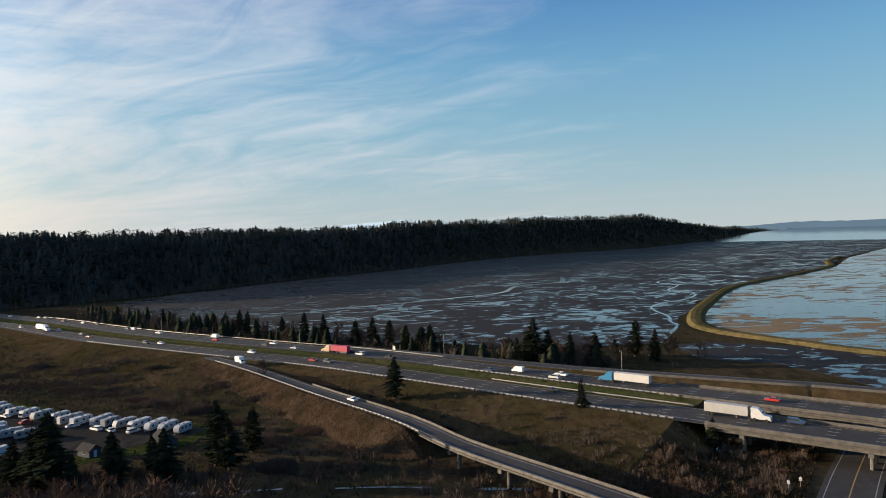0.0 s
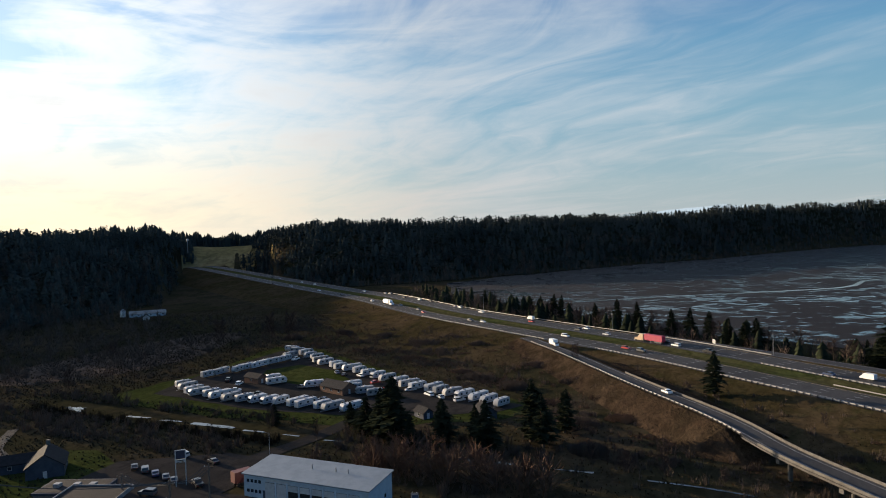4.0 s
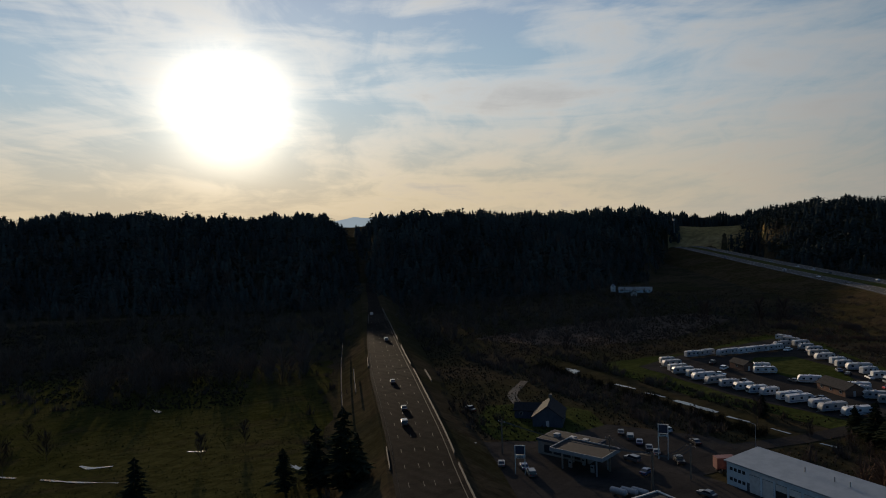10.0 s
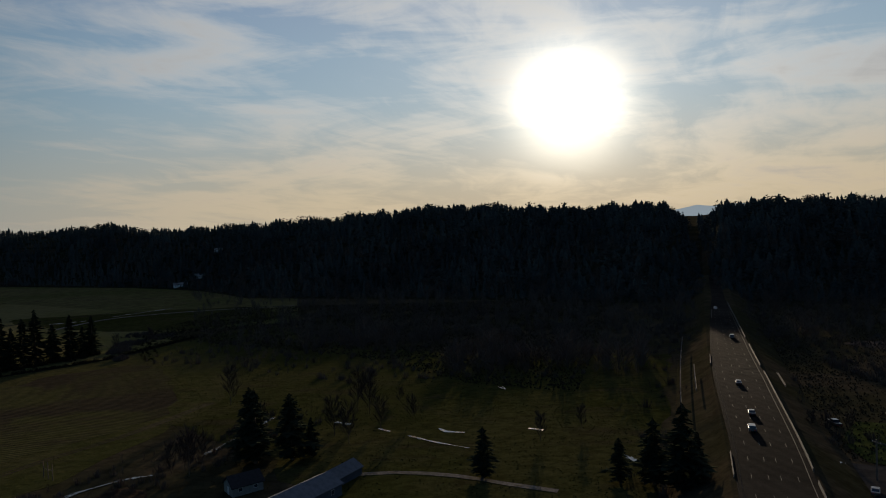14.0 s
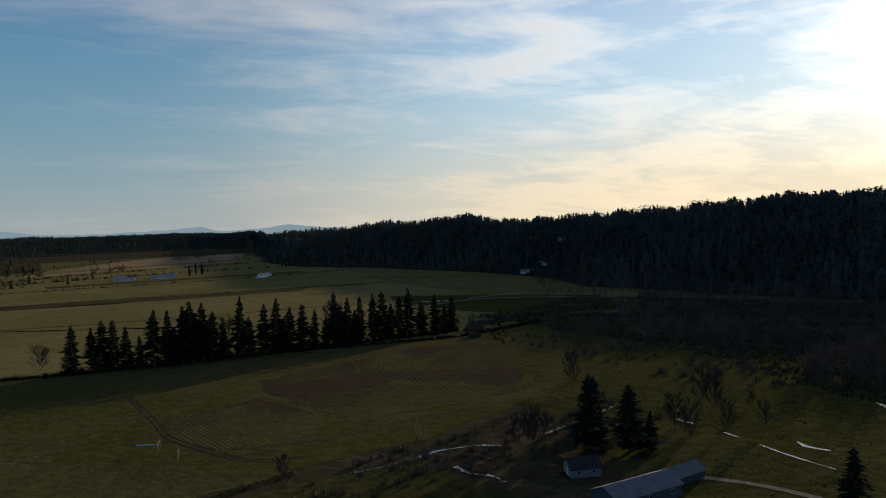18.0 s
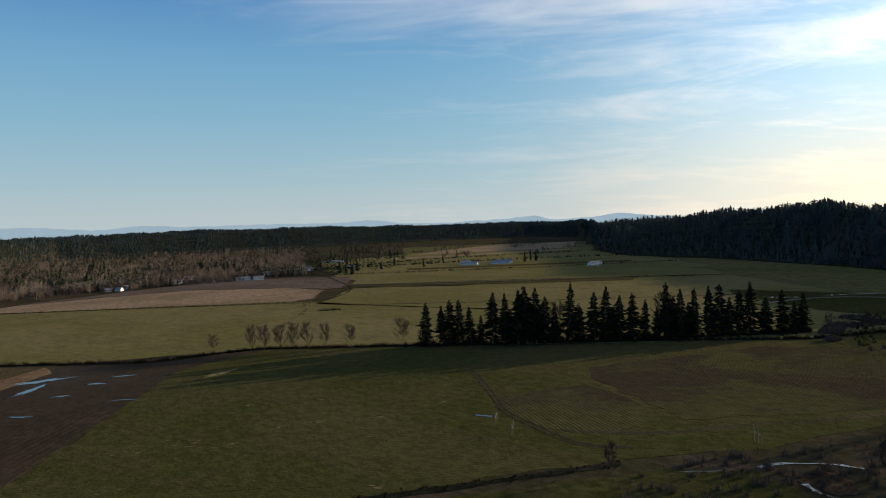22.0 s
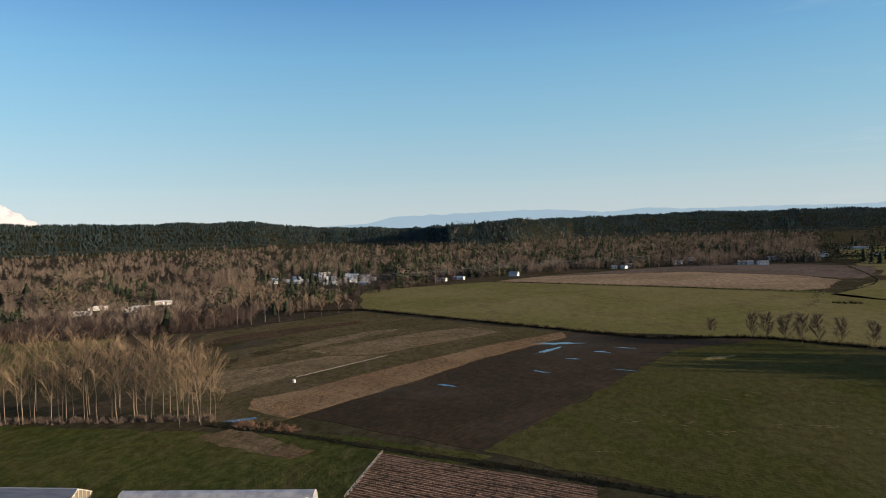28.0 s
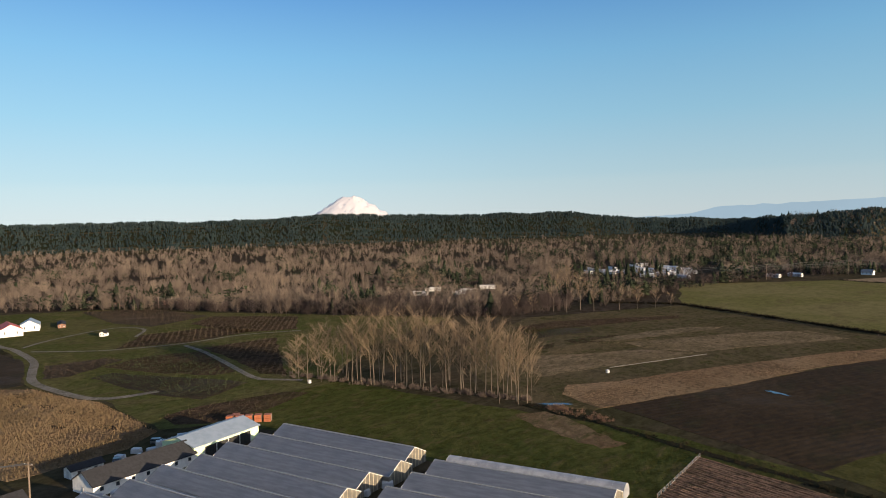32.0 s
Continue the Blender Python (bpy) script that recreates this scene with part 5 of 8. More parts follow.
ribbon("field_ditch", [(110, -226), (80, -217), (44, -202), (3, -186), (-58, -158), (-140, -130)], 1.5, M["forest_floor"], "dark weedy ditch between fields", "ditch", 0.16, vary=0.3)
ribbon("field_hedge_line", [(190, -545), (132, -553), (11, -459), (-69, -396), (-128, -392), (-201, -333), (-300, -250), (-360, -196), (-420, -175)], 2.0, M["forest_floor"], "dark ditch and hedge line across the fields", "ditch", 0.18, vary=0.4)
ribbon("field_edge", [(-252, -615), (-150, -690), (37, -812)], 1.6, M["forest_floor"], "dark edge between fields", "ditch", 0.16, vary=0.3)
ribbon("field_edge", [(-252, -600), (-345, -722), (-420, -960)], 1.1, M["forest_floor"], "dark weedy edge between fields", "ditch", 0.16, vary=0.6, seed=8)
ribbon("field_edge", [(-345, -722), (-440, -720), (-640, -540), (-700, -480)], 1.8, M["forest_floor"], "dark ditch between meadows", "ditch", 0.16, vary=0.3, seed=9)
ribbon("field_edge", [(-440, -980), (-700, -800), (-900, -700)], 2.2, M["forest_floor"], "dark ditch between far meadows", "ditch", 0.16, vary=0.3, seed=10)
ribbon("field_edge", [(-275, -560), (-360, -480), (-470, -390), (-590, -300)], 1.5, M["brush"], "brown ditch line in the meadow", "ditch", 0.16, vary=0.3, seed=11)


# ---- trees as single things ----
def fir_meshes(rng, height=1.0):
    """A conifer near enough to show its boughs: tapered trunk, ragged fronds with gaps between them."""
    tr = tube(fresh(), (0, 0, 0), (0, 0, 0.97), 0.015, 0.002, 7)
    v, t = [], []
    lean = rng.uniform(0, 6.283)
    for k in range(54):
        f = k / 53
        z = 0.11 + 0.88 * f
        reach = (0.150 * (1 - f) ** 0.72 * min(1, 0.50 + 2.6 * f) + 0.009) * rng.uniform(0.55, 1.25)
        turn = rng.uniform(0, 6.283)
        n = rng.randint(4, 6)
        for i in range(n):
            if rng.random() < 0.14:
                continue
            a = turn + 6.283 * i / n + rng.uniform(-0.4, 0.4)
            r = reach * rng.uniform(0.5, 1.25) * (1 + 0.22 * math.cos(a - lean))
            d, s = np.array([math.cos(a), math.sin(a), 0]), np.array([-math.sin(a), math.cos(a), 0])
            down = rng.uniform(0.010, 0.034) + 0.12 * r
            p0, p1, p2 = np.array([0, 0, z]), d * r * 0.55 + np.array([0, 0, z - 0.3 * down]), d * r + np.array([0, 0, z - down])
            w = r * rng.uniform(0.18, 0.30)
            hang = np.array([0, 0, rng.uniform(0.012, 0.030)])
            b = len(v)
            v += [p0, p1 + s * w, p1 - s * w, p2, p1 - hang]
            t += [(b, b + 1, b + 3), (b, b + 3, b + 2), (b, b + 4, b + 3)]
            for side in (-1, 1):
                e = p1 + (d * 0.30 + s * side * 0.42) * r - hang * 0.6
                b = len(v)
                v += [p1, e, p1 + (d * 0.12 + s * side * 0.1) * r - hang, p1 + d * 0.16 * r]
                t += [(b, b + 1, b + 2), (b, b + 3, b + 1)]
    return tr, np.array(v), np.array(t)



def vase_meshes(rng, low=0.24, flare=0.55, twig=0.0013, length=1.0, boughs=10, sprays=5, limb=0.0026, limbs=14):
    """A tall leafless cottonwood: a clean pale stem, steep limbs and a wide crown of fine twigs."""
    tr = fresh()
    v, t = [], []

    def blade(p, q, w, taper=0.35):
        s = (q - p).cross(Vector((rng.uniform(-1, 1), rng.uniform(-1, 1), 0.2))).normalized() * w
        b = len(v)
        v.extend([tuple(p - s), tuple(p + s), tuple(q + s * taper), tuple(q - s * taper)])
        t.extend([(b, b + 1, b + 2), (b, b + 2, b + 3)])

    def bend(w, k, lift=0.3):
        return (w + Vector((rng.uniform(-k, k), rng.uniform(-k, k), rng.uniform(-0.1, lift)))).normalized()
    bx, by = rng.uniform(-.05, .05), rng.uniform(-.05, .05)
    spine = [Vector((bx * (k / 6) ** 1.5 + rng.uniform(-.006, .006), by * (k / 6) ** 1.5 + rng.uniform(-.006, .006), -0.01 + 0.15 * k)) for k in range(7)]
    for k in range(limbs):
        z = low + (0.82 - low) * (k + rng.random()) / limbs
        i = min(5, int((z + 0.01) / 0.15))
        p = spine[i].lerp(spine[i + 1], (z + 0.01 - 0.15 * i) / 0.15)
        a = rng.uniform(0, 6.283)
        way = Vector((math.cos(a) * flare, math.sin(a) * flare, 1.0)).normalized()
        q = p + way * length * rng.uniform(0.75, 1.15) * (0.40 - 0.30 * (z - 0.30))
        blade(p, q, limb + twig)
        for j in range(boughs):
            c = p.lerp(q, rng.uniform(0.22, 1.0))
            w = bend(way, 0.5)
            e = c + w * rng.uniform(0.07, 0.14)
            blade(c, e, twig * 1.5)
            for _ in range(sprays):
                g = c.lerp(e, rng.uniform(0.25, 1.0))
                blade(g, g + bend(w, 0.6) * rng.uniform(0.035, 0.095), twig)
    rings = []
    for k, p in enumerate(spine):
        r = 0.0062 * (1 - k / 7.2)
        rings.append([tr.verts.new((p.x + r * math.cos(i * 1.0472), p.y + r * math.sin(i * 1.0472), p.z)) for i in range(6)])
    for a, b in zip(rings, rings[1:]):
        for i in range(6):
            tr.faces.new((a[i], a[(i + 1) % 6], b[(i + 1) % 6], b[i]))
    tr.faces.new(rings[-1])
    return tr, np.array(v), np.array(t)


def tree_kind(name, made, bark, green, label, category="tree", group=""):
    tr, v, t = made
    top = anchor(name, label, category, group)
    part("trunk", tr, bark, top)
    crown = new("crown", mesh_arrays("crown", v, t, green))
    crown.parent = top
    top.location = (0, 0, -500)
    return top


TREE_RNG = random.Random(21)
USED = set()


def plant(kinds, spots, sink=0.3, z0=None, label="", wide=1.0):
    """spots: rows of x, y, height."""
    for x, y, h in spots:
        k = TREE_RNG.choice(kinds)
        w = h * TREE_RNG.uniform(0.8, 1.2) * wide
        z = (float(land(x, y)) if z0 is None else z0) - sink
        m = pose(x, y, z, TREE_RNG.uniform(-2, 2), TREE_RNG.uniform(-2, 2), TREE_RNG.uniform(0, 360))
        if k.name not in USED:
            USED.add(k.name)
            ob = k
            ob.matrix_basis = m
        else:
            ob = copy_thing(k, m)
        ob.scale = (w, w, h)
        if label:
            ob["label"] = label


FIRS = [tree_kind("fir_tree", fir_meshes(TREE_RNG), BARK, FIR, "tall dark green fir with drooping boughs", group="firs of the valley") for _ in range(5)]
COTTONWOODS = [tree_kind("cottonwood", vase_meshes(TREE_RNG, 0.26, 0.78, 0.0009, 0.86, 11, 4, 0.0010), PALE_BARK, COTTON, "tall leafless cottonwood with pale trunk", group="cottonwood belt") for _ in range(5)]
BUSHY_COTTONWOODS = [tree_kind("cottonwood", vase_meshes(TREE_RNG, 0.08, 1.1, 0.0011, 0.85, 12, 4, 0.0012), PALE_BARK, COTTON, "low broad leafless cottonwood with spreading limbs", group="cottonwood belt") for _ in range(2)]
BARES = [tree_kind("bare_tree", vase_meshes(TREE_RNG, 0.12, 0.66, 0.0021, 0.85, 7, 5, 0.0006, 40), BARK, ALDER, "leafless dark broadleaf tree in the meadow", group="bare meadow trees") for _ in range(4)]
RUSTS = [tree_kind("rusty_tree", vase_meshes(TREE_RNG, 0.06, 0.95, 0.0018, 0.80, 18), BARK, RUST, "leafless rust-brown tree with dense twigs", group="rust-brown trees") for _ in range(2)]

plant(FIRS, [(-204, -331, 25), (-211, -325, 23), (-215, -323, 26), (-219, -320, 26), (-223, -314, 22), (-232, -306, 30), (-237, -302, 29), (-242, -296, 31), (-246, -293, 33), (-250, -290, 32),
             (-253, -287, 27), (-266, -280, 34), (-277, -273, 28), (-282, -269, 31), (-288, -264, 26), (-293, -260, 27), (-300, -257, 23), (-312, -251, 32), (-317, -247, 28), (-325, -243, 28),
             (-330, -239, 29), (-335, -235, 30), (-353, -228, 30), (-366, -217, 25), (-376, -210, 23)], label="tall dark fir in the row between the fields", wide=1.62)
plant(FIRS, [(-228, -311, 17), (-239, -300, 20), (-248, -292, 24), (-259, -285, 21), (-271, -277, 22), (-285, -267, 20), (-306, -254, 18), (-314, -249, 24), (-322, -245, 20), (-341, -233, 22), (-347, -230, 26), (-359, -222, 21), (-371, -213, 18)], label="slender dark fir in the row between the fields", wide=1.9)
plant(BARES, [(-105, -403, 10), (-122, -389, 15), (-128, -384, 15), (-136, -379, 15), (-142, -373, 16), (-148, -368, 16), (-158, -366, 14), (-170, -359, 13), (-196, -345, 15), (-201, -332, 9),
              (-263, -286, 22), (-311, -252, 25), (-390, -204, 10), (-411, -194, 10)], label="leafless tree on the field's hedge line", wide=1.25)
plant(FIRS, [(-220, 537, 15), (-147, 492, 17), (-139, 485, 17), (-108, 454, 15), (-89, 436, 20), (-76, 430, 19), (-54, 413, 17), (-43, 407, 19), (-33, 402, 18), (-22, 392, 16), (-14, 387, 15),
             (-9, 385, 17), (36, 353, 13), (43, 340, 25), (50, 338, 19), (63, 349, 16), (76, 350, 15), (89, 362, 10), (98, 357, 21), (104, 343, 17), (-161, 504, 14), (-172, 512, 13)], label="dark fir beside the mudflat beyond the freeway", wide=2.2)
plant(BARES, [(-240, 540, 11), (-205, 522, 13), (-150, 486, 12), (-130, 472, 13), (-120, 462, 11), (-98, 446, 13), (-82, 438, 12), (-66, 424, 14), (-48, 412, 12), (-28, 398, 13), (-4, 384, 12), (10, 374, 13), (24, 362, 11), (56, 346, 12), (70, 345, 14), (84, 352, 13), (112, 344, 15), (122, 330, 12), (30, 356, 12), (92, 352, 11)], label="leafless tree beside the mudflat", wide=1.4)
plant(FIRS, [(-20, 261, 17), (45, 232, 13), (79, 205, 10)], label="lone dark fir below the freeway bank", wide=1.9)
plant(FIRS, [(-112, 192, 20), (-96, 196, 13), (-85, 197, 12), (-68, 201, 20), (-63, 197, 17), (-106, 184, 22), (-113, 187, 17), (-92, 187, 15), (-78, 187, 16), (-121, 190, 13), (-130, 195, 9),
             (-155, 186, 8), (-100, 182, 11), (-61, 213, 15)], label="dark fir beside the trailer park", wide=2.3)
plant(BARES, [(-45, 183, 8), (-36, 183, 7), (-26, 180, 11), (-12, 183, 5), (13, 232, 5), (67, 227, 4), (-81, 302, 10), (-150, 178, 9), (-290, 302, 17), (-266, 318, 20), (-256, 325, 20),
              (-131, 177, 7), (-232, 186, 8), (-270, 193, 11), (-305, 243, 13), (-200, 108, 8), (-206, 100, 7)])
plant(RUSTS, [(-99, 160, 9), (-91, 158, 13), (-82, 159, 14), (-77, 160, 11), (-70, 164, 9), (-58, 166, 6), (-105, 168, 8)])
plant(FIRS, [(-207, -68, 19), (-192, -62, 22), (-194, -52, 20), (-212, -57, 14), (-176, 2, 14), (-164, 49, 22), (-169, 44, 17), (-167, 54, 14), (-170, 36, 12), (-196, -47, 12)], label="dark fir standing in the wet meadow", wide=1.9)
plant(BARES, [(-184, -78, 13), (-191, -77, 10), (-182, -82, 10), (-258, -92, 16), (-215, -44, 13), (-207, -38, 13), (-132, -125, 9), (-243, -41, 16), (-239, -36, 16), (-188, -81, 10), (-255, -27, 6),
              (-225, -70, 9), (-200, -84, 8), (-222, -30, 11), (-230, -20, 9), (-205, 20, 9), (-215, 34, 8)])
plant(BUSHY_COTTONWOODS, [(222, -224, 17), (217, -221, 21), (211, -220, 24), (205, -222, 22), (199, -224, 20), (228, -228, 14)])
plant(COTTONWOODS, [(208, -226, 25), (190, -225, 29), (186, -226, 32), (180, -227, 31), (176, -228, 33), (171, -230, 32), (166, -231, 31), (159, -231, 32),
                    (154, -231, 32), (147, -232, 32), (141, -233, 30), (135, -234, 31), (130, -233, 30), (124, -232, 29), (119, -230, 28), (115, -230, 28), (110, -229, 26)])
plant(COTTONWOODS, [(214, -230, 24), (200, -233, 25), (193, -232, 27), (183, -235, 28), (174, -238, 28), (163, -240, 28), (151, -241, 27), (144, -240, 28), (132, -242, 27), (122, -240, 25), (208, -240, 22), (188, -245, 22), (157, -250, 24)])
plant(COTTONWOODS, [(207, -479, 33), (196, -478, 35), (191, -492, 30), (180, -491, 25), (165, -504, 21), (154, -512, 18), (142, -518, 15), (132, -523, 13), (225, -454, 16), (219, -467, 14), (400, -551, 26), (370, -529, 28), (355, -545, 26)],
      label="tall leafless cottonwood at the wood's edge")
plant(FIRS, [(-802, -938, 24), (-804, -926, 22), (-775, -922, 20), (-614, -996, 17), (-729, -1111, 17)], label="dark fir beside the far farm")
UNDER = random.Random(61)
plant(COTTONWOODS, [(202 - 5.8 * k + UNDER.uniform(-3, 3), -222 - 0.8 * k * (k < 14) + UNDER.uniform(-9, 2), UNDER.uniform(17, 27)) for k in range(17)], label="slender leafless cottonwood in the belt", wide=0.75)
# thickets
def thicket(name, n, box4, h0, h1, mat, label, seed, kinds=BRUSH + BUSHES + BUSHES, keep=None, fat=1.0):
    rng = np.random.default_rng(seed)
    x, y = rng.uniform(box4[0], box4[2], n), rng.uniform(box4[1], box4[3], n)
    s = np.stack([x, y, rng.uniform(h0, h1, n)], -1)
    if keep:
        s = s[[keep(a, b) for a, b in zip(x, y)]]
    woods(name, s, kinds, mat, label, "brush", fat)


def off_line(x, y, a, b, lo, hi):
    """Whether a point lies between two distances to the right of the line from a to b."""
    d = Vector(b) - Vector(a)
    d.normalize()
    k = (x - a[0]) * d.y - (y - a[1]) * d.x
    return lo < k < hi


thicket("road_bank_brush", 2600, (-330, 165, 40, 460), 1.2, 4.0, BARE_DARK, "low dark brush below the freeway bank", 31, keep=lambda x, y: off_line(x, y, (111, 192), (-317, 505), -130, -14) and not (-255 < x < -75 and 195 < y < 318 - (x + 255) * 0.45))
thicket("rusty_brush", 1500, (-330, 200, -30, 420), 1.0, 3.2, RUST, "rust-brown brush on the slope", 32, keep=lambda x, y: off_line(x, y, (111, 192), (-317, 505), -100, -20) and not (-255 < x < -75 and 195 < y < 318 - (x + 255) * 0.45))
thicket("mudflat_edge_brush", 1500, (-330, 325, 240, 640), 2.0, 8.0, BARE_DARK, "leafless brush between freeway and mudflat", 33, keep=lambda x, y: off_line(x, y, (111, 192), (-317, 505), 62, 112))
thicket("channel_brush", 1100, (-300, 150, -60, 196), 1.5, 5.0, BARE_DARK, "dark brush along the drainage channel", 34, keep=lambda x, y: not (-150 < x < -128) and not (170 < y < 187 and x < -140))
thicket("causeway_brush", 800, (-480, 20, -120, 200), 1.5, 5.5, BARE_DARK, "dark brush on the town road's banks", 35, keep=lambda x, y: 11 < abs((x + 140) * 0.30 + (y - 62) * 0.954) < 32 and not (x > -190 and y > 70))
thicket("oxbow_brush", 700, (-10, 150, 115, 215), 1.0, 4.0, BARE_DARK, "brown brush along the slough", 36, keep=lambda x, y: abs(x - 90 - (y - 160) * 0.7) > 12)
thicket("meadow_stream_brush", 620, (-245, -120, -120, -50), 1.0, 4.0, BARE_DARK, "leafless brush along the stream", 37, keep=lambda x, y: abs((x + 126) * 0.5 + (y + 120)) < 16)
thicket("ditch_weeds", 500, (-420, -560, 190, -120), 0.8, 2.4, BARE_DARK, "weeds along the field ditches", 38, keep=lambda x, y: off_line(x, y, (110, -226), (-58, -158), -3, 3) or off_line(x, y, (-69, -396), (-360, -196), -4, 4))
thicket("mudflat_edge_firs", 900, (-330, 325, 120, 640), 5.0, 14.0, FIR, "dark firs between freeway and mudflat", 40, CONES, keep=lambda x, y: off_line(x, y, (111, 192), (-317, 505), 64, 100), fat=1.9)
thicket("mudflat_edge_trees", 900, (-330, 325, 120, 640), 7.0, 14.0, BARE_DARK, "leafless trees between freeway and mudflat", 45, TWIGS, keep=lambda x, y: off_line(x, y, (111, 192), (-317, 505), 66, 104))
thicket("valley_brush", 2600, (-520, 150, -175, 420), 1.0, 4.0, BARE_DARK, "dark leafless brush over the valley floor", 43, keep=lambda x, y: not (-262 < x < -70 and 186 < y < 325) and not (-215 < x < -160 and y < 170) and (x + 140) * 0.305 + (y - 62) * 0.952 > 14 and not (169 < y < 187 and x > -265) and not off_line(x, y, (111, 192), (-317, 505), -20, 80))
thicket("west_brush", 1700, (-560, -180, -285, 150), 1.5, 5.0, BARE_DARK, "dark leafless brush west of the meadow", 41, keep=lambda x, y: (x + 140) * 0.305 + (y - 62) * 0.952 < -14 and y > -190 - (x + 300) * 0.3 and x < -262 - abs(y) * 0.5)
thicket("mudflat_edge_shrubs", 1000, (-330, 325, 200, 640), 2.5, 7.0, FIR, "dark evergreen shrubs between freeway and mudflat", 42, PUFFS, keep=lambda x, y: off_line(x, y, (111, 192), (-317, 505), 63, 96))


def hedge(name, pts, n, h0, h1, mat, label, seed, wide=2.0):
    """Brush along a line."""
    rng = np.random.default_rng(seed)
    pts = np.array(pts, dtype=float)
    seg = np.hypot(*np.diff(pts, axis=0).T)
    t = rng.uniform(0, seg.sum(), n)
    k = np.clip(np.searchsorted(np.cumsum(seg), t), 0, len(seg) - 1)
    f = (t - (np.cumsum(seg) - seg)[k]) / seg[k]
    p = pts[k] + (pts[k + 1] - pts[k]) * f[:, None] + rng.normal(0, wide / 2, (n, 2))
    woods(name, np.column_stack([p, rng.uniform(h0, h1, n)]), BUSHES + SHRUBS, mat, label, "hedge")


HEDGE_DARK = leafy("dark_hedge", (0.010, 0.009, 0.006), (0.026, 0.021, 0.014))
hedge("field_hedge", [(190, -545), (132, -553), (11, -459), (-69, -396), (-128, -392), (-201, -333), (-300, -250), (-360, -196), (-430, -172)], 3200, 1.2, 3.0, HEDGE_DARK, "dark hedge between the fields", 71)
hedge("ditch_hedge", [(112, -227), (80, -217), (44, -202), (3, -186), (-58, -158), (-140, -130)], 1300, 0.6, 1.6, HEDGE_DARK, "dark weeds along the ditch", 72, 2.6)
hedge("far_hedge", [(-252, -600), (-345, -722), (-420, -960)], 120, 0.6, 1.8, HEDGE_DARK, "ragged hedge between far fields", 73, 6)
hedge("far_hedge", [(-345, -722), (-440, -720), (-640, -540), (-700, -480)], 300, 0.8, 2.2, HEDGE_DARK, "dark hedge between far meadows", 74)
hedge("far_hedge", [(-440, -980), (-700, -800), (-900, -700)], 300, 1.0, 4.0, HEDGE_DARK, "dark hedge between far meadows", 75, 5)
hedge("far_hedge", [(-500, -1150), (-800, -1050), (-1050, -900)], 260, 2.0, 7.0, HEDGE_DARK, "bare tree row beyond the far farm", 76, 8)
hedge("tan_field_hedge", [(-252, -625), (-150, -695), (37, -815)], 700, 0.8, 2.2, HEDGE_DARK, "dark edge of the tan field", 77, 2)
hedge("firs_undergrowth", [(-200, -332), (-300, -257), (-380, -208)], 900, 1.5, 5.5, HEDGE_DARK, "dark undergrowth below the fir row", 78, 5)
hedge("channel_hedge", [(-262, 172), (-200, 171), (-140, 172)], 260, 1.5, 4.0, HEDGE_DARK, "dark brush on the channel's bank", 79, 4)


def brush_patches(name, spots, per, h0, h1, mat, label, seed):
    """Dense brush in patches: x, y, radius."""
    rng = np.random.default_rng(seed)
    rows = []
    for x, y, r in spots:
        n = int(per * (r / 10) ** 2)
        a, d = rng.uniform(0, 6.283, n), r * np.sqrt(rng.uniform(0, 1, n)) * (0.7 + 0.4 * np.sin(rng.uniform(0, 6.283)))
        rows.append(np.stack([x + d * np.cos(a) * 1.3, y + d * np.sin(a) * 0.8, rng.uniform(h0, h1, n) * (1.15 - 0.5 * d / r)], -1))
    woods(name, np.concatenate(rows), BUSHES, mat, label, "brush")


brush_patches("slope_brush", [(-178, 345, 11), (-168, 357, 8), (-160, 326, 9), (-144, 340, 7), (-100, 300, 6), (-96, 264, 11), (-75, 276, 6), (-60, 223, 9), (-118, 277, 8), (-49, 196, 12), (-35, 195, 9), (-215, 362, 12), (-250, 372, 10), (-270, 345, 14), (-300, 380, 12)],
              110, 1.5, 4.2, BARE_DARK, "dark leafless bushes on the freeway slope", 91)
brush_patches("rusty_slope_brush", [(-199, 322, 14), (-170, 311, 13), (-150, 300, 12), (-130, 287, 11), (-104, 272, 10), (-47, 233, 12), (-27, 215, 13), (-14, 206, 10), (-76, 248, 10), (-240, 330, 13), (-225, 345, 10), (58, 186, 9), (42, 178, 9), (75, 188, 8), (92, 196, 8), (58, 171, 12), (25, 172, 10), (75, 172, 8), (88, 183, 6), (-168, -89, 7), (-172, -93, 4), (98, -227, 8), (90, -225, 7), (80, -221, 6)],
              120, 0.8, 2.4, RUST, "reddish brown brush at the foot of the slope", 92)
brush_patches("belt_undergrowth", [(225 - 8 * k, -226 - 0.5 * k, 6) for k in range(15)], 60, 1.0, 3.4, BARE_DARK, "leafless brush under the cottonwood belt", 94)
SLOPE = random.Random(17)
SPREAD = []
for _ in range(120):
    x, e = SLOPE.uniform(-330, 40), SLOPE.uniform(18, 66)
    y = 192 + ((x - 111) * -0.585 - e) / 0.81
    if not (-252 < x < -78 and y < 322 - (x + 255) * 0.45):
        SPREAD.append((x, y, SLOPE.uniform(3.5, 9)))
brush_patches("slope_thicket", SPREAD[::3], 90, 0.8, 2.6, BARE_DARK, "leafless bushes scattered over the freeway slope", 96)
brush_patches("rusty_slope_thicket", SPREAD[1::3], 95, 0.6, 1.9, RUST, "reddish brush scattered over the freeway slope", 97)
brush_patches("dry_slope_grass", SPREAD[2::3], 85, 0.4, 1.0, leafy("dry_slope_blades", (0.07, 0.052, 0.030), (0.13, 0.097, 0.058)), "clumps of dry grass on the freeway slope", 98)
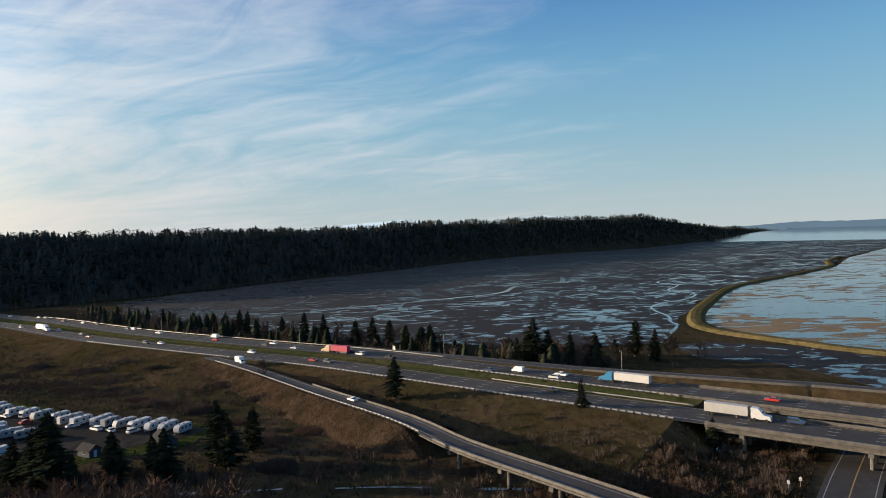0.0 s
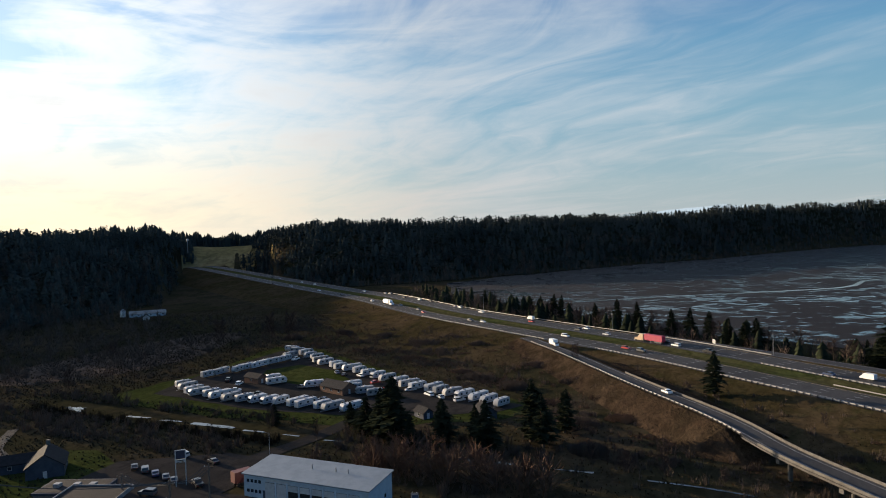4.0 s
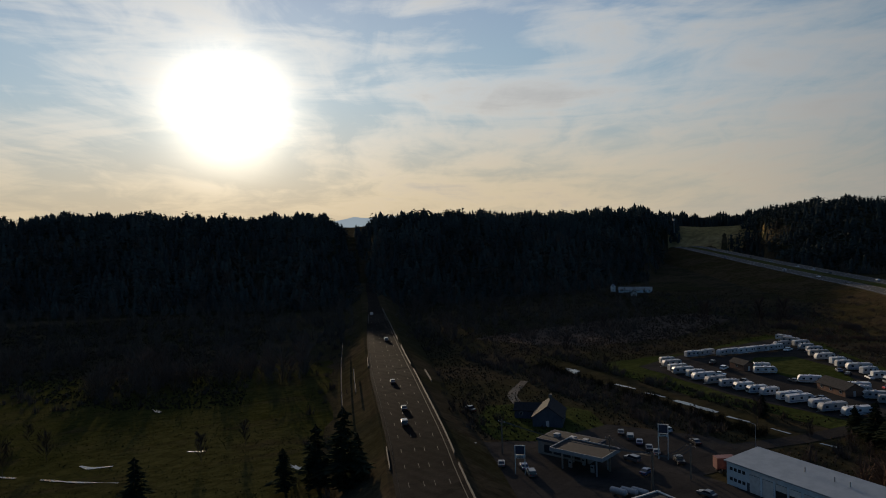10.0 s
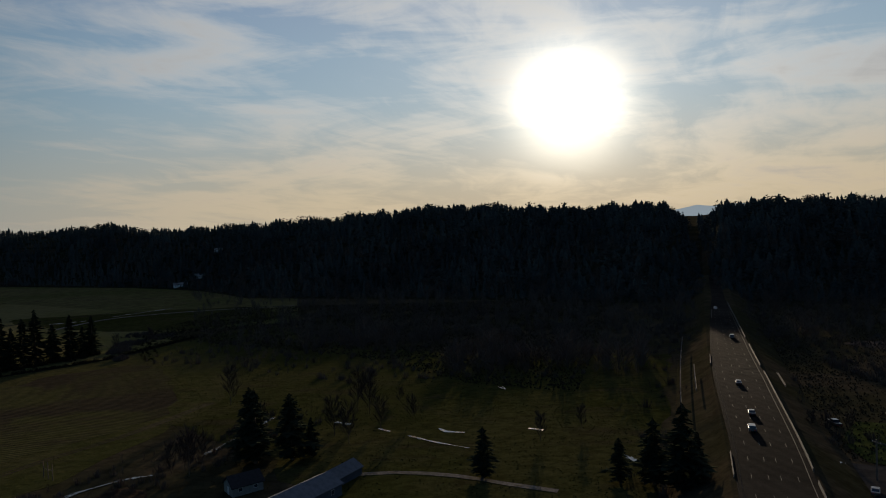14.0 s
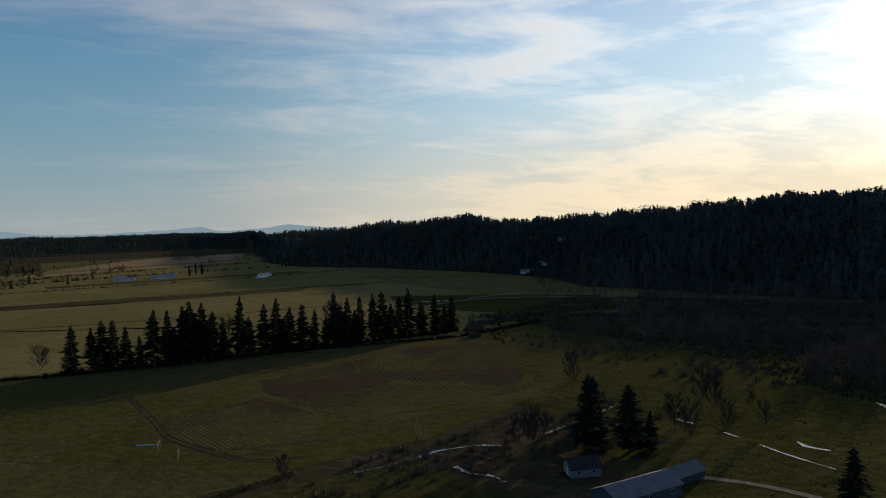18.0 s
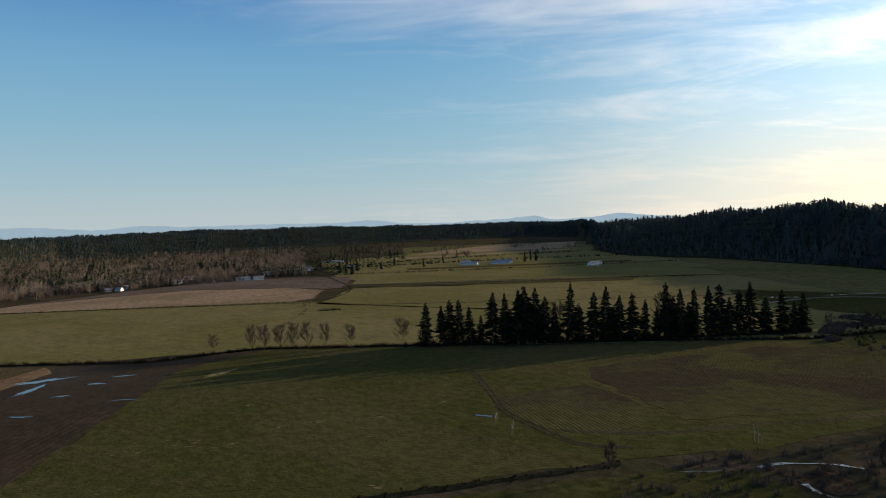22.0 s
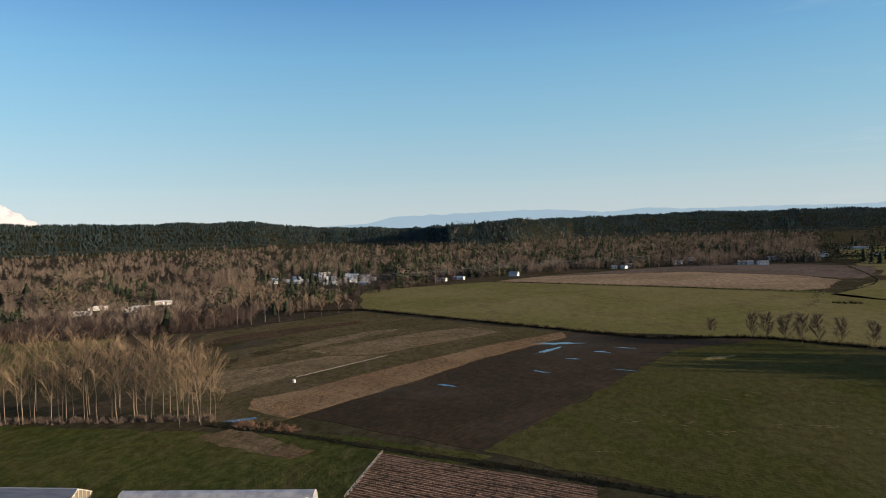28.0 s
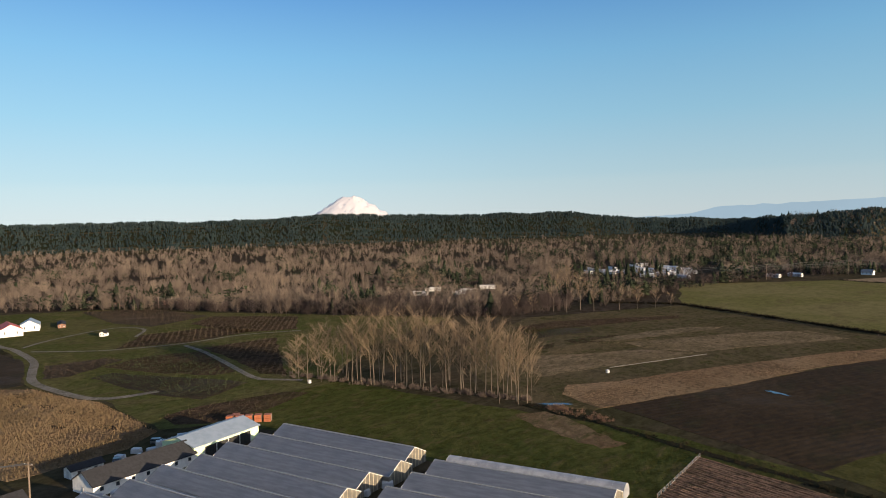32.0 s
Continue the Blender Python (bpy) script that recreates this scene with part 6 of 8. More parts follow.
brush_patches("row_end_brush", [(-385, -200, 14), (-410, -206, 14), (-432, -200, 12), (-360, -186, 8), (-445, -218, 10)], 70, 1.5, 4.2, BARE_DARK, "dark leafless brush at the end of the fir row", 95)
brush_patches("dry_grass_clumps", [(-190, 312, 8), (-160, 298, 7), (-62, 218, 5), (-118, 270, 6), (146, 266, 9), (158, 258, 9), (130, 272, 7), (70, 228, 6)], 150, 0.6, 1.4, leafy("dry_tan_grass", (0.10, 0.075, 0.045), (0.19, 0.14, 0.085)), "clumps of dry tan grass", 93)


# ---- vehicles ----
TYRE = plain("tyre_rubber", (0.02, 0.02, 0.02), (0.035, 0.035, 0.035), 6.0, 0.85)
GLASS = plain("dark_window_glass", (0.02, 0.025, 0.03), (0.03, 0.035, 0.04), 1.0, 0.12, bump=0.0)
LAMP_RED = plain("red_lamp_glass", (0.35, 0.02, 0.02), (0.3, 0.02, 0.02), 1.0, 0.3)
LAMP_CLEAR = plain("clear_lamp_glass", (0.75, 0.75, 0.72), (0.65, 0.65, 0.62), 1.0, 0.2)


def coat_paint(name, c, rough=0.35):
    return plain(name, c, tuple(v * 0.85 for v in c), 0.8, rough, bump=0.02, spread=0.05, coat=0.4)


CAR_PAINTS = [("white", (0.72, 0.72, 0.71)), ("silver", (0.42, 0.43, 0.44)), ("black", (0.018, 0.018, 0.02)), ("dark grey", (0.07, 0.075, 0.08)),
              ("red", (0.36, 0.025, 0.025)), ("dark blue", (0.03, 0.05, 0.11)), ("tan", (0.30, 0.25, 0.18))]
SHAPES = {  # outlines of body, window band and roof, in length and height
    "car": ([(-2.3, .32), (2.3, .32), (2.32, .62), (2.1, .84), (1.05, .96), (-1.85, 1.0), (-2.3, .88)], [(-1.75, .98), (1.1, .96), (.35, 1.42), (-1.15, 1.42)], [(-1.2, 1.42), (.4, 1.42), (.25, 1.5), (-1.05, 1.5)], 1.82),
    "suv": ([(-2.4, .4), (2.4, .4), (2.42, .8), (2.25, 1.05), (1.1, 1.15), (-2.35, 1.18)], [(-2.3, 1.17), (1.15, 1.13), (.5, 1.68), (-2.15, 1.68)], [(-2.2, 1.68), (.55, 1.68), (.35, 1.8), (-2.1, 1.8)], 1.95),
    "pickup": ([(-2.8, .5), (2.8, .5), (2.82, .9), (2.65, 1.12), (1.5, 1.2), (.95, 1.2), (-.95, 1.2), (-1.0, 1.15), (-2.8, 1.15)], [(-.95, 1.2), (1.5, 1.18), (.9, 1.74), (-.85, 1.74)], [(-.9, 1.74), (.95, 1.74), (.8, 1.86), (-.8, 1.86)], 2.0),
    "van": ([(-2.7, .4), (2.7, .4), (2.72, .9), (2.5, 1.15), (2.0, 1.3), (1.4, 2.1), (1.2, 2.3), (-2.65, 2.3)], [(1.3, 1.35), (2.05, 1.33), (1.5, 2.02), (1.3, 2.02)], [(-2.6, 2.3), (1.15, 2.3), (.95, 2.4), (-2.5, 2.4)], 2.0),
}


def vehicle(shape, colour, paint):
    body, band, roof, width = SHAPES[shape]
    top = anchor(shape if shape != "suv" else "car", "%s %s on its four wheels" % (colour, {"car": "sedan car", "suv": "tall estate car", "pickup": "pickup truck", "van": "delivery van"}[shape]),
                 {"car": "car", "suv": "car", "pickup": "pickup", "van": "van"}[shape], "%s cars of the valley" % colour)
    h = width / 2
    bm = prism(fresh(), body, -h, h)
    bmesh.ops.bevel(bm, geom=list(bm.edges), offset=0.07, segments=2, affect="EDGES")
    part("body", bm, paint, top)
    part("window_band", prism(fresh(), band, -h + 0.12, h - 0.12), GLASS, top, "dark glass windows")
    bm = prism(fresh(), roof, -h + 0.16, h - 0.16)
    part("roof", bm, paint, top)
    a, b = body[0][0] + 0.85, body[1][0] - 0.85
    r = 0.34 if shape == "car" else 0.4
    for x in (-h + 0.02, h - 0.24):
        for y in (a, b):
            part("wheel", tube(fresh(), (x, y, r), (x + 0.22, y, r), r, sides=12), TYRE, top, "black tyre")
    for x in (-h + 0.2, h - 0.55):
        part("headlight", box(fresh(), x, b + 0.78, 0.62, x + 0.35, b + 0.87, 0.78), LAMP_CLEAR, top, "clear headlight")
        part("tail_light", box(fresh(), x, a - 0.87, 0.66, x + 0.35, a - 0.78, 0.82), LAMP_RED, top, "red tail light")
    top.location = (0, 0, -400)
    return top


FLEET = {}
V_RNG = random.Random(8)
PAINTS = {n: coat_paint(n.replace(" ", "_") + "_car_paint", c) for n, c in CAR_PAINTS}


def park(shape, colour, x, y, z, heading):
    """heading: degrees to the left of +Y."""
    key = (shape, colour)
    m = pose(x, y, z, 0, 0, heading)
    if key not in FLEET:
        FLEET[key] = vehicle(shape, colour, PAINTS[colour])
        FLEET[key].matrix_basis = m
        return FLEET[key]
    return copy_thing(FLEET[key], m)


def heading_on(line, x, y):
    p, w, s = min(frames_of(line), key=lambda f: (f[0].x - x) ** 2 + (f[0].y - y) ** 2)
    off = (Vector((x, y, 0)) - Vector((p.x, p.y, 0))).dot(s)
    return math.degrees(math.atan2(-w.x, w.y)), p, s, off


LOOKS = [("car", "white"), ("car", "silver"), ("suv", "dark grey"), ("car", "black"), ("suv", "white"), ("pickup", "black"), ("car", "dark blue"), ("suv", "silver"), ("pickup", "white"), ("car", "red"), ("car", "dark grey")]


def on_road(line, spots, back=False, most=6.0, looks=None):
    for i, (x, y) in enumerate(spots):
        a, p, s, off = heading_on(line, x, y)
        c = p + s * max(-most, min(most, off))
        shape, colour = (looks or LOOKS)[i % len(looks or LOOKS)]
        park(shape, colour, c.x, c.y, p.z + 0.02, a + (180 if back else 0))


on_road(NEAR, [(-294, 496), (-234, 456), (-166, 402), (-103, 358), (-60, 327), (-54, 323), (38, 255), (105, 203), (-263, 472), (-306, 495), (-359, 532), (-412, 566), (-470, 600), (-226, 434), (-178, 403), (-520, 625), (-640, 690)], True, looks=[("car", "white"), ("car", "dark grey"), ("car", "white"), ("suv", "white"), ("car", "red"), ("suv", "dark grey"), ("car", "black"), ("suv", "dark blue"), ("car", "silver")])
on_road(FAR, [(-363, 572), (-330, 557), (-315, 550), (-289, 524), (-267, 509), (-249, 502), (-218, 475), (-208, 465), (-180, 439), (-136, 406), (-102, 382), (-95, 385), (-83, 369), (-50, 345), (-46, 350), (-39, 340), (-26, 326), (20, 293),
              (41, 278), (50, 278), (106, 234), (-431, 600), (-498, 640), (-561, 680), (-620, 720), (-590, 690), (-460, 615)])
on_road(FAR, [(27.5, 293.7), (-138, 417)], looks=[("van", "white")])
on_road(RAMP, [(-37, 251)], looks=[("car", "white")], most=1.2)
on_road(TOWN, [(-205, 82), (-190, 76), (-430, 152), (-240, 92), (-330, 124)], looks=[("car", "black"), ("suv", "dark grey"), ("car", "silver")])


def lorry(cab_c, box_c, label, trailer=14.0, sleeper=True):
    """Articulated lorry: tractor and box trailer."""
    top = anchor("semi_truck", label, "truck", "lorries on the freeway")
    cab = coat_paint("cab_paint", cab_c)
    hold = plain("trailer_skin", box_c, tuple(v * 0.88 for v in box_c), 0.5, 0.55, bump=0.03)
    part("trailer_box", box(fresh(), -1.3, -trailer - 1.0, 1.15, 1.3, -1.0, 4.05, 0.05), hold, top)
    part("trailer_frame", box(fresh(), -0.5, -trailer - 0.6, 0.85, 0.5, -1.0, 1.14), TYRE, top)
    part("landing_gear", box(fresh(), -0.8, -4.6, 0.2, 0.8, -4.4, 0.86), STEEL, top)
    bm = prism(fresh(), [(-0.2, 0.6), (5.4, 0.6), (5.5, 1.3), (5.3, 1.75), (3.4, 2.0), (2.7, 3.0), (1.9, 3.85), (-0.2, 3.9)], -1.2, 1.2)
    bmesh.ops.bevel(bm, geom=list(bm.edges), offset=0.1, segments=2, affect="EDGES")
    part("cab", bm, cab, top)
    part("windscreen", box(fresh(), -1.05, 2.75, 2.08, 1.05, 3.15, 2.78), GLASS, top, "dark windscreen")
    part("bumper", box(fresh(), -1.2, 5.35, 0.4, 1.2, 5.62, 0.85, 0.04), STEEL, top, "steel bumper")
    for x in (-1.25, 0.85):
        for y in (4.3, 0.9, -0.4, -trailer + 1.3, -trailer + 0.1):
            part("wheel", tube(fresh(), (x, y, 0.5), (x + 0.4, y, 0.5), 0.5, sides=12), TYRE, top, "black tyre")
    part("exhaust_stack", tube(fresh(), (1.1, 0.1, 1.2), (1.1, 0.1, 4.2), 0.09, sides=8), STEEL, top, "steel exhaust stack")
    return top


def put_on(top, line, x, y, back=False, dz=0.02):
    a, p, s, off = heading_on(line, x, y)
    c = p + s * max(-6.2, min(6.2, off))
    top.matrix_basis = pose(c.x, c.y, p.z + dz, 0, 0, a + (180 if back else 0))


put_on(lorry((0.55, 0.42, 0.28), (0.36, 0.014, 0.055), "semi truck with tan cab and crimson trailer", 11.0), FAR, -62, 355)
put_on(lorry((0.03, 0.16, 0.30), (0.38, 0.377, 0.37), "semi truck with blue cab and white trailer"), FAR, 64, 268)
put_on(lorry((0.50, 0.50, 0.50), (0.34, 0.338, 0.33), "all-white semi truck on the bridge", 13.0), NEAR, 93, 210, True)
put_on(lorry((0.70, 0.70, 0.70), (0.80, 0.78, 0.72), "white semi truck far along the freeway", 12.0), NEAR, -275, 473, True)


def box_truck(label, box_c=(0.78, 0.78, 0.76)):
    top = anchor("box_truck", label, "truck", "box trucks")
    w = coat_paint("white_box_paint", box_c)
    part("cargo_box", box(fresh(), -1.2, -4.0, 0.9, 1.2, 0.9, 3.3, 0.05), w, top)
    bm = prism(fresh(), [(0.95, 0.5), (2.9, 0.5), (2.95, 1.2), (2.4, 1.5), (1.9, 2.2), (0.95, 2.3)], -1.05, 1.05)
    bmesh.ops.bevel(bm, geom=list(bm.edges), offset=0.08, segments=2, affect="EDGES")
    part("cab", bm, w, top)
    part("windscreen", box(fresh(), -0.9, 1.95, 1.52, 0.9, 2.38, 2.12), GLASS, top, "dark windscreen")
    for x in (-1.15, 0.85):
        for y in (2.0, -2.6):
            part("wheel", tube(fresh(), (x, y, 0.42), (x + 0.3, y, 0.42), 0.42, sides=12), TYRE, top, "black tyre")
    return top


put_on(box_truck("white box truck on the freeway ramp"), RAMP, -100, 330, True)


# ---- trailer park ----
RV_WHITE = plain("trailer_shell", (0.33, 0.337, 0.35), (0.23, 0.237, 0.25), 0.5, 0.5, bump=0.02, spread=0.42)
RV_STRIPES = [plain("trailer_stripe", c, tuple(v * 0.8 for v in c), 1.0, 0.5) for c in ((0.30, 0.22, 0.15), (0.10, 0.14, 0.22), (0.25, 0.25, 0.26))]


def caravan(length, stripe, motor, label):
    """Travel trailer or motorhome, its length along Y."""
    top = anchor("motorhome" if motor else "travel_trailer", label, "camper", "campers of the trailer park")
    h = length / 2
    nose = [(-h, 0.55), (h - 0.4, 0.55), (h, 1.2), (h - 0.15, 2.2), (h - 0.8, 3.05), (-h + 0.3, 3.1), (-h, 2.8)]
    bm = prism(fresh(), nose, -1.23, 1.23)
    bmesh.ops.bevel(bm, geom=list(bm.edges), offset=0.12, segments=2, affect="EDGES")
    part("body", bm, RV_WHITE, top)
    for s in (-1, 1):
        x0, x1 = sorted((s * 1.225, s * 1.245))
        part("stripe", box(fresh(), x0, -h + 0.3, 1.0, x1, h - 0.5, 1.28), stripe, top, "coloured side stripe")
        for y in (-h + 1.2, -0.2, h - 2.0):
            part("window", box(fresh(), x0, y - 0.45, 1.65, x1, y + 0.45, 2.35), GLASS, top, "dark side window")
        for y in ((-0.9, 0.2) if not motor else (-h + 1.9, h - 1.3)):
            w0, w1 = sorted((s * 0.95, s * 1.2))
            part("wheel", tube(fresh(), (w0, y, 0.36), (w1, y, 0.36), 0.36, sides=12), TYRE, top, "black tyre")
    part("door", box(fresh(), 1.225, 0.75, 0.7, 1.25, 1.45, 2.5), RV_WHITE, top, "white entrance door")
    part("air_conditioner", box(fresh(), -0.4, -0.6, 3.06, 0.4, 0.5, 3.38, 0.06), RV_WHITE, top, "white roof air conditioner")
    part("roof_vent", box(fresh(), -0.2, h - 2.2, 3.04, 0.2, h - 1.8, 3.2), GLASS, top, "dark roof vent")
    part("awning", tube(fresh(), (1.3, -h + 0.8, 2.9), (1.3, h - 1.6, 2.9), 0.09, sides=8), stripe, top, "rolled awning")
    if motor:
        part("windscreen", box(fresh(), -1.0, h - 0.35, 1.45, 1.0, h + 0.02, 2.25), GLASS, top, "dark windscreen")
    else:
        bm = tube(fresh(), (-0.6, h - 0.4, 0.55), (0, h + 1.1, 0.5), 0.06)
        tube(bm, (0.6, h - 0.4, 0.55), (0, h + 1.1, 0.5), 0.06)
        part("hitch", bm, STEEL, top, "steel hitch")
    top.location = (0, 0, -450)
    return top


RVS = [caravan(8.5, RV_STRIPES[0], False, "white travel trailer with a brown stripe"), caravan(7.0, RV_STRIPES[2], False, "short white travel trailer with grey stripe"), caravan(9.8, RV_STRIPES[1], False, "long white trailer with blue stripe"),
       caravan(9.0, RV_STRIPES[0], True, "white motorhome with a brown stripe"), caravan(7.6, RV_STRIPES[1], True, "white motorhome with a blue stripe")]
RV_USED = set()


def camp(spots, heading, shake=11.0):
    for x, y in spots:
        i = V_RNG.randrange(len(RVS))
        m = pose(x + V_RNG.uniform(-1.1, 1.1), y + V_RNG.uniform(-1.1, 1.1), 0.12, 0, 0, heading + V_RNG.uniform(-shake, shake) + V_RNG.choice((0, 180)))
        if i in RV_USED:
            copy_thing(RVS[i], m)
        else:
            RV_USED.add(i)
            RVS[i].matrix_basis = m


camp([(-233, 221), (-227, 217), (-220, 214), (-214, 212), (-208, 211), (-202, 210), (-196, 209.5), (-190, 209.5), (-184, 210), (-178, 210.5), (-172, 211), (-166, 211.5), (-160, 211.5), (-154, 211.5), (-148, 211.5), (-142, 212)], -14, 8.0)
camp([(-228, 302), (-221, 297), (-215, 292), (-208, 287), (-201, 283), (-194, 279), (-187, 276), (-181, 273.5), (-174, 271), (-167, 267), (-160, 263), (-153, 260), (-146, 257), (-139, 255), (-133, 252), (-127, 251), (-121, 248), (-115, 246),
      (-109, 244.5), (-103, 242), (-97, 240), (-91, 236.5)], -24, 8.0)
camp([(-238, 240), (-236, 247), (-233, 254), (-231.5, 260), (-230, 266), (-229.5, 272), (-229, 278), (-229, 284), (-232, 292)], -6, 9.0)
camp([(-198, 238), (-203, 242.5), (-178, 240), (-162, 243), (-157, 240), (-150, 237), (-144, 234)], -38, 9.0)
camp([(-236, 306), (-242, 308)], -80)
for i, (x, y, a) in enumerate([(-170, 264, 60), (-178, 263, 20), (-184, 266, 50), (-156, 254, -30), (-135, 247, -40), (-124, 242, 60), (-109, 238, -30), (-182, 236, 80), (-168, 238, 70), (-222, 236, 30), (-224, 287, 10), (-205, 222, -60),
                               (-192, 220, 110), (-160, 221, 100), (-145, 247, -40), (-118, 240, 50), (-212, 232, 20)]):
    park(*LOOKS[(i * 3) % len(LOOKS)], x, y, 0.12, a)


# ---- buildings ----
FAR_ROOF = plain("grey_metal_roof", (0.21, 0.205, 0.195), (0.15, 0.147, 0.14), 0.5, 0.85)
ROOF_GREY = plain("grey_roofing", (0.024, 0.024, 0.026), (0.017, 0.017, 0.018), 1.2, 0.95, bump=0.1)
SHED_ROOF = plain("dull_tin_roof", (0.085, 0.092, 0.105), (0.06, 0.066, 0.076), 0.8, 0.85)
ROOF_PALE = plain("pale_metal_roof", (0.19, 0.22, 0.245), (0.15, 0.18, 0.205), 0.4, 0.5, metal=0.1, bump=0.08)
WALL_WHITE = plain("white_siding", (0.58, 0.57, 0.54), (0.48, 0.47, 0.45), 0.8, 0.75)
WALL_BLUE = plain("pale_blue_block_wall", (0.40, 0.46, 0.50), (0.34, 0.39, 0.43), 0.7, 0.75)
WALL_GREY = plain("grey_blue_siding", (0.060, 0.066, 0.082), (0.045, 0.051, 0.065), 0.9, 0.9)
# Darker whites for sides out of the sun: the shade is put into the colour.
STATION_WALL = plain("dull_cream_wall", (0.20, 0.19, 0.17), (0.15, 0.145, 0.13), 0.8, 0.8)
STATION_TRIM = plain("weathered_pale_fascia", (0.20, 0.205, 0.215), (0.15, 0.155, 0.165), 1.0, 0.75)
WALL_GREEN = plain("pale_green_siding", (0.46, 0.56, 0.36), (0.40, 0.49, 0.31), 0.7, 0.75)
WALL_BROWN = plain("brown_siding", (0.17, 0.09, 0.06), (0.12, 0.07, 0.05), 0.9, 0.8)
# Near-black for flat sheets that show the shade inside openings, and for sign bars.
DARK_OPENING = plain("dark_interior", (0.02, 0.02, 0.02), (0.03, 0.028, 0.026), 1.0, 0.9)
TRIM_WHITE = plain("white_trim", (0.44, 0.43, 0.41), (0.36, 0.35, 0.335), 1.0, 0.7)
ORANGE = plain("orange_paint", (0.24, 0.072, 0.026), (0.17, 0.052, 0.022), 1.5, 0.7)
WRAP = plain("white_plastic_wrap", (0.34, 0.34, 0.34), (0.27, 0.275, 0.285), 2.0, 0.5, bump=0.6)


def gable(name, sx, sy, eave, ridge, wall_mat, roof_mat, label, category="house", group="", over=0.4, windows=3, doors=1):
    """A house with a ridge along its y side: walls, two roof slopes, windows and door on both long sides."""
    top = anchor(name, label, category, group)
    hx, hy = sx / 2, sy / 2
    bm = fresh()
    a = [bm.verts.new(p) for p in ((-hx, -hy, -0.3), (hx, -hy, -0.3), (hx, -hy, eave), (0, -hy, ridge), (-hx, -hy, eave))]
    b = [bm.verts.new((v.co.x, hy, v.co.z)) for v in a]
    bm.faces.new(a), bm.faces.new(b[::-1])
    for i in range(5):
        j = (i + 1) % 5
        bm.faces.new((a[j], a[i], b[i], b[j]))
    part("wall", bm, wall_mat, top)
    k = (ridge - eave) / hx
    for s in (-1, 1):
        bm = fresh()
        lo = (s * (hx + over), eave - k * over)
        for y in (-hy - over, hy + over):
            for x, z in ((0, ridge + 0.02), lo, (lo[0], lo[1] + 0.2), (0, ridge + 0.24)):
                bm.verts.new((x, y, z))
        bm.verts.ensure_lookup_table()
        v = list(bm.verts)
        for q in ((0, 1, 2, 3), (7, 6, 5, 4), (0, 4, 5, 1), (1, 5, 6, 2), (2, 6, 7, 3), (3, 7, 4, 0)):
            bm.faces.new([v[i] for i in q])
        bmesh.ops.recalc_face_normals(bm, faces=bm.faces)
        part("roof_slope", bm, roof_mat, top)
        for i in range(windows):
            y = -hy + sy * (i + 0.5) / windows
            x0, x1 = sorted((s * (hx - 0.02), s * (hx + 0.05)))
            w = part("window", box(fresh(), x0, y - 0.55, eave * 0.42, x1, y + 0.55, eave * 0.82), TRIM_WHITE, top)
            x0, x1 = sorted((s * (hx + 0.03), s * (hx + 0.07)))
            part("pane", box(fresh(), x0, y - 0.45, eave * 0.42 + 0.1, x1, y + 0.45, eave * 0.82 - 0.1), GLASS, w, "dark pane")
    for i in range(doors):
        part("door", box(fresh(), -0.5 + i * 2, -hy - 0.06, 0, 0.5 + i * 2, -hy + 0.02, 2.05), TRIM_WHITE, top, "white door")
    for x in (-hx * 0.5, hx * 0.5):
        w = part("window", box(fresh(), x - 0.4, hy - 0.02, eave * 0.35, x + 0.4, hy + 0.05, eave * 0.85), TRIM_WHITE, top)
        part("pane", box(fresh(), x - 0.3, hy + 0.03, eave * 0.35 + 0.1, x + 0.3, hy + 0.07, eave * 0.85 - 0.1), GLASS, w, "dark pane")
    return top


def set_at(top, x, y, heading, z=None):
    top.matrix_basis = pose(x, y, float(land(x, y)) if z is None else z, 0, 0, heading)
    return top


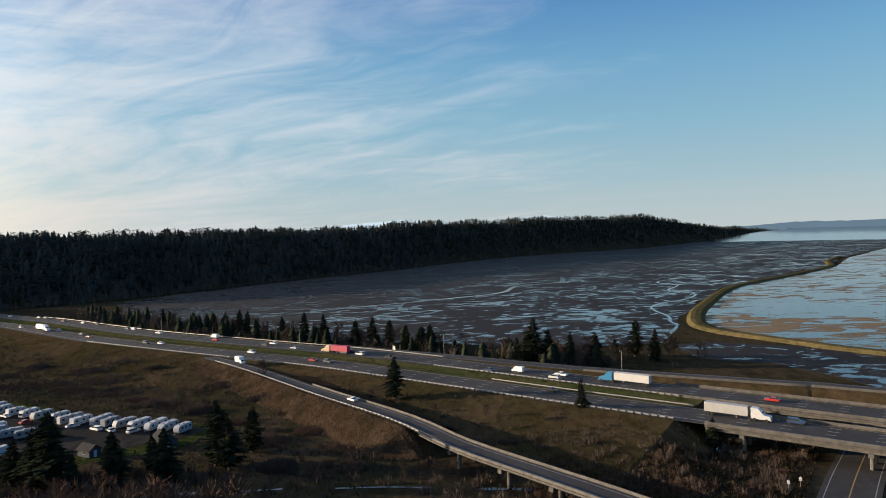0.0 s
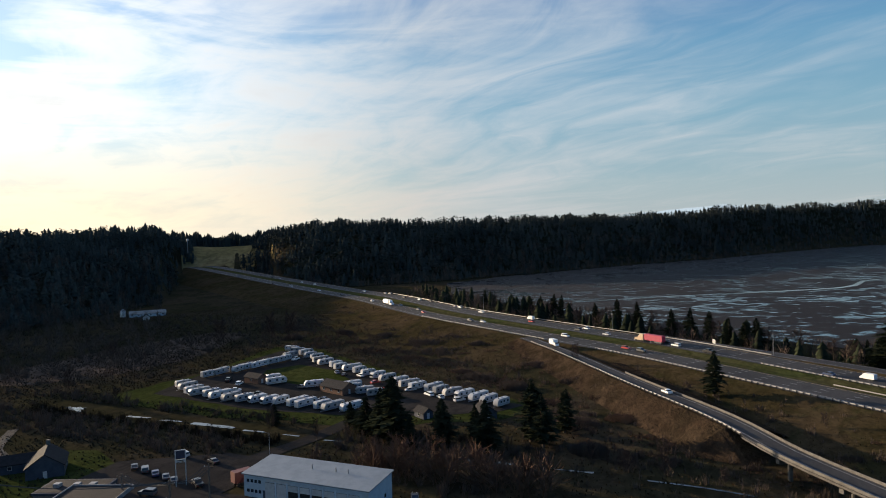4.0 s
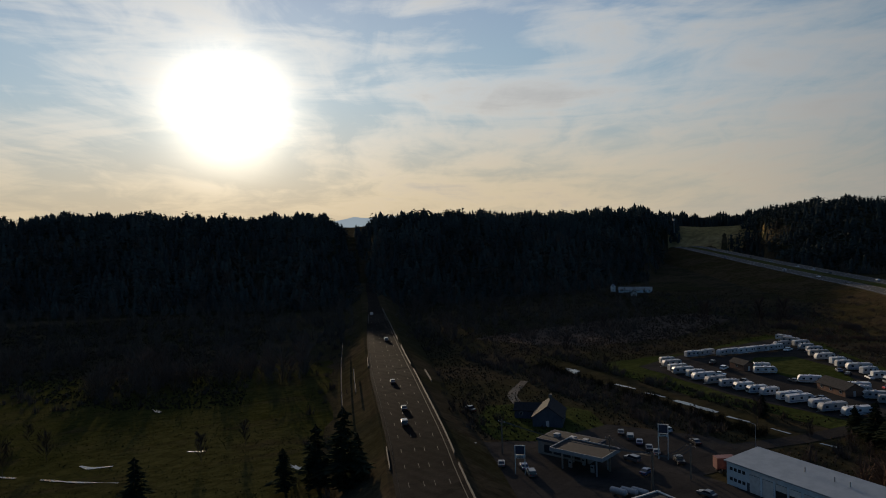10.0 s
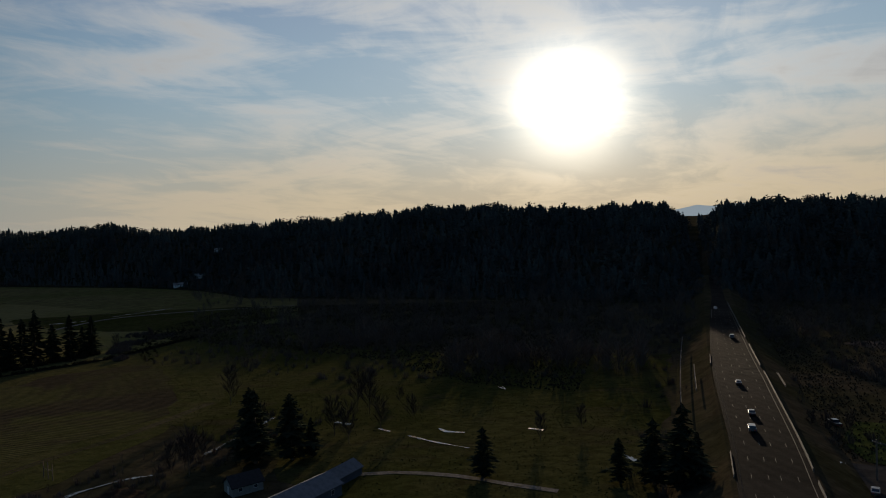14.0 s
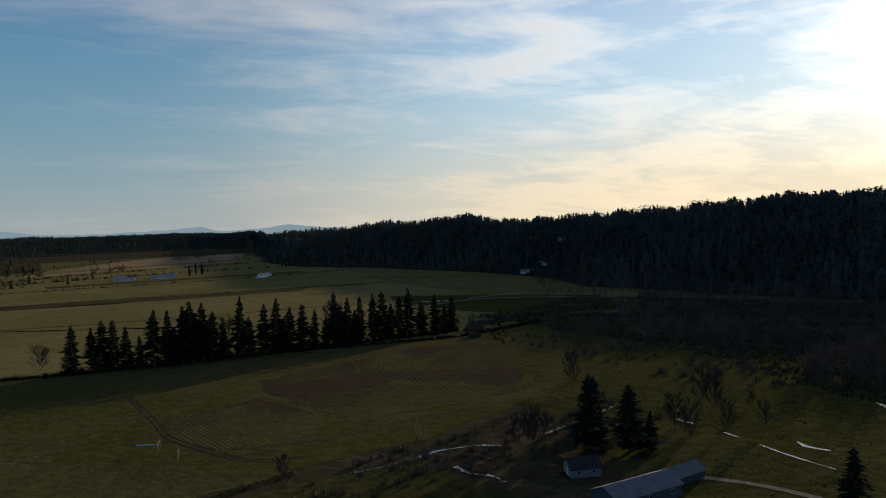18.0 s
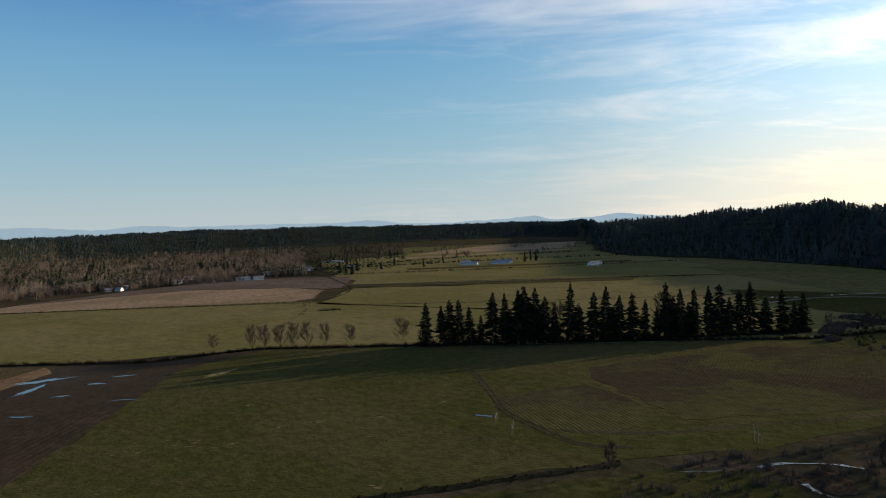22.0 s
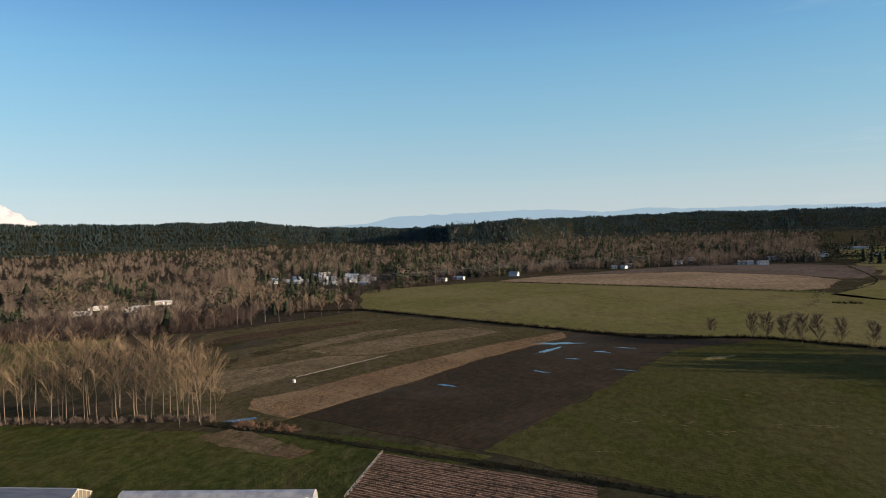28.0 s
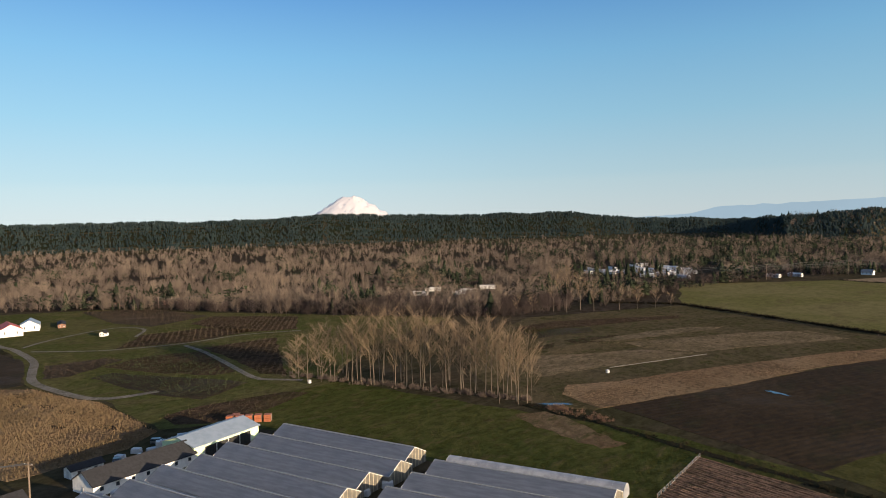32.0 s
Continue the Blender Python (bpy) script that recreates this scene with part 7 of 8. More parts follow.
def warehouse():
    top = anchor("workshop_building", "long pale blue workshop with open bay doors", "building")
    L, D, h1, h2 = 36.0, 11.5, 5.6, 6.6
    bm = prism(fresh(), [(-D / 2, -0.2), (D / 2, -0.2), (D / 2, h2), (-D / 2, h1)], -L / 2, L / 2)
    part("wall", bm, WALL_BLUE, top)
    bm = prism(fresh(), [(-D / 2 - 0.5, h1 + 0.0), (D / 2 + 0.4, h2 + 0.05), (D / 2 + 0.4, h2 + 0.3), (-D / 2 - 0.5, h1 + 0.25)], -L / 2 - 0.5, L / 2 + 0.5)
    part("roof", bm, ROOF_PALE, top)
    for i in range(8):
        x = -L / 2 + 8.0 + i * 3.45
        opened = i in (2, 3, 4, 5, 6)
        bay = part("bay_opening", box(fresh(), x - 1.45, -D / 2 - 0.06, 0, x + 1.45, -D / 2 + 0.02, 4.3), DARK_OPENING, top, "dark sheet for the shade in an open bay")
        part("bay_door", box(fresh(), x - 1.4, -D / 2 - 0.12, 2.8 if opened else 0.05, x + 1.4, -D / 2 - 0.07, 4.25), TRIM_WHITE, bay, "white roller door")
        part("pillar", box(fresh(), x + 1.5, -D / 2 - 0.16, 0, x + 1.95, -D / 2 + 0.02, 4.8), WALL_BLUE, top)
    for i in range(4):
        for z in (1.2, 3.7):
            x = -L / 2 + 0.9 + i * 1.2
            part("window", box(fresh(), x, -D / 2 - 0.05, z, x + 0.8, -D / 2 + 0.02, z + 0.8), GLASS, top, "dark window")
    part("door", box(fresh(), -L / 2 + 5.8, -D / 2 - 0.06, 0, -L / 2 + 6.7, -D / 2 + 0.02, 2.1), WALL_GREY, top, "grey door")
    part("sign_board", box(fresh(), -L / 2 + 7.0, -D / 2 - 0.16, 4.5, -L / 2 + 14.0, -D / 2 - 0.05, 5.2), TRIM_WHITE, top, "white sign board")
    for x in (-2, 5, 8.5):
        part("vent_pipe", tube(fresh(), (x, 1.0, 6.2), (x, 1.0, 7.6), 0.14, sides=8), STEEL, top, "steel vent pipe")
    for x in (L / 2 - 0.02, ):
        for y in (-2, 2.2):
            part("window", box(fresh(), x, y - 0.4, 1.4, x + 0.07, y + 0.4, 2.3), GLASS, top, "dark window")
    return top


set_at(warehouse(), -103.5, 139.5, 2.0, 0.1)


def filling_station():
    shop = anchor("filling_station_shop", "low flat-roofed filling station shop", "building")
    part("wall", box(fresh(), -8, -4.5, -0.2, 8, 4.5, 3.6), STATION_WALL, shop)
    part("parapet", box(fresh(), -8.3, -4.8, 3.6, 8.3, 4.8, 4.3, 0.05), WALL_GREY, shop, "grey fascia")
    part("roof", box(fresh(), -7.8, -4.3, 4.3, 7.8, 4.3, 4.34), ROOF_GREY, shop)
    for x in (-5, 0, 4):
        part("roof_unit", box(fresh(), x, -1.2, 4.34, x + 1.6, 0.4, 5.2, 0.05), STEEL, shop, "steel roof unit")
    for x in (-6, -3, 0, 3):
        part("shop_window", box(fresh(), x, -4.56, 0.6, x + 2.4, -4.48, 2.8), GLASS, shop, "dark shop window")
    part("door", box(fresh(), 6, -4.56, 0, 7.4, -4.48, 2.3), GLASS, shop, "glass door")
    set_at(shop, -158, 113.5, 24, 0.1)
    can = anchor("pump_canopy", "flat fuel pump canopy with pale fascia on posts", "canopy")
    part("canopy_roof", box(fresh(), -7.5, -4.8, 4.9, 7.5, 4.8, 5.5), ROOF_GREY, can, "dark canopy roof")
    for a, b in (((-7.7, -5.0), (7.7, -4.8)), ((-7.7, 4.8), (7.7, 5.0)), ((-7.7, -4.8), (-7.5, 4.8)), ((7.5, -4.8), (7.7, 4.8))):
        part("fascia", box(fresh(), a[0], a[1], 4.75, b[0], b[1], 5.8), STATION_TRIM, can, "white fascia")
    for x in (-5, 5):
        for y in (-3, 3):
            part("post", tube(fresh(), (x, y, -0.2), (x, y, 4.9), 0.22, sides=10), STATION_TRIM, can)
    set_at(can, -146.5, 109.5, 24, 0.1)
    for x, y in ((-149.5, 107), (-143.5, 109.6), (-149, 111)):
        pump = anchor("fuel_pump", "white fuel pump under the canopy", "fuel pump", "fuel pumps")
        part("cabinet", box(fresh(), -0.45, -0.25, 0, 0.45, 0.25, 1.9, 0.04), STATION_TRIM, pump)
        part("display", box(fresh(), -0.3, -0.29, 1.2, 0.3, -0.24, 1.6), GLASS, pump, "dark display")
        set_at(pump, x, y, 24, 0.12)


filling_station()


def pylon_sign(x, y, h, heading):
    top = anchor("pylon_sign", "tall two-post roadside sign with dark panel", "sign", "pylon signs")
    for s in (-1, 1):
        part("post", box(fresh(), s * 1.25 - 0.12, -0.12, -0.2, s * 1.25 + 0.12, 0.12, h), TRIM_WHITE, top)
    part("sign_panel", box(fresh(), -1.13, -0.15, h - 2.3, 1.13, 0.15, h - 0.1), plain("sign_blue", (0.022, 0.026, 0.05), (0.016, 0.018, 0.035), 1.0, 0.7), top, "dark blue sign panel")
    part("top_rail", box(fresh(), -1.4, -0.13, h - 0.08, 1.4, 0.13, h + 0.1), TRIM_WHITE, top)
    part("price_panel", box(fresh(), -1.13, -0.15, h - 3.3, 1.13, 0.15, h - 2.4), TRIM_WHITE, top, "white panel with dark bars")
    for k in range(2):
        part("bar", box(fresh(), -0.8, -0.18, h - 3.2 + 0.4 * k, 0.8, -0.152, h - 3.02 + 0.4 * k), DARK_OPENING, top, "dark bar")
    set_at(top, x, y, heading, 0.1)


pylon_sign(-141.9, 132.2, 9.5, 45)
pylon_sign(-152.0, 93.0, 7.5, 55)
for i, (x, y, a) in enumerate([(-165, 137, 50), (-160, 136.3, 50), (-155, 135.4, 50), (-150, 134.5, 50), (-146, 133.6, 50), (-138, 134, 60), (-160, 150, 80), (-147, 149, 70), (-145, 124, 100), (-136, 121, 20), (-118, 123, 100), (-108, 128, 30),
                               (-104, 127, 20), (-100, 128.5, 30), (-80, 147, 30), (-150, 95, 70), (-155, 96, 70), (-160, 92, 60), (-205, 126, 80), (-212, 110, 90), (-176, 92, 40)]):
    park(*(("car", "black"), ("suv", "dark grey"), ("car", "dark blue"), ("car", "dark grey"), ("car", "black"), ("pickup", "black"), ("suv", "silver"))[i % 7], x, y, 0.12, a)
put_on(lorry((0.22, 0.03, 0.02), (0.11, 0.022, 0.018), "red semi truck parked beside the workshop", 5.0), [Vector((-130, 134, 0.1)), Vector((-126, 142, 0.1)), Vector((-124, 148, 0.1))], -126, 141, False)
h = gable("grey_house", 9.5, 12, 3.2, 6.6, WALL_GREY, ROOF_GREY, "blue-grey gabled house with chimney", windows=3)
part("chimney", box(fresh(), -0.5, 4.2, 5.0, 0.5, 5.2, 8.0), CONCRETE, h, "pale chimney")
set_at(h, -187, 126, 50)
set_at(gable("house_wing", 6, 9, 2.8, 4.6, WALL_GREY, ROOF_GREY, "low blue-grey wing beside the gabled house", windows=2), -196, 124, 140)
set_at(gable("park_clubhouse", 7.5, 14, 2.6, 4.6, WALL_BROWN, ROOF_GREY, "brown wooden clubhouse in the trailer park", "building"), -163, 236, 75)
set_at(gable("park_shed", 5, 9, 2.6, 4.0, WALL_BROWN, ROOF_GREY, "small brown shed in the trailer park", "shed", windows=1), -209, 239, 80)
set_at(gable("park_tent_cabin", 6, 8, 2.4, 4.6, WALL_GREY, ROOF_GREY, "small blue-grey cabin beside the firs", "cabin", windows=1), -92, 222, 40)
set_at(gable("park_hut", 4, 6, 2.2, 3.6, WALL_GREY, ROOF_GREY, "blue-grey hut at the trailer park's edge", "cabin", windows=1), -112, 214, 60)
set_at(gable("white_barn", 8, 28, 2.6, 4.6, WALL_BLUE, FAR_ROOF, "long pale barn below the dark hill", "barn", windows=6), -472, 411, 139)
silo = anchor("silo", "white domed silo beside the long barn", "silo")
part("silo_wall", tube(fresh(), (0, 0, -0.2), (0, 0, 5), 2.2, sides=16), WALL_WHITE, silo)
part("dome", tube(fresh(), (0, 0, 5), (0, 0, 6.8), 2.3, 0.5, 16), ROOF_PALE, silo, "pale domed cap")
set_at(silo, -487, 399, 0)
for x, y in ((-452, 392),):
    set_at(gable("white_cottage", 5, 6, 2.6, 4.2, WALL_WHITE, ROOF_GREY, "tiny white cottage below the dark hill", group="cottages below the hill", windows=1), x, y, 50)
set_at(gable("meadow_shed", 9, 20, 3.0, 5.0, WALL_GREY, SHED_ROOF, "long shed with grey roof by the stream", "shed"), -161, -42, 58)
set_at(gable("meadow_greenhouse", 6, 10, 2.2, 3.8, WALL_GREY, SHED_ROOF, "small grey-roofed greenhouse beside the long shed", "shed", windows=0), -178, -35, 62)
set_at(gable("white_cottage", 6, 8, 2.4, 4.4, STATION_WALL, ROOF_GREY, "white cottage among firs by the stream", windows=2), -172, -59, 40)

# far farm, village and houses
for i, (x, y, sx, sy, a, c) in enumerate([(-690, -970, 10, 30, 50, 0), (-735, -940, 14, 34, 50, 1), (-765, -965, 10, 26, 55, 1), (-712, -1010, 8, 14, 40, 0), (-775, -757, 6, 30, 100, 2), (-832, -351, 8, 16, 20, 0), (-840, -330, 7, 12, 20, 0), (-898, -326, 8, 10, 20, 0),
                                           (-310, -1010, 8, 20, 80, 0), (-330, -1000, 7, 14, 80, 0), (-375, -1096, 8, 20, 70, 0), (-226, -1054, 8, 16, 80, 0), (-262, -1130, 8, 16, 60, 0), (-153, -1011, 8, 14, 80, 0), (-463, -1150, 10, 30, 70, 0), (12, -895, 6, 12, 70, 0)]):
    set_at(gable("farm_building", sx, sy, 3.2, 5.6, WALL_WHITE, (FAR_ROOF, plain("slate_grey_roof", (0.15, 0.155, 0.16), (0.11, 0.115, 0.12), 0.6, 0.85), FAR_ROOF)[c] if i < 5 else FAR_ROOF, "white farm building with a metal roof", "farm building", "far farm buildings"), x, y, a)
for x, y, sx, sy, a in ((-222, -1040, 6, 10, 70), (-308, -1014, 5, 9, 20), (-326, -1001, 4, 7, 60), (-390, -1117, 9, 24, 75), (-140, -986, 6, 9, 40), (-127, -988, 5, 8, 80), (-622, -1380, 12, 46, 60), (-549, -1144, 7, 16, 70), (-496, -1225, 8, 20, 60)):
    set_at(gable("farm_building", sx, sy, 2.8, 4.8, WALL_WHITE, FAR_ROOF, "small white farmhouse beside the ploughed land", "farm building", "far farm buildings", windows=2), x, y, a)
base = gable("mobile_home", 4.4, 16, 2.9, 3.9, plain("chalky_siding", (0.56, 0.55, 0.53), (0.42, 0.415, 0.40), 0.6, 0.8, spread=0.4), TRIM_WHITE, "white mobile home among bare trees", "mobile home", "mobile homes of the village", windows=4)
spots = [(312, -879), (301, -903), (289, -847), (298, -974), (295, -1007), (266, -893), (255, -909), (253, -960), (239, -955), (202, -849), (197, -874), (188, -804), (233, -816), (265, -840), (320, -855), (275, -925), (225, -900), (215, -930), (340, -905), (285, -950), (210, -860), (222, -842), (246, -868), (230, -880), (262, -872), (278, -866), (300, -870), (312, -925), (325, -885), (205, -905), (240, -925), (270, -905)]
set_at(base, *spots[0], 60)
for i, (x, y) in enumerate(spots[1:]):
    copy_thing(base, pose(x, y, 0.1, 0, 0, 50 + (i * 37) % 60))
for x, y, a in ((342, -570, 110), (341, -584, 100), (386, -588, 110), (375, -548, 100), (344, -626, 120), (198, -1060, 40), (181, -1124, 60), (100, -837, 60), (80, -855, 60)):
    copy_thing(base, pose(x, y, 0.1, 0, 0, a))
h = gable("red_roofed_barn", 14, 24, 4.5, 8.0, WALL_WHITE, plain("red_roof", (0.36, 0.06, 0.035), (0.28, 0.05, 0.03), 0.8, 0.7), "white barn with a red roof", "barn", windows=3)
set_at(h, 500, -236, 70)
set_at(gable("grey_barn", 12, 18, 4.2, 7.5, WALL_WHITE, ROOF_PALE, "white barn with a pale grey roof", "barn", windows=2), 512, -256, 60)
set_at(gable("garden_shed", 5, 22, 2.2, 3.2, WALL_BROWN, ROOF_GREY, "long low brown shed beside the paths", "shed", windows=3), 508, -276, 62)
set_at(gable("garden_hut", 3.5, 5, 2.2, 3.4, WALL_WHITE, ROOF_GREY, "small white garden hut on the lawn", "hut", windows=1), 430, -261, 30)
for x, y, a in ((596, -378, 40), (580, -396, 70), (560, -404, 20)):
    set_at(gable("brown_cottage", 7, 11, 2.6, 4.8, WALL_BROWN, ROOF_GREY, "low brown cottage at the wood's edge", "house", "cottages at the wood's edge", windows=2), x, y, a)

# ---- nursery ----
def film_look(name):
    def build(n, b):
        co = n.add("ShaderNodeTexCoord").outputs["Object"]
        a = n.noise(n.scaled(co, scale=(0.3, 2.0, 1)), 0.7, 5.0, 0.6)
        w = n.noise(co, 3.0, 4.0)
        n.put(b.inputs["Base Color"], n.mix(n.ramp(a, 0.3, 0.7), rgb(0.125, 0.14, 0.168), rgb(0.185, 0.20, 0.228)))
        n.put(b.inputs["Roughness"], n.math("ADD", n.math("MULTIPLY", w, 0.25), 0.25))
        n.put(b.inputs["Normal"], n.add("ShaderNodeBump", Strength=0.15, Distance=0.2, Height=a).outputs[0])
    return material(name, build)


FILM = film_look("greenhouse_film")
PALE_FRAME = plain("pale_timber_frame", (0.40, 0.35, 0.26), (0.30, 0.26, 0.20), 2.0, 0.8)
FILM_END = plain("clear_end_film", (0.115, 0.105, 0.088), (0.075, 0.070, 0.060), 0.8, 0.4)


def greenhouse(length, width, eave, ridge, label):
    """One bay of a glasshouse range, its ridge along X."""
    top = anchor("greenhouse", label, "greenhouse", "greenhouse bays of the nursery")
    h, L = width / 2, length / 2
    for s in (-1, 1):
        bm = fresh()
        n = max(6, int(length / 3))
        pts = [(0.0, ridge)] + [(s * h * k / 4, ridge - (ridge - eave) * (k / 4) ** 1.25) for k in (1, 2, 3, 4)]
        rows = [[bm.verts.new((-L + length * i / n, y, z + (0.012 if i % 2 else 0))) for y, z in pts] for i in range(n + 1)]
        for a, b in zip(rows, rows[1:]):
            for j in range(4):
                bm.faces.new((a[j], b[j], b[j + 1], a[j + 1]))
        bmesh.ops.solidify(bm, geom=list(bm.faces), thickness=0.05)
        part("roof_film", bm, FILM, top, "grey plastic film roof")
        part("side_wall", box(fresh(), -L, s * h - 0.05, -0.2, L, s * h + 0.05, eave), FILM_END, top)
        part("gutter", box(fresh(), -L, s * h - 0.16, eave - 0.06, L, s * h + 0.16, eave + 0.1), STEEL, top, "steel gutter")
    part("ridge_cap", box(fresh(), -L, -0.18, ridge + 0.0, L, 0.18, ridge + 0.16), STEEL, top, "grey ridge cap")
    for x in (-L, L):
        ring = [(-h, -0.2), (h, -0.2), (h, eave)] + [(h * k / 4, ridge - (ridge - eave) * (k / 4) ** 1.25) for k in (3, 2, 1, 0)] + [(-h * k / 4, ridge - (ridge - eave) * (k / 4) ** 1.25) for k in (1, 2, 3, 4)]
        bm = prism(fresh(), ring, x - 0.03, x + 0.03)
        bmesh.ops.recalc_face_normals(bm, faces=bm.faces)
        end = part("end_wall", bm, FILM_END, top, "clear film end wall")
        for k in range(-3, 4):
            y = h * k / 3.5
            zt = ridge - (ridge - eave) * (abs(y) / h) ** 1.25
            part("end_post", box(fresh(), x - 0.1, y - 0.06, -0.2, x + 0.1, y + 0.06, zt - 0.05), PALE_FRAME, end)
        for s in (-1, 1):
            bm = tube(fresh(), (x, 0, ridge), (x, s * h, eave), 0.1, sides=5)
            part("end_rafter", bm, TRIM_WHITE, end, "pale end rafter")
    return top


for k in range(7):
    set_at(greenhouse(52 if k else 50, 10.6, 2.8, 5.4, "grey film-covered greenhouse bay"), 133.5 - (2 if k % 2 else 0), -154.0 + 10.7 * k, 0, 0.05)
for k in range(5):
    set_at(greenhouse(48, 10.4, 2.6, 4.9, "grey film-covered greenhouse bay with a pale ridge"), 75.0, -150.5 + 10.5 * k, 3, 0.05)
def poly_tunnel(length, radius, label):
    """A low half-round tunnel of pale film on hoops, its length along X."""
    top = anchor("poly_tunnel", label, "greenhouse", "greenhouse bays of the nursery")
    pale = plain("pale_tunnel_film", (0.20, 0.205, 0.21), (0.12, 0.125, 0.135), 0.35, 0.45, bump=0.3)
    ring = [(radius * math.cos(math.pi * k / 12), 0.9 + radius * math.sin(math.pi * k / 12)) for k in range(13)]
    outline = [(radius, -0.2)] + ring + [(-radius, -0.2)]
    part("film_cover", prism(fresh(), outline, -length / 2, length / 2), pale, top, "pale plastic film cover")
    for k in range(17):
        x = -length / 2 + length * k / 16
        bm = fresh()
        for (y0, z0), (y1, z1) in zip(ring, ring[1:]):
            tube(bm, (x, y0, z0), (x, y1, z1), 0.035, sides=4)
        part("hoop", bm, STEEL, top, "steel hoop")
    return top


set_at(poly_tunnel(48, 2.7, "pale half-round plastic tunnel beside the greenhouses"), 75.4, -158.6, 3, 0.05)
set_at(gable("nursery_office", 10, 30, 3.0, 5.8, WALL_WHITE, ROOF_GREY, "long white nursery building with dark roof", "building", windows=7), 171.5, -112, 178)
set_at(gable("nursery_hut", 4, 9, 2.4, 3.4, WALL_WHITE, ROOF_GREY, "small white hut beside the reeds", "hut", windows=2), 187, -106, 178)
shed = gable("packing_shed", 14, 25, 4.4, 6.4, WALL_GREEN, ROOF_PALE, "pale green open-sided packing shed", "shed", windows=0)
part("open_side", box(fresh(), -7.08, -9, 0.0, -6.98, 9, 3.6), DARK_OPENING, shed, "dark sheet for the shade inside the open side")
for k in range(5):
    part("post", box(fresh(), -7.2, -9 + 4.5 * k - 0.12, 0, -7.08, -9 + 4.5 * k + 0.12, 3.8), TRIM_WHITE, shed)
set_at(shed, 174, -139, 2)
set_at(gable("roadside_hut", 5, 7, 2.4, 3.8, WALL_WHITE, ROOF_GREY, "white hut at the nursery gate", "hut", windows=1), 179, -82, 0)
for i in range(6):
    b = anchor("storage_bin", "stacked orange wooden storage bins", "storage bin", "orange bins")
    for k in range(2):
        part("bin_wall", box(fresh(), -1.2, -1.2, 1.3 * k, 1.2, 1.2, 1.3 * k + 1.2, 0.05), ORANGE, b)
    for k in range(3):
        part("slat", box(fresh(), -1.25, -1.1 + k * 0.8, 0.1, -1.2, -0.6 + k * 0.8, 2.4), TIMBER, b, "brown slat")
    set_at(b, 190.5 - 2.6 * (i % 5), -160 - 1.9 * (i % 5) - 2.6 * (i // 5), 36)
W_RNG = random.Random(4)
for x, y in ((189, -118), (190, -124), (187, -127), (189, -131), (188, -136), (190, -140), (189, -146), (187, -150), (186, -133), (164, -96), (160, -94), (156, -95), (162, -100), (152, -93), (106, -138), (108, -131), (188, -154)):
    bm = box(fresh(), -1.5, -1.0, 0, 1.5, 1.0, W_RNG.uniform(1.2, 2.0), 0.25, (0.9, 0.9))
    ob = part("wrapped_pallet", bm, WRAP)
    tagged(ob, "pallet wrapped in white plastic", "pallet", "wrapped pallets")
    set_at(ob, x, y, W_RNG.uniform(0, 180), 0.08)
for i, (x, y) in enumerate(((184, -121), (186, -115), (163, -104), (192, -133), (165, -90))):
    park(*LOOKS[(i * 4 + 1) % len(LOOKS)], x, y, 0.1, 10 + 40 * i)


# ---- poles, posts and wires ----
WIRE = plain("dark_wire", (0.03, 0.03, 0.03), (0.04, 0.04, 0.04), 1.0, 0.7)


def pole_line(spots, h, group):
    heads = []
    for x, y in spots:
        top = anchor("utility_pole", "weathered wooden utility pole with crossarm", "utility pole", group)
        part("pole", tube(fresh(), (0, 0, -0.5), (0, 0, h), 0.24, 0.17, 8), TIMBER, top)
        part("crossarm", box(fresh(), -1.3, -0.07, h - 0.9, 1.3, 0.07, h - 0.72), TIMBER, top)
        for s in (-1.1, 0.0, 1.1):
            part("insulator", tube(fresh(), (s, 0, h - 0.72), (s, 0, h - 0.45), 0.06, sides=6), WALL_WHITE, top, "pale insulator")
        set_at(top, x, y, 20)
        heads.append(Vector((x, y, float(land(x, y)) + h - 0.45)))
    if len(heads) > 1:
        cable = anchor("power_cable", "sagging power cables between utility poles", "power cable")
        for p, q in zip(heads, heads[1:]):
            for s, low in ((-1.1, 0), (0.0, 0), (1.1, 0)) if h < 15 else ((-1.1, 0), (1.1, 0), (-1.1, 1.8), (1.1, 1.8), (0.0, 3.4), (0.0, 4.6)):
                side = Vector((math.cos(radians(20)), math.sin(radians(20)), 0)) * s
                pts = [p.lerp(q, k / 8) + side - Vector((0, 0, low + 1.6 * 4 * (k / 8) * (1 - k / 8))) for k in range(9)]
                sweep("wire", pts, [(-0.07, -0.05), (0.07, -0.05), (0.0, 0.07)], WIRE, True, cable)


pole_line([(186, -747), (134, -768), (102, -798), (73, -838), (30, -889), (-44, -937), (-104, -972), (-178, -1005)], 17.0, "poles of the valley line")
pole_line([(532, -374), (510, -395), (450, -410), (400, -425)], 11.0, "poles beside the woods")
pole_line([(-168, 97), (-126, 114)], 10.0, "poles of the filling station")
pole_line([(180, -88), (215, -70)], 10.0, "poles of the nursery")


def lamp_post(x, y, h, z, label, heading=0.0):
    top = anchor("street_lamp", label, "street lamp", "street lamps")
    part("mast", tube(fresh(), (0, 0, -0.3), (0, 0, h), 0.11, 0.07, 8), STEEL, top)
    part("arm", tube(fresh(), (0, 0, h), (1.6, 0, h + 0.35), 0.05, sides=6), STEEL, top)
    part("lamp_head", box(fresh(), 1.4, -0.15, h + 0.26, 2.1, 0.15, h + 0.42, 0.03), STEEL, top, "grey lamp head")
    top.matrix_basis = pose(x, y, z, 0, 0, heading)


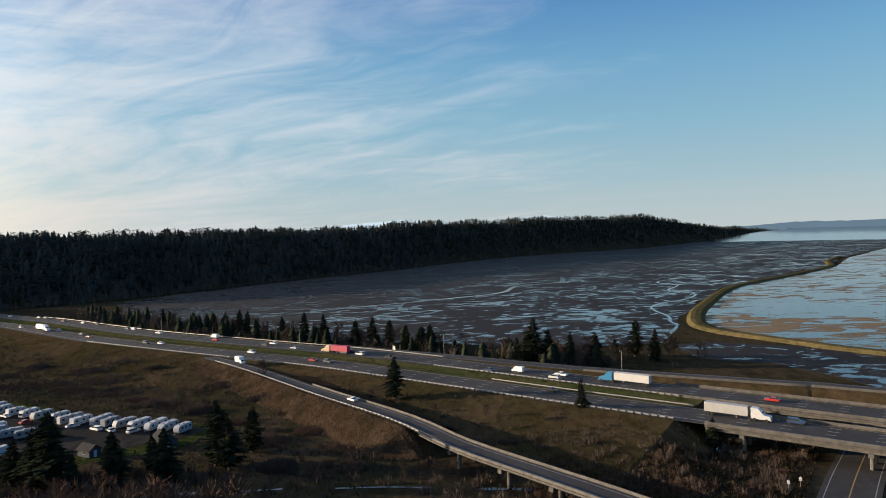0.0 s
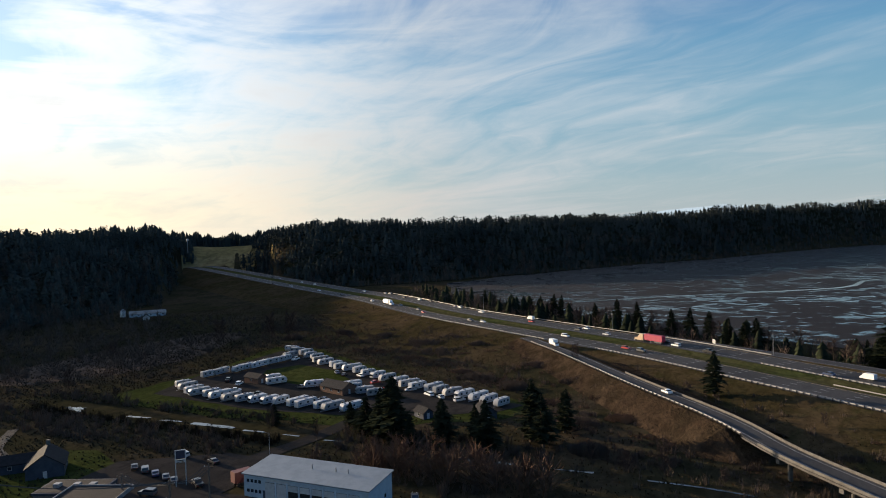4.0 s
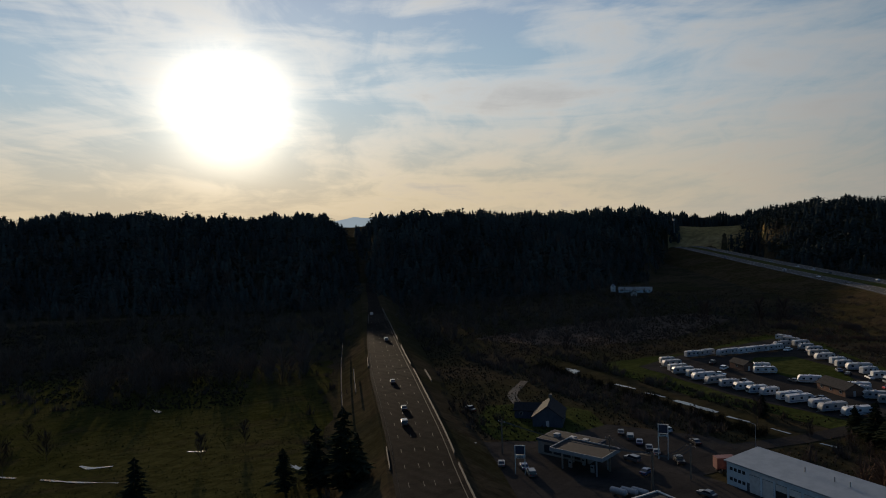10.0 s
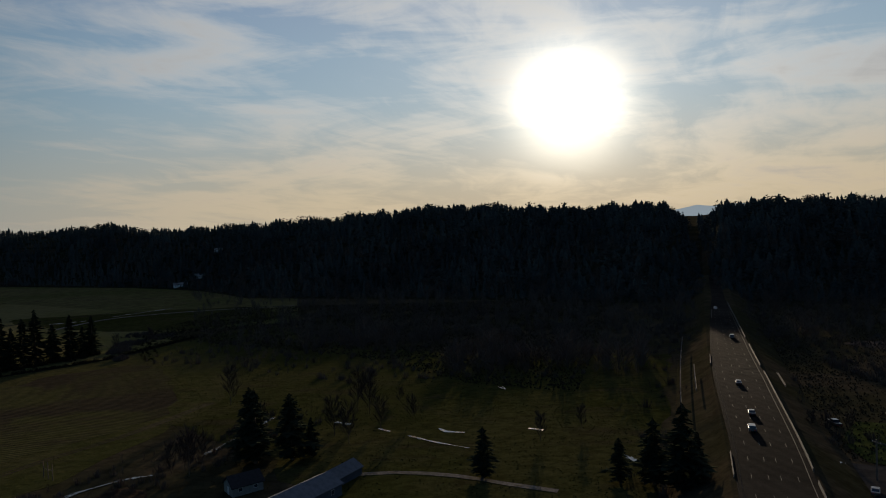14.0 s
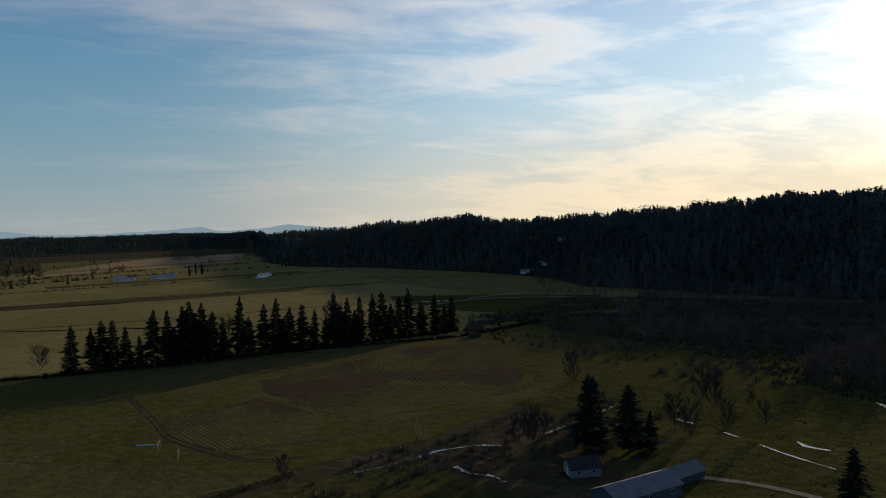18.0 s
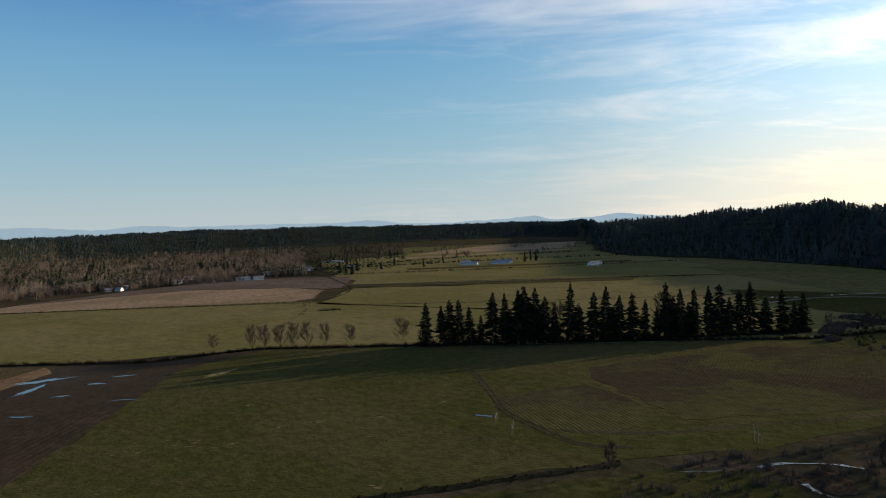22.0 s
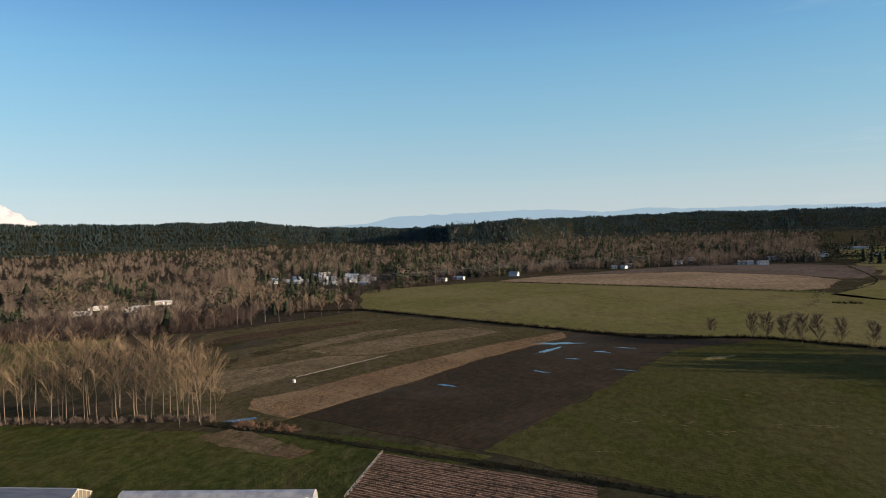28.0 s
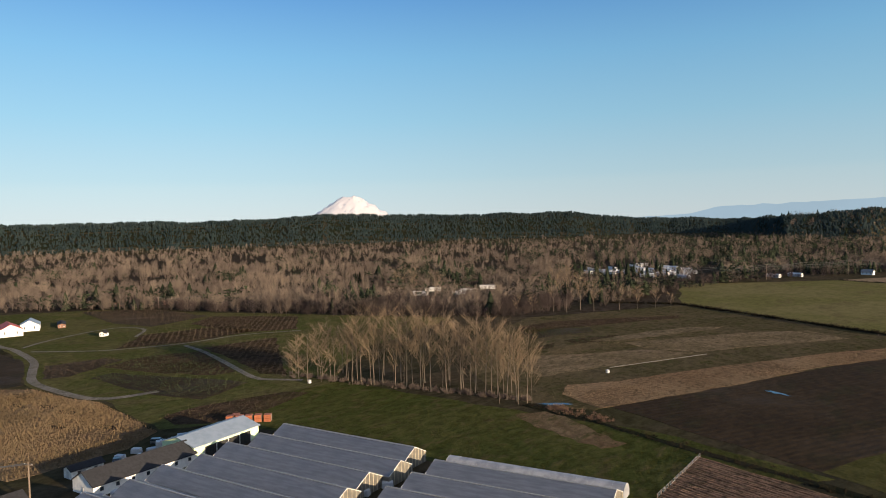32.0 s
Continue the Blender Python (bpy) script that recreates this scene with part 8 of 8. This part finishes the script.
lamp_post(-133, 157, 8, 0, "steel yard lamp behind the workshop", 200)
for x, y, off in ((-8, 0, 0), (-86, 0, 0), (-190, 0, 0), (60, 0, 0)):
    p, w, s = min(frames_of(FAR), key=lambda f: abs(f[0].x - x))
    c = p + s * 10.4
    lamp_post(c.x, c.y, 11, p.z - 0.3, "tall steel lamp beside the freeway", 230)


def road_sign(x, y, z, w, h, heading, label, mat):
    top = anchor("road_sign", label, "road sign", "road signs")
    part("post", tube(fresh(), (0, 0, -0.3), (0, 0, 2.2 + h), 0.05, sides=6), STEEL, top)
    part("plate", box(fresh(), -w / 2, -0.08, 2.0, w / 2, -0.05, 2.0 + h, 0.0), mat, top)
    top.matrix_basis = pose(x, y, z, 0, 0, heading)


road_sign(128, 184, 0, 1.2, 1.2, -30, "yellow warning sign beside the underpass road", YELLOW)
road_sign(84, 170, 0, 0.7, 0.9, -30, "white sign beside the underpass road", TRIM_WHITE)
road_sign(88, 172, 0, 0.7, 0.9, -30, "white sign beside the underpass road", TRIM_WHITE)
road_sign(-26, 345, 6.9, 3.0, 2.0, -60, "grey back of a freeway sign", STEEL)
gantry = anchor("cell_tower", "slim steel mast above the forest", "mast")
part("mast", tube(fresh(), (0, 0, -1), (0, 0, 34), 0.8, 0.5, 8), STEEL, gantry)
part("antenna_ring", tube(fresh(), (0, 0, 30), (0, 0, 33), 1.8, sides=8), TRIM_WHITE, gantry, "pale antenna panels")
set_at(gantry, -890, 862, 0)
# fence beside the ploughed plot and wooden posts
fence = anchor("wire_fence", "weathered post and wire fence beside the ploughed plot", "fence")
for k in range(14):
    x, y = 42.5 + 2.5 * k / 13, -197 + 34 * k / 13
    p = part("post", box(fresh(), -0.1, -0.1, -0.3, 0.1, 0.1, 1.3), TIMBER, fence)
    p.matrix_basis = pose(x, y, 0)
for z in (0.5, 0.9, 1.2):
    part("wire", tube(fresh(), (42.5, -197, z), (45, -163, z), 0.03, sides=3), STEEL, fence)
tagged(part("irrigation_pipe", tube(fresh(), (103.6, -301.4, 0.25), (72, -351.4, 0.25), 0.16, sides=8), CONCRETE), "long white irrigation pipe across the field", "pipe")
for x, y in ((101, -291), (208, -218)):
    ob = anchor("white_tank", "small white tank standing in the field", "tank", "field tanks")
    part("tank_body", tube(fresh(), (0, 0, -0.1), (0, 0, 1.3), 0.8, sides=14), WRAP, ob)
    part("tank_lid", tube(fresh(), (0, 0, 1.3), (0, 0, 1.55), 0.75, 0.25, 14), WRAP, ob)
    set_at(ob, x, y, 0)

low = anchor("low_workshop", "low flat-roofed workshop with pale roof edge", "building")
part("wall", box(fresh(), -8, -6, -0.2, 8, 6, 4.6), WALL_GREY, low)
part("roof", box(fresh(), -7.8, -5.8, 4.6, 7.8, 5.8, 4.75), ROOF_GREY, low)
for x0, y0, x1, y1 in ((-8.2, -6.2, 8.2, -5.8), (-8.2, 5.8, 8.2, 6.2), (-8.2, -5.8, -7.8, 5.8), (7.8, -5.8, 8.2, 5.8)):
    part("roof_edge", box(fresh(), x0, y0, 4.5, x1, y1, 5.0), TRIM_WHITE, low, "pale roof edge")
part("bay_door", box(fresh(), -3, -6.1, 0, 1, -5.98, 3.4), TRIM_WHITE, low, "pale roller door")
set_at(low, -108.3, 101.3, 4, 0.1)
pole_line([(-141.9, 114), (-127, 114.5), (-126.9, 127)], 9.5, "poles of the yard")
for x, y in ((-128, 105.2), (-126.8, 107.4), (-125.4, 109.4)):
    tank = anchor("gas_tank", "silver horizontal gas tank in the yard", "tank", "gas tanks")
    part("tank_body", tube(fresh(), (-1.9, 0, 1.3), (1.9, 0, 1.3), 0.75, sides=16), STEEL, tank)
    for s in (-1, 1):
        part("tank_end", tube(fresh(), (s * 1.9, 0, 1.3), (s * 2.25, 0, 1.3), 0.75, 0.3, 16), STEEL, tank)
        part("saddle", box(fresh(), s * 1.2 - 0.15, -0.5, 0, s * 1.2 + 0.15, 0.5, 0.75), CONCRETE, tank)
    set_at(tank, x, y, 20, 0.1)


def post_frame(x, y, heading, w, h, label):
    """Timber posts with a cross rail standing in the pasture."""
    top = anchor("post_frame", label, "gate frame", "timber frames in the pasture")
    for s in (-1, 0, 1):
        part("post", tube(fresh(), (s * w / 2, 0, -0.3), (s * w / 2, 0, h), 0.11, 0.09, 7), TIMBER, top)
    part("rail", box(fresh(), -w / 2, -0.06, h * 0.55, w / 2, 0.06, h * 0.55 + 0.14), TIMBER, top)
    set_at(top, x, y, heading, 0.1)


post_frame(-139.5, -184, 45, 6.0, 3.6, "weathered timber frame beside the wet patch")
post_frame(-136.5, -171.5, 45, 5.0, 3.2, "weathered timber frame in the pasture")
post_frame(-183.5, -117, 60, 4.5, 4.6, "tall timber post frame by the stream")

patch("near_pasture", [(-50, -150), (-100, -137), (-140, -122), (-163, -106), (-158, -90), (-150, -60), (-120, -20), (-70, -60)], 0.05, M["wet_meadow"], "dark green pasture before the stream", "field", 1.5)
for k, (pts, half) in enumerate((([(-147, -116), (-153, -111.5), (-159, -108)], 0.35), ([(-165, -105.5), (-172, -103.3), (-177, -99), (-181.5, -94.5), (-184, -88)], 0.5), ([(-199, -80.6), (-210, -77), (-220, -74.5), (-238.5, -69.8)], 0.5),
                                 ([(-230.6, -46.7), (-227.5, -41)], 0.5), ([(-221.6, -30.8), (-218.2, -26.5)], 0.45), ([(-213.3, -20.3), (-207, -12.7), (-203, -6.6), (-199.7, -1.3)], 0.3), ([(-220, -11), (-216.5, -8.7), (-215, -2.6)], 0.6),
                                 ([(-217.4, 17.4), (-215, 22.2)], 0.3), ([(-516, -321), (-531, -301)], 1.0), ([(-553, -292), (-574, -278), (-602, -261)], 1.0), ([(-158, -75), (-160.5, -79), (-160, -86), (-163, -92)], 0.5))):
    ribbon("stream", pts, half * 1.25, M["stream_bed"], "narrow shallow stream in the meadow", "stream", 0.15, 2.2, 0.75, 12 + k)
ribbon("meadow_lane", [(-180, -36), (-181.5, -21), (-178, -5), (-172, 7), (-166, 20)], 1.1, GRAVEL, "pale lane through the wet meadow", "lane", 0.13, vary=0.1)
patch("sedge_islet", [(-165, -98), (-171, -96), (-176, -91), (-173, -85), (-166, -81), (-162, -83), (-162, -91)], 0.14, M["brush"], "islet of reddish sedge by the stream", "sedge", 0.8, 3)


# ---- planting rows, furrows, tufts ----
def inside(ring, x, y):
    """Which points lie in a ring of corners."""
    ok = np.zeros(len(x), dtype=bool)
    for (x0, y0), (x1, y1) in zip(ring, ring[1:] + ring[:1]):
        if y0 != y1:
            c = ((y0 > y) != (y1 > y)) & (x < (x1 - x0) * (y - y0) / (y1 - y0) + x0)
            ok ^= c
    return ok


GREEN_SHRUB = leafy("dark_green_shrubs", (0.020, 0.030, 0.014), (0.045, 0.055, 0.025))
BROWN_SHRUB = leafy("brown_shrubs", (0.034, 0.025, 0.019), (0.068, 0.050, 0.036))
for i, ring in enumerate(BEDS):
    xs, ys = [c[0] for c in ring], [c[1] for c in ring]
    turn = radians((22, 35, 40, 30, 50, 30, 30, 40, 40, 40, 40, 40)[i])
    gx, gy = np.meshgrid(np.arange(-130, 130, 3.4), np.arange(-130, 130, 1.5))
    x = gx.ravel() * math.cos(turn) - gy.ravel() * math.sin(turn) + sum(xs) / len(xs)
    y = gx.ravel() * math.sin(turn) + gy.ravel() * math.cos(turn) + sum(ys) / len(ys)
    rng = np.random.default_rng(i)
    k = inside(ring, x, y) & (rng.uniform(0, 1, len(x)) < 0.8)
    s = np.stack([x[k] + rng.normal(0, 0.15, k.sum()), y[k] + rng.normal(0, 0.15, k.sum()), rng.uniform(1.0, 2.3, k.sum())], -1)
    woods("shrub_rows", s, SHRUBS, GREEN_SHRUB if i in (0, 1, 9, 10, 11) else BROWN_SHRUB, "rows of dark nursery shrubs" if i in (0, 1, 9, 10, 11) else "rows of brown leafless nursery shrubs", "shrub rows")

DRY_SOIL = soil("dry_ploughed_soil", (0.17, 0.105, 0.068), (0.12, 0.078, 0.05), (0.07, 0.047, 0.03), 0.1, 0.5, 2.0, bump=1.0)
plot = tagged(new("ploughed_plot"), "ploughed plot with tan ridges and dark furrows", "ploughed plot")
for k in range(30):
    a = Vector((43.5 + 0.05 * k, -197 + 1.35 * k, 0))
    b = a + Vector((-60, 25, 0))
    line = [a.lerp(b, j / 12) + Vector((0, 0, 0.02 + 0.12 * math.sin(j * 1.7 + 2.3 * k))) for j in range(13)]
    sweep("ridge", line, [(-0.5, -0.1), (-0.28, 0.28), (0.28, 0.28), (0.5, -0.1)], DRY_SOIL, False, plot)


def tufts(name, n, ring, h, w, c1, c2, label, seed, keep=None, height=None):
    """Grass and weeds: leaning blades, each its own tone."""
    rng = np.random.default_rng(seed)
    xs, ys = np.array([c[0] for c in ring]), np.array([c[1] for c in ring])
    x, y = rng.uniform(xs.min(), xs.max(), n), rng.uniform(ys.min(), ys.max(), n)
    k = inside(ring, x, y)
    if keep is not None:
        k &= keep(x, y)
    clump = np.zeros(n)
    for _ in range(9):
        turn, wave = rng.uniform(0, 6.283), 6.283 / rng.uniform(5, 60)
        clump += 0.62 * np.sin((x * np.cos(turn) + y * np.sin(turn)) * wave + rng.uniform(0, 6.283))
    k &= rng.uniform(-3.2, 0.6, n) < clump
    x, y = x[k], y[k]
    m = len(x)
    z = (land(x, y) if height is None else height(x, y)) + 0.05
    a = rng.uniform(0, 6.283, m)
    hh, ww = rng.uniform(h * 0.4, h * 1.2, m), rng.uniform(w * 0.3, w * 0.9, m)
    sx, sy = np.cos(a) * ww / 2, np.sin(a) * ww / 2
    lx, ly = rng.normal(0, 0.25, m) * hh, rng.normal(0, 0.25, m) * hh
    v = np.stack([np.stack([x - sx, y - sy, z], -1), np.stack([x + sx, y + sy, z], -1),
                  np.stack([x + sx * 0.4 + lx, y + sy * 0.4 + ly, z + hh], -1), np.stack([x - sx * 0.6 + lx, y - sy * 0.6 + ly, z + hh * 0.75], -1)], 1).reshape(-1, 3)
    i = np.arange(m)[:, None] * 4
    t = np.concatenate([i + np.array([[0, 1, 2]]), i + np.array([[0, 2, 3]])])
    ob = new(name, mesh_arrays(name, v, t, leafy(name + "_blades", c1, c2, 0.95)))
    tagged(ob, label, "grass", kind="stuff")


LOT = [(-250, 196), (-250, 250), (-254, 312), (-230, 314), (-179, 287), (-146, 265), (-80, 243), (-86, 226), (-108, 213), (-136, 203), (-180, 197)]
YARD = [(-185, 88), (-172, 112), (-175, 140), (-150, 158), (-120, 160), (-128, 140), (-70, 148), (-60, 130), (-70, 95), (-140, 76)]


def wild(x, y):
    """Open ground: off the lots, roads and water."""
    ok = ~inside(LOT, x, y) & ~inside(YARD, x, y)
    d = (x + 140) * 0.305 + (y - 62) * 0.952
    ok &= ~((np.abs(d) < 11.5) & (x < -50))
    e = (x - 111) * -0.585 - (y - 192) * 0.81
    ok &= ~((e < 63) & (e > -58) & (y > 100))
    ok &= ~((y > 172) & (y < 186) & (x < -140) & (x > -262))
    ok &= ~((np.abs(x + 136) < 5) & (y > 135) & (y < 210))
    return ok


def slope(x, y):
    """Height of the freeway's near bank."""
    e = (x - 111) * -0.585 - (y - 192) * 0.81
    return np.maximum(np.interp(e, [8, 13, 30, 46, 64], [6.8, 6.3, 3.6, 2.0, 0.0]), np.interp(ramp_gap(x, y), [4.8, 6.5, 16.5], [6.8, 6.0, 0.0]))


def ramp_gap(x, y):
    """Distance to the ramp's axis on its embankment."""
    d = np.full(len(x), 1e9)
    line = [p for p in RAMP if p.x < 2]
    for p, q in zip(line, line[1:]):
        ux, uy = q.x - p.x, q.y - p.y
        k = np.clip(((x - p.x) * ux + (y - p.y) * uy) / (ux * ux + uy * uy), 0, 1)
        d = np.minimum(d, np.hypot(x - p.x - k * ux, y - p.y - k * uy))
    return d


G1, G2 = (0.026, 0.030, 0.008), (0.042, 0.043, 0.014)
B1, B2 = (0.022, 0.017, 0.010), (0.048, 0.034, 0.019)
tufts("south_pasture_grass", 110000, [(13, -200), (-75, -358), (-128, -388), (-200, -328), (-300, -245), (-359, -195), (-420, -170), (-350, -120), (-262, -98), (-215, -105), (-180, -112), (-137, -134), (-58, -158)], 0.12, 0.34, (0.034, 0.034, 0.011), (0.054, 0.048, 0.018), "short winter pasture grass", 51, lambda x, y: ~inside([(-160, -213), (-224, -226), (-325, -199), (-345, -172), (-328, -149), (-248, -111), (-187, -146), (-154, -150), (-147, -170)], x, y))
tufts("west_meadow_grass", 40000, [(-150, 44), (-330, 90), (-300, 30), (-300, -50), (-470, -130), (-440, -220), (-355, -195), (-240, -110), (-150, -60), (-150, 20)], 0.18, 0.6, (0.014, 0.016, 0.005), (0.026, 0.026, 0.009), "short winter meadow grass", 52)
tufts("nursery_grass", 60000, [(200, -225), (60, -215), (12, -196), (46, -160), (110, -163), (160, -168), (190, -160), (205, -190)], 0.18, 0.3, (0.026, 0.029, 0.009), (0.040, 0.040, 0.014), "green grass behind the greenhouses", 53)
tufts("strip_field_weeds", 30000, [(112, -230), (85, -232), (-11, -395), (-30, -424), (20, -452), (130, -545), (210, -440), (195, -330), (150, -260)], 0.3, 0.5, (0.046, 0.038, 0.020), (0.075, 0.059, 0.034), "dry weeds and straw in the strip field", 54)
tufts("straw", 26000, [(124, -272), (105, -305), (78, -352), (48, -391), (14, -426), (36, -448), (92, -398), (137, -366), (148, -313), (140, -285)], 0.3, 0.35, (0.085, 0.064, 0.038), (0.165, 0.124, 0.076), "pale straw lying in the strip field", 66)
tufts("stubble", 60000, [(104, -247), (84, -234), (48, -292), (22, -341), (-24, -402), (-22, -422), (21, -378), (54, -333), (73, -307), (91, -278), (108, -262)], 0.45, 0.3, (0.11, 0.07, 0.04), (0.20, 0.135, 0.08), "standing reddish dry stubble", 55)
tufts("reeds", 70000, [(324, -148), (310, -155), (278, -153), (261, -155), (204, -141), (196, -125), (200, -92), (330, -92), (380, -140)], 0.75, 0.28, (0.06, 0.044, 0.025), (0.15, 0.105, 0.06), "standing dry tan reeds", 56)
tufts("road_bank_grass", 90000, [(70, 150), (-330, 440), (-430, 500), (-480, 400), (-260, 180), (-100, 150), (0, 120)], 0.55, 0.7, B1, B2, "dry brown weeds below the freeway", 57, wild)
tufts("near_bank_grass", 170000, [(90, 130), (20, 140), (-390, 420), (-470, 560), (-330, 510), (-220, 424), (-110, 357), (-60, 318), (0, 272), (74, 214)], 0.40, 0.45, (0.024, 0.020, 0.010), (0.052, 0.037, 0.020), "rough grass on the freeway bank", 58,
      lambda x, y: ((x - 111) * -0.585 - (y - 192) * 0.81 > 10.5) & ((x - 111) * -0.585 - (y - 192) * 0.81 < 62) & (x < 72) & (ramp_gap(x, y) > 5.6), slope)
tufts("valley_weeds", 100000, [(-130, 145), (-160, 200), (-300, 330), (-500, 420), (-560, 200), (-200, 80), (-170, 110)], 0.55, 0.9, (0.022, 0.018, 0.012), (0.045, 0.035, 0.022), "dark winter weeds in the valley", 59, wild)
tufts("slough_weeds", 60000, [(30, 130), (20, 190), (60, 215), (118, 205), (130, 190), (80, 130)], 0.6, 0.6, B1, B2, "brown weeds along the slough", 60, lambda x, y: np.abs((x - 94) * 0.84 - (y - 162) * 0.55) > 9)
tufts("nursery_weeds", 30000, [(430, -200), (385, -190), (318, -160), (262, -160), (206, -146), (186, -172), (200, -222), (240, -290), (260, -420), (400, -392), (580, -350), (600, -290)], 0.3, 0.5, (0.036, 0.034, 0.013), (0.048, 0.042, 0.018), "rough grass between the planting beds", 61)
tufts("far_west_weeds", 60000, [(-262, 40), (-560, 120), (-590, -200), (-440, -220), (-350, -60), (-280, 0)], 0.7, 1.4, (0.018, 0.016, 0.010), (0.045, 0.035, 0.022), "dark weeds below the western hill", 65, wild)

# worn and dry patches in the pastures
DRY = soil("dry_grass", (0.13, 0.10, 0.05), (0.10, 0.085, 0.035), (0.07, 0.065, 0.022), 0.05, 0.3, 1.5)
FLECK = random.Random(88)


def dry_patch(x, y, a, b, turn, label="worn patch of dry tan grass in the pasture"):
    c, s = math.cos(radians(turn)), math.sin(radians(turn))
    ring = []
    for k in range(16):
        w = k * 0.3927
        u, v = a * math.cos(w) * FLECK.uniform(0.6, 1.15), b * math.sin(w) * FLECK.uniform(0.5, 1.2)
        ring.append((x + c * u - s * v, y + s * u + c * v))
    patch("dry_patch", ring, 0.12, DRY, label, "grass", 0.2, 3, int(a * 10))


for x, y, a, b in ((-91, -338, 11, 3.0), (-190, -496, 14, 3.0)):
    dry_patch(x, y, a, b, 25)
for x, y, n in ((-33, -235, 5), (-42, -236, 3), (-48, -228, 4), (-57, -219, 5), (-73, -260, 2), (-82, -227, 4), (-89, -225, 6), (-96, -225, 6), (-101, -218, 6), (-110, -217, 6), (-114, -209, 5), (-106, -197, 4),
                (-106, -253, 3), (-85, -268, 3), (-135, -219, 3), (-24, -201, 3), (-82, -157, 3), (-38, -232, 4), (-125, -214, 3), (-60, -245, 2)):
    for _ in range(n):
        dry_patch(x + FLECK.gauss(0, 3.4), y + FLECK.gauss(0, 1.6), FLECK.uniform(0.5, 1.7), FLECK.uniform(0.15, 0.42), FLECK.uniform(-45, -5))
for k, off in enumerate((0.0, 2.1)):
    ribbon("tractor_track", [(-181 - off, -256), (-176 - off, -246), (-160 - off, -213), (-149 - off, -192), (-145 - off, -172), (-143 - off, -150), (-152 - off, -137)], 0.42, M["mud"], "dark tractor rut curving across the pasture", "track", 0.13, 4, 0.3, 51 + k)
    ribbon("tractor_track", [(-150, -160 - off), (-170, -140 - off), (-196, -128 - off), (-226, -112 - off), (-262, -100 - off)], 0.35, M["mud"], "dark tractor rut along the tilled field", "track", 0.13, 4, 0.3, 61 + k)
ribbon("farm_track", [(-374, -789), (-450, -712), (-534, -630), (-640, -560)], 1.6, GRAVEL, "pale dirt track between far fields", "lane", 0.17, vary=0.3, seed=32)
patch("far_brown_strip", [(-372, -782), (-340, -738), (-420, -672), (-500, -594), (-590, -520), (-640, -555), (-530, -626), (-450, -706)], 0.12, M["tilled"], "dark brown tilled strip between meadows", "field", 2, 14)
patch("far_dark_strip", [(-560, -960), (-700, -860), (-860, -760), (-890, -790), (-720, -900), (-580, -1000)], 0.14, M["bank"], "dark grassy strip between far meadows", "field", 3, 18)
patch("far_tan_strip", [(-740, -1310), (-900, -1300), (-1185, -1240), (-1230, -1290), (-930, -1370), (-760, -1380)], 0.16, M["tan"], "tan strip of a far meadow", "field", 3, 18)
hedge("far_hedge", [(-600, -1180), (-760, -1240), (-1000, -1180), (-1250, -1100)], 340, 1.5, 6.0, HEDGE_DARK, "ragged tree row between far meadows", 81, 10)
hedge("meadow_clump", [(-232, -542), (-246, -538)], 60, 1.5, 3.0, HEDGE_DARK, "dark clump of brush in the meadow", 82, 4)
hedge("weedy_ditch", [(-205, -520), (-240, -600), (-322, -747), (-425, -871)], 300, 0.6, 2.0, RUST, "reddish weeds along the ditch between fields", 83, 4)
hedge("stream_brush_row", [(-353, -168), (-400, -190), (-440, -205), (-490, -160)], 260, 1.0, 3.0, HEDGE_DARK, "dark brush along the meadow's far edge", 84, 8)
